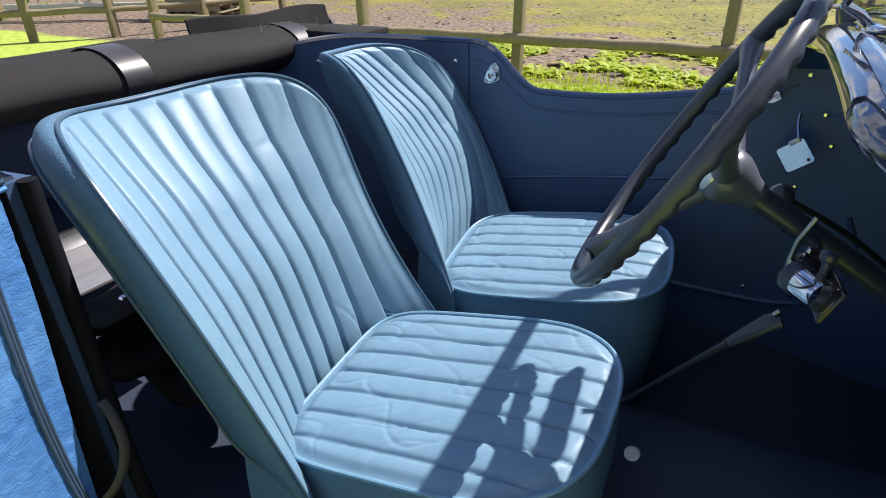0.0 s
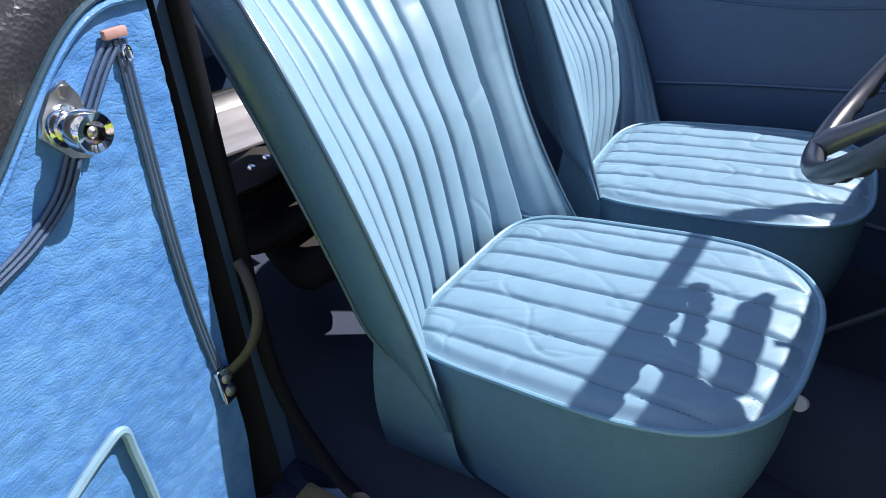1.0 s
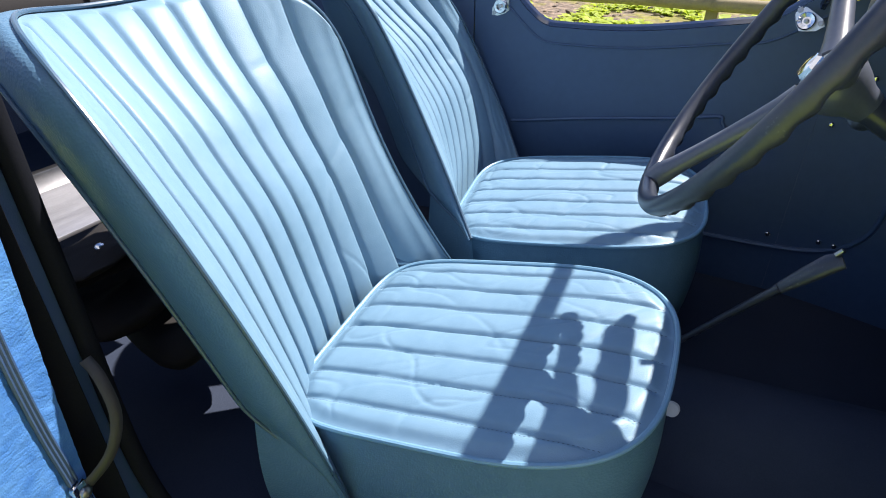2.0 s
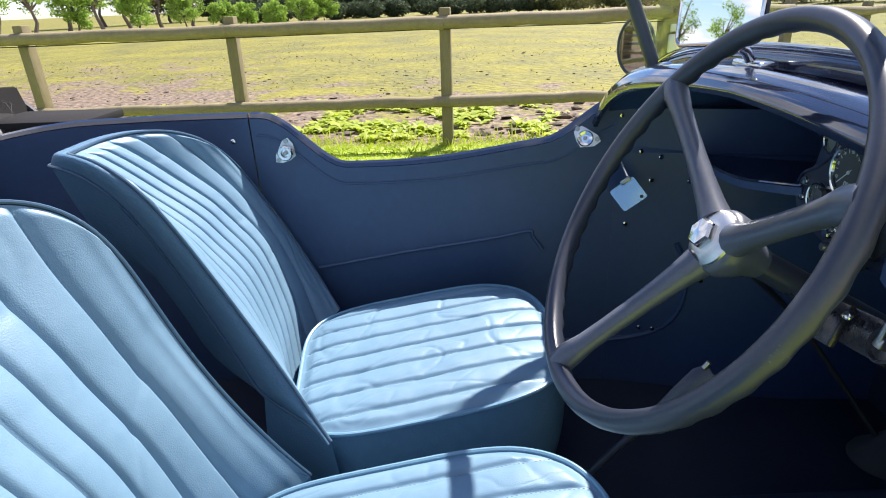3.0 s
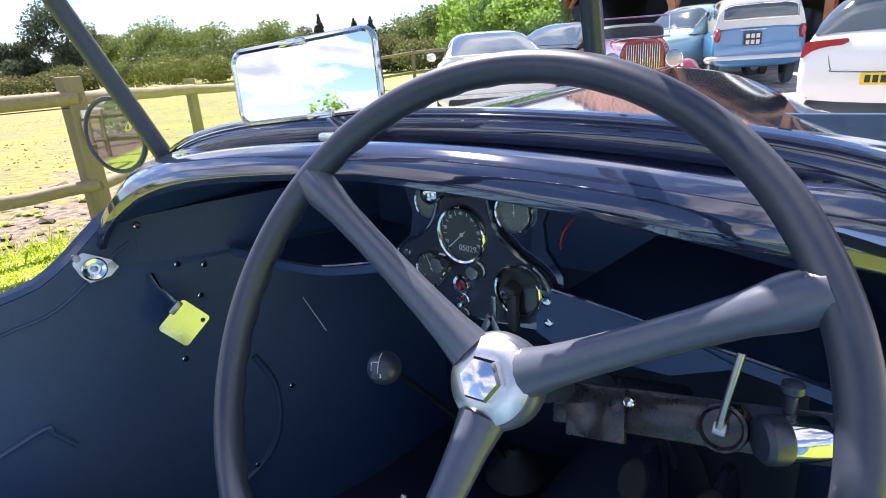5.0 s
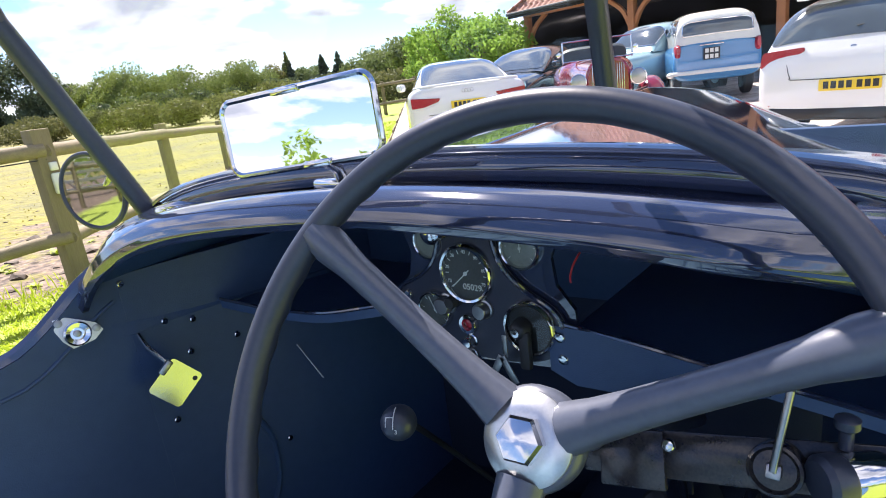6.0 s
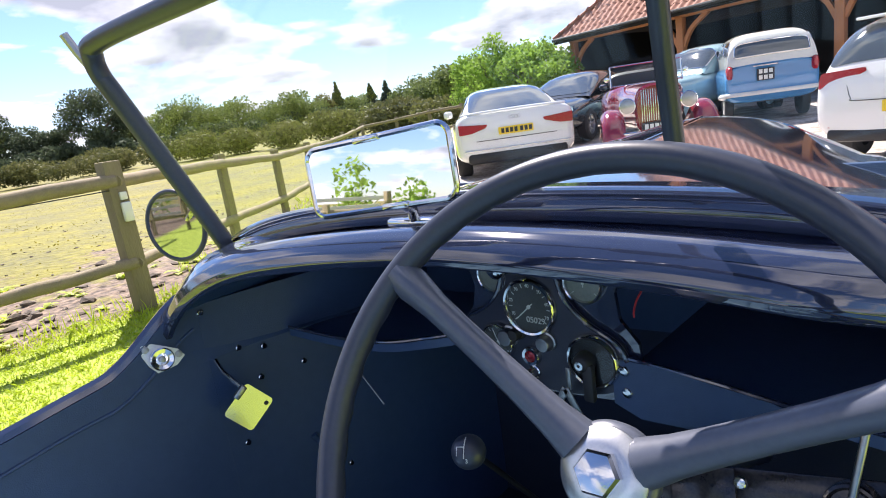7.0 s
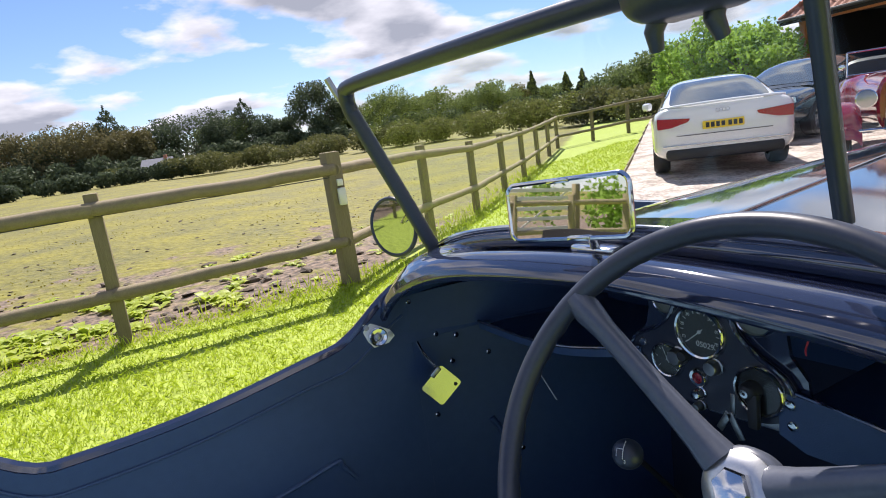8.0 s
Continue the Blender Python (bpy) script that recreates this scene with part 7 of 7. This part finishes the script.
def make_tree(name, label, x, y, h, w, material, seed, style="round", leaves=2600, size=None):
    rng = np.random.default_rng(seed)
    th = thing(name, label, "tree", pose(x, y, ground_z(x, y)), group="far trees")
    size = size or h * 0.03
    bm = bmesh.new()
    trunk_h = h * (0.9 if style == "conifer" else 0.55)
    tube(bm, [(0.03 * h * math.sin(k + seed), 0.02 * h * math.cos(2 * k + seed), trunk_h * k / 5 - 0.3) for k in range(6)], [h * 0.028 * (1 - 0.16 * k) for k in range(6)], 8)
    centres = []
    if style == "conifer":
        for k in range(13):
            t = k / 12
            for j in range(5):
                a = rng.random() * 6.28
                rad = w / 2 * (1 - t) ** 0.8 * (0.5 + 0.3 * rng.random())
                centres.append((Vector((rad * math.cos(a), rad * math.sin(a), h * (0.12 + 0.86 * t))), (w * 0.22 * (1 - t) + 0.12, w * 0.22 * (1 - t) + 0.12, h * 0.05)))
    else:
        n = 30
        for k in range(n):
            a = rng.random() * 6.28
            el = math.asin(rng.uniform(-0.9, 1))
            rad = 0.5 + 0.42 * rng.random()
            c = Vector((w / 2 * rad * math.cos(a) * math.cos(el), w / 2 * rad * math.sin(a) * math.cos(el), h * 0.54 + h * 0.40 * rad * math.sin(el)))
            r = w * rng.uniform(0.14, 0.23)
            centres.append((c, (r, r, r * 0.75)))
            if k < 9:
                tube(bm, [Vector((0, 0, h * 0.3)), Vector((c.x * 0.45, c.y * 0.45, h * 0.3 + (c.z - h * 0.3) * 0.6)), c], [h * 0.014, h * 0.008, h * 0.003], 6)
    part("trunk", bm, M_BARK, th)
    leaf_cloud("crown", centres, leaves, size, material, th, rng)
    return th


def polar(az, d):
    return 0.4 + d * math.sin(radians(az)), 0.2 + d * math.cos(radians(az))


# far belt beyond the paddock: azimuth, distance, height, width, leaf, style
BELT = [(-122, 78, 6.5, 7, M_LEAF, "round"), (-117, 84, 6.0, 7, M_LEAFBROWN, "round"), (-112.5, 86, 7.6, 5, M_LEAFDARK, "conifer"), (-109, 88, 5.4, 7, M_LEAF, "round"), (-105.5, 88, 6.8, 9, M_LEAFDARK, "round"),
        (-102, 86, 6.2, 9, M_LEAF, "round"), (-98.6, 86, 6.3, 9, M_LEAFBROWN, "round"), (-95.6, 88, 6.4, 9, M_LEAFDARK, "round"), (-92.8, 86, 7.3, 9, M_LEAFBROWN, "round"), (-89.5, 90, 9.6, 7, M_LEAFDARK, "conifer"), (-88.0, 84, 5.4, 5.5, M_LEAFBROWN, "round"),
        (-83, 88, 7.3, 9, M_LEAFDARK, "round"), (-80.6, 90, 5.6, 6, M_LEAF, "round"), (-78.5, 90, 8.6, 7, M_LEAFDARK, "conifer"), (-75.7, 86, 5.0, 6.5, M_LEAFDARK, "round"), (-71.8, 82, 8.1, 7.2, M_LEAFDARK, "round"), (-68.6, 88, 5.4, 6, M_LEAF, "round"),
        (-65.5, 88, 7.1, 9.5, M_LEAF, "round"), (-61.2, 86, 6.5, 8, M_LEAF, "round"), (-57.5, 88, 5.8, 6.5, M_LEAF, "round"), (-55.3, 84, 6.1, 6.5, M_LEAF, "round"), (-53.4, 88, 5.0, 6, M_LEAFBROWN, "round"), (-51.6, 88, 6.6, 2.8, M_LEAFDARK, "conifer"), (-49.9, 90, 5.0, 6, M_LEAF, "round"),
        (-48.5, 88, 5.8, 3.6, M_LEAFDARK, "conifer"), (-47, 86, 5.8, 3.2, M_LEAFDARK, "conifer"), (-44.3, 70, 4.7, 6.5, M_LEAF, "round"), (-41.1, 56, 4.3, 6.5, M_LEAF, "round"), (-38.8, 46, 4.3, 5, M_LEAF, "round")]
for i, (az, d, h, w, lm, stl) in enumerate(BELT):
    lab = {"conifer": "dark narrow conifer in the far tree belt"}.get(stl, {M_LEAFBROWN: "russet-leaved broad tree in the far belt", M_LEAFDARK: "dark dense broad tree in the far belt"}.get(lm, "mid-green broad tree in the far belt"))
    make_tree("conifer" if stl == "conifer" else "tree", lab, *polar(az, d), h * (1.14 if az < -70 and stl == "round" else 1.0), w * (1.5 if stl == "conifer" and az < -70 else 1.3 if az < -80 else 1.12), lm, 100 + i, stl, 13000 if az < -80 else 11000, 0.16)
# bright young trees by the barn and along the lane
for i, (az, d, h, w) in enumerate(((-37.0, 24, 3.6, 2.6), (-35.0, 23, 3.3, 2.2), (-33.4, 22, 3.2, 2.4), (-31.6, 21, 2.8, 2.2), (-38.9, 27, 3.2, 2.6), (-113, 40, 1.9, 1.7), (-110.9, 42, 1.8, 1.6), (-108.6, 40, 1.7, 1.8), (-119.5, 38, 3.0, 1.9), (-124, 36, 3.2, 1.9), (-116, 44, 2.8, 2.0), (-106.2, 43, 2.0, 1.9), (-104.2, 45, 2.2, 2.0))):
    make_tree("young_tree", "bright yellow-green young tree in leaf", *polar(az, d), h, w, M_LEAFBRIGHT, 300 + i, "round", 3400, 0.075)
# thin bare-stemmed saplings along the lane
for i, (az, d, h, w) in enumerate(((-138, 48, 6.0, 2.4), (-134.5, 52, 6.6, 2.6), (-131.5, 47, 5.6, 2.2), (-129, 50, 6.4, 2.6), (-126.8, 46, 5.4, 2.2), (-124.6, 52, 6.6, 2.6), (-122.4, 48, 5.8, 2.4), (-120.3, 50, 6.2, 2.6), (-117.8, 54, 6.4, 2.8), (-115.2, 50, 5.4, 2.6))):
    make_tree("sapling", "thin sapling with sparse fresh leaves along the lane", *polar(az, d), h, w, M_LEAFBRIGHT, 350 + i, "round", 1500, 0.08)
# garden edge behind the car
GARDEN = [polar(a, 15) for a in (95, 110, 125, 140, 155, 168, 180, 192, 204)]
# tree mirrored behind the car
make_tree("garden_tree", "airy pale-leaved garden tree behind the car", 0.2, -9.5, 4.6, 3.4, M_LEAFBRIGHT, 410, "round", 9500, 0.028)


def hedge(name, label, pts, h, dpt, material, count, size, seed, ragged=0.35):
    rng = np.random.default_rng(seed)
    centres = []
    for (x0, y0), (x1, y1) in zip(pts, pts[1:]):
        ln = math.hypot(x1 - x0, y1 - y0)
        for k in range(int(ln / (dpt * 0.45)) + 1):
            t = (k + rng.random()) / (int(ln / (dpt * 0.45)) + 1)
            hh = h * rng.uniform(ragged, 1.0)
            centres.append((Vector((x0 + (x1 - x0) * t + rng.normal() * dpt * 0.3, y0 + (y1 - y0) * t + rng.normal() * dpt * 0.3, ground_z(0, y0) + hh * 0.5)), (dpt * 0.42, dpt * 0.42, hh * 0.52)))
    ob = leaf_cloud(name, centres, count, size, material, None, rng)
    return tagged(ob, label, "hedge", kind="stuff")


hedge("low_hedge", "long clipped dark hedge at the paddock's far side", [polar(a, 58) for a in range(-112, -78, 4)], 1.5, 2.4, M_LEAFDARK, 30000, 0.14, 1, 0.9)
hedge("garden_hedge", "loose bright green hedge along the lane behind", GARDEN, 2.4, 1.6, M_LEAFBRIGHT, 14000, 0.10, 5)
M_BRAMBLE = leafy(mat("bramble_leaf", (0.07, 0.095, 0.03), (0.20, 0.19, 0.07), 0.6, scale=0.9, fine=6, bump=0, spec=0.15), 0.3)
hedge("bramble_bank", "tangled bramble bank beyond the paddock rail", [polar(a, d) for a, d in ((-88, 60), (-83, 58), (-78, 54), (-72, 50), (-66, 45), (-60, 41), (-55, 38), (-50, 35), (-46, 32), (-42, 29), (-38, 27))], 1.9, 3.2, M_BRAMBLE, 60000, 0.095, 2, 0.75)
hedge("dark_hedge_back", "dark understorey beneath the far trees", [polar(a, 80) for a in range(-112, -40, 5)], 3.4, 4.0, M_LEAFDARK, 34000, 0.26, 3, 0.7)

# cottage among the far trees
cottage = thing("cottage", "small pale cottage with a grey slate roof among far trees", "house", pose(*polar(-86.3, 76), 0, 0, 0, 70) @ Matrix.Scale(0.75, 4))
bm = bmesh.new()
box(bm, (0, 0, 0.7), (4.2, 3.0, 1.6), 0.02)
part("wall", bm, M_RENDERWALL, cottage)
bm = bmesh.new()
slab(bm, [(-1.75, 1.4), (1.75, 1.4), (0, 2.75)], 4.6, Matrix(((0, 0, 1, -2.3), (1, 0, 0, 0), (0, 1, 0, 0), (0, 0, 0, 1))))
part("roof", bm, M_SLATE, cottage, smooth=False)
bm = bmesh.new()
box(bm, (1.2, 0, 2.7), (0.5, 0.5, 0.9), 0.02)
part("chimney", bm, M_TILE, cottage)
for sx in (-1.2, 0.2, 1.4):
    bm = bmesh.new()
    box(bm, (sx, -1.52, 0.8), (0.6, 0.05, 0.7), 0.01)
    part("window", bm, M_CARGLASS2, cottage)


# ---- grass, weeds and clods ----
def blades(name, label, n, area, hmin, hmax, wid, material, seed, accept=None, lean=0.5, z0=0.0):
    rng = np.random.default_rng(seed)
    p = np.column_stack([rng.uniform(area[0], area[1], n), rng.uniform(area[2], area[3], n)])
    if accept:
        p = p[[accept(x, y, rng) for x, y in p]]
    n = len(p)
    h = rng.uniform(hmin, hmax, n)
    a = rng.uniform(0, 6.283, n)
    gx = np.array([ground_z(x, y) for x, y in p]) + z0
    tip = np.column_stack([p[:, 0] + rng.normal(size=n) * h * lean, p[:, 1] + rng.normal(size=n) * h * lean, gx + h])
    mid = np.column_stack([(p * 0.65 + tip[:, :2] * 0.35), gx + h * 0.6])
    d = np.column_stack([np.cos(a), np.sin(a), np.zeros(n)]) * wid
    b = np.column_stack([p, gx - 0.01])
    q = np.stack([b - d, b + d, mid + d * 0.7, tip, mid - d * 0.7], 1).reshape(-1, 3)
    me = bpy.data.meshes.new(name)
    me.from_pydata(q.tolist(), [], [(5 * i, 5 * i + 1, 5 * i + 2, 5 * i + 3, 5 * i + 4) for i in range(n)])
    me.materials.append(material)
    return tagged(new(name, me), label, "grass", kind="stuff")


def lawn_ok(x, y, rng):
    s = (x - EDGE_P.x) * EDGE_D.y - (y - EDGE_P.y) * EDGE_D.x      # positive on the gravel
    f = max(x + 4.45, 0.733 * (x + 4.4) + 0.68 * (y - 1.78))
    thin = smooth01(-2.6, -0.8, y) * (1 - smooth01(-1.5, -0.8, x)) if y < 4 else 1.0
    return rng.random() < thin and s < -0.02 and f > -0.25 + 0.3 * rng.random()


blades("lawn_grass", "bright green mown lawn grass between fence and drive", 80000, (-4.8, -0.75, -2.5, 4.5), 0.012, 0.036, 0.0035, M_BLADE, 21, lawn_ok, 1.1)
blades("lawn_grass_far", "bright green mown lawn grass along the fence", 32000, (-12, -2.5, 3.5, 13), 0.02, 0.06, 0.007, M_BLADE, 22, lawn_ok, 1.1)


def verge_ok(x, y, rng):
    f = max(x + 4.45, 0.733 * (x + 4.4) + 0.68 * (y - 1.78))
    return -0.35 < f < 0.40 and noise.noise((x * 1.1, y * 1.1, 3.0)) > -0.25 + 0.5 * rng.random() - 0.2


blades("verge_grass", "taller uncut grass under the fence", 22000, (-12, -3.6, -5, 12), 0.05, 0.14, 0.005, M_BLADE, 23, verge_ok, 0.35)


def field_ok(x, y, rng):
    f = max(x + 4.45, 0.733 * (x + 4.4) + 0.68 * (y - 1.78))
    return f < -1.2 and noise.noise((x * 0.5, y * 0.5, 1.0)) + 0.04 * (-x - 8) > rng.random() * 0.8 - 0.35


M_TUFT = leafy(mat("dry_tuft", (0.17, 0.155, 0.016), (0.27, 0.235, 0.028), 0.85, scale=0.8, fine=15, bump=0), 0.5)
blades("paddock_grass", "short yellow-green grazed paddock grass", 9000, (-24, -5, -12, 16), 0.006, 0.018, 0.014, M_TUFT, 24, field_ok, 0.6)


def weed(rng, bmw, x, y, r):
    """A rosette of broad drooping dock leaves."""
    for k in range(rng.integers(5, 9)):
        a = rng.random() * 6.283
        ln = r * rng.uniform(0.6, 1.1)
        wd = ln * 0.26
        up = rng.uniform(0.15, 0.7)
        d = Vector((math.cos(a), math.sin(a), 0))
        s = Vector((-d.y, d.x, 0))
        base = Vector((x, y, ground_z(x, y)))
        rows = []
        for t, ww, hh in ((0.0, 0.10, 0.0), (0.3, 0.8, 0.55), (0.6, 1.0, 0.8), (0.85, 0.6, 0.75), (1.0, 0.05, 0.6)):
            c = base + d * ln * t + Vector((0, 0, ln * up * hh * 0.8))
            rows.append((bmw.verts.new(c - s * wd * ww + Vector((0, 0, 0.1 * wd * ww))), bmw.verts.new(c), bmw.verts.new(c + s * wd * ww + Vector((0, 0, 0.1 * wd * ww)))))
        for A, B in zip(rows, rows[1:]):
            bmw.faces.new((A[0], A[1], B[1], B[0]))
            bmw.faces.new((A[1], A[2], B[2], B[1]))


rng = np.random.default_rng(31)
bmw = bmesh.new()
count = 0
while count < 1150:
    x, y = rng.uniform(-7.6, -4.55), rng.uniform(-6, 6)
    f = max(x + 4.45, 0.733 * (x + 4.4) + 0.68 * (y - 1.78))
    if y > 0.9 and rng.random() > 0.05:
        continue
    if f > -0.1 or f < -2.4 or noise.noise((x * 1.3, y * 1.3, 7.0)) < -0.16 + 0.10 * (-f):
        continue
    weed(rng, bmw, x, y, rng.uniform(0.05, 0.16))
    count += 1
tagged(part("dock_weeds", bmw, M_WEED), "clumps of bright broad-leaved dock weeds behind the fence", "weeds", kind="stuff")

bmc = bmesh.new()
for k in range(1250):
    x, y = (rng.uniform(-15, -4.6), rng.uniform(-13, 11)) if k > 620 else (-4.7 - 2.6 * rng.random() ** 1.4, rng.uniform(-7, 4))
    f = max(x + 4.45, 0.733 * (x + 4.4) + 0.68 * (y - 1.78))
    if f > -0.2:
        continue
    r = rng.uniform(0.010, 0.028) * (2.4 if k < 620 and rng.random() < 0.25 else 1)
    m = Matrix.Translation((x, y, ground_z(x, y) + r * 0.15)) @ Matrix.Rotation(rng.random() * 6.28, 4, "Z") @ Matrix.Diagonal((1.6, 1.0, 0.45, 1))
    res_ = bmesh.ops.create_icosphere(bmc, subdivisions=1, radius=r, matrix=m)
    for v in res_["verts"]:
        v.co += Vector((rng.normal(), rng.normal(), rng.normal())) * r * 0.16
tagged(part("mud_clods", bmc, M_CLOD, angle=25), "dark clods of mud and droppings on the paddock", "mud", kind="stuff")

# ---- things behind the car ----
gate = thing("field_gate", "pale wooden field gate with diagonal braces across the lane", "gate", pose(*polar(-152, 13.5), 0, 0, 0, -62))
for z in (0.25, 0.5, 0.75, 1.0, 1.2):
    bm = bmesh.new()
    box(bm, (0, 0, z), (3.2, 0.04, 0.09), 0.006)
    part("bar", bm, M_RENDERWALL, gate)
for x0, x1 in ((-1.5, 0.0), (1.5, 0.0)):
    bm = bmesh.new()
    tube(bm, [(x0, -0.03, 1.18), (x1, -0.03, 0.26)], 0.04, 4, flat=0.6)
    part("brace", bm, M_RENDERWALL, gate)
for x in (-1.75, 1.75):
    bm = bmesh.new()
    box(bm, (x, 0, 0.65), (0.15, 0.15, 1.4), 0.01)
    part("gate_post", bm, M_WOODFENCE, gate)
fence_back = thing("fence_back", "second post and rail fence behind the car", "fence", kind="structure")
bl = [polar(-162, 11.0), polar(-156.5, 10.5), polar(-150.5, 10.2), polar(-143, 10.4), polar(-136, 11.0)]
for p in bl:
    fence_post(fence_back, *p, 1.1, 0.11)
for p, q in zip(bl, bl[1:]):
    fence_rail(fence_back, p, q, 0.95, 0.05)
    fence_rail(fence_back, p, q, 0.4, 0.05)
pallets = thing("pallet_stack", "stack of grey weathered wooden pallets behind the fence", "pallets", pose(*polar(-142.5, 12.5), 0, 0, 0, 25))
for k in range(7):
    bm = bmesh.new()
    for j in range(6):
        box(bm, (0, -0.5 + 0.2 * j, 0.13 * k + 0.12), (1.2, 0.11, 0.02), 0.003)
    for j in range(3):
        box(bm, (-0.55 + 0.55 * j, 0, 0.13 * k + 0.06), (0.1, 1.0, 0.09), 0.003)
    part("pallet", bm, M_RAIL, pallets)
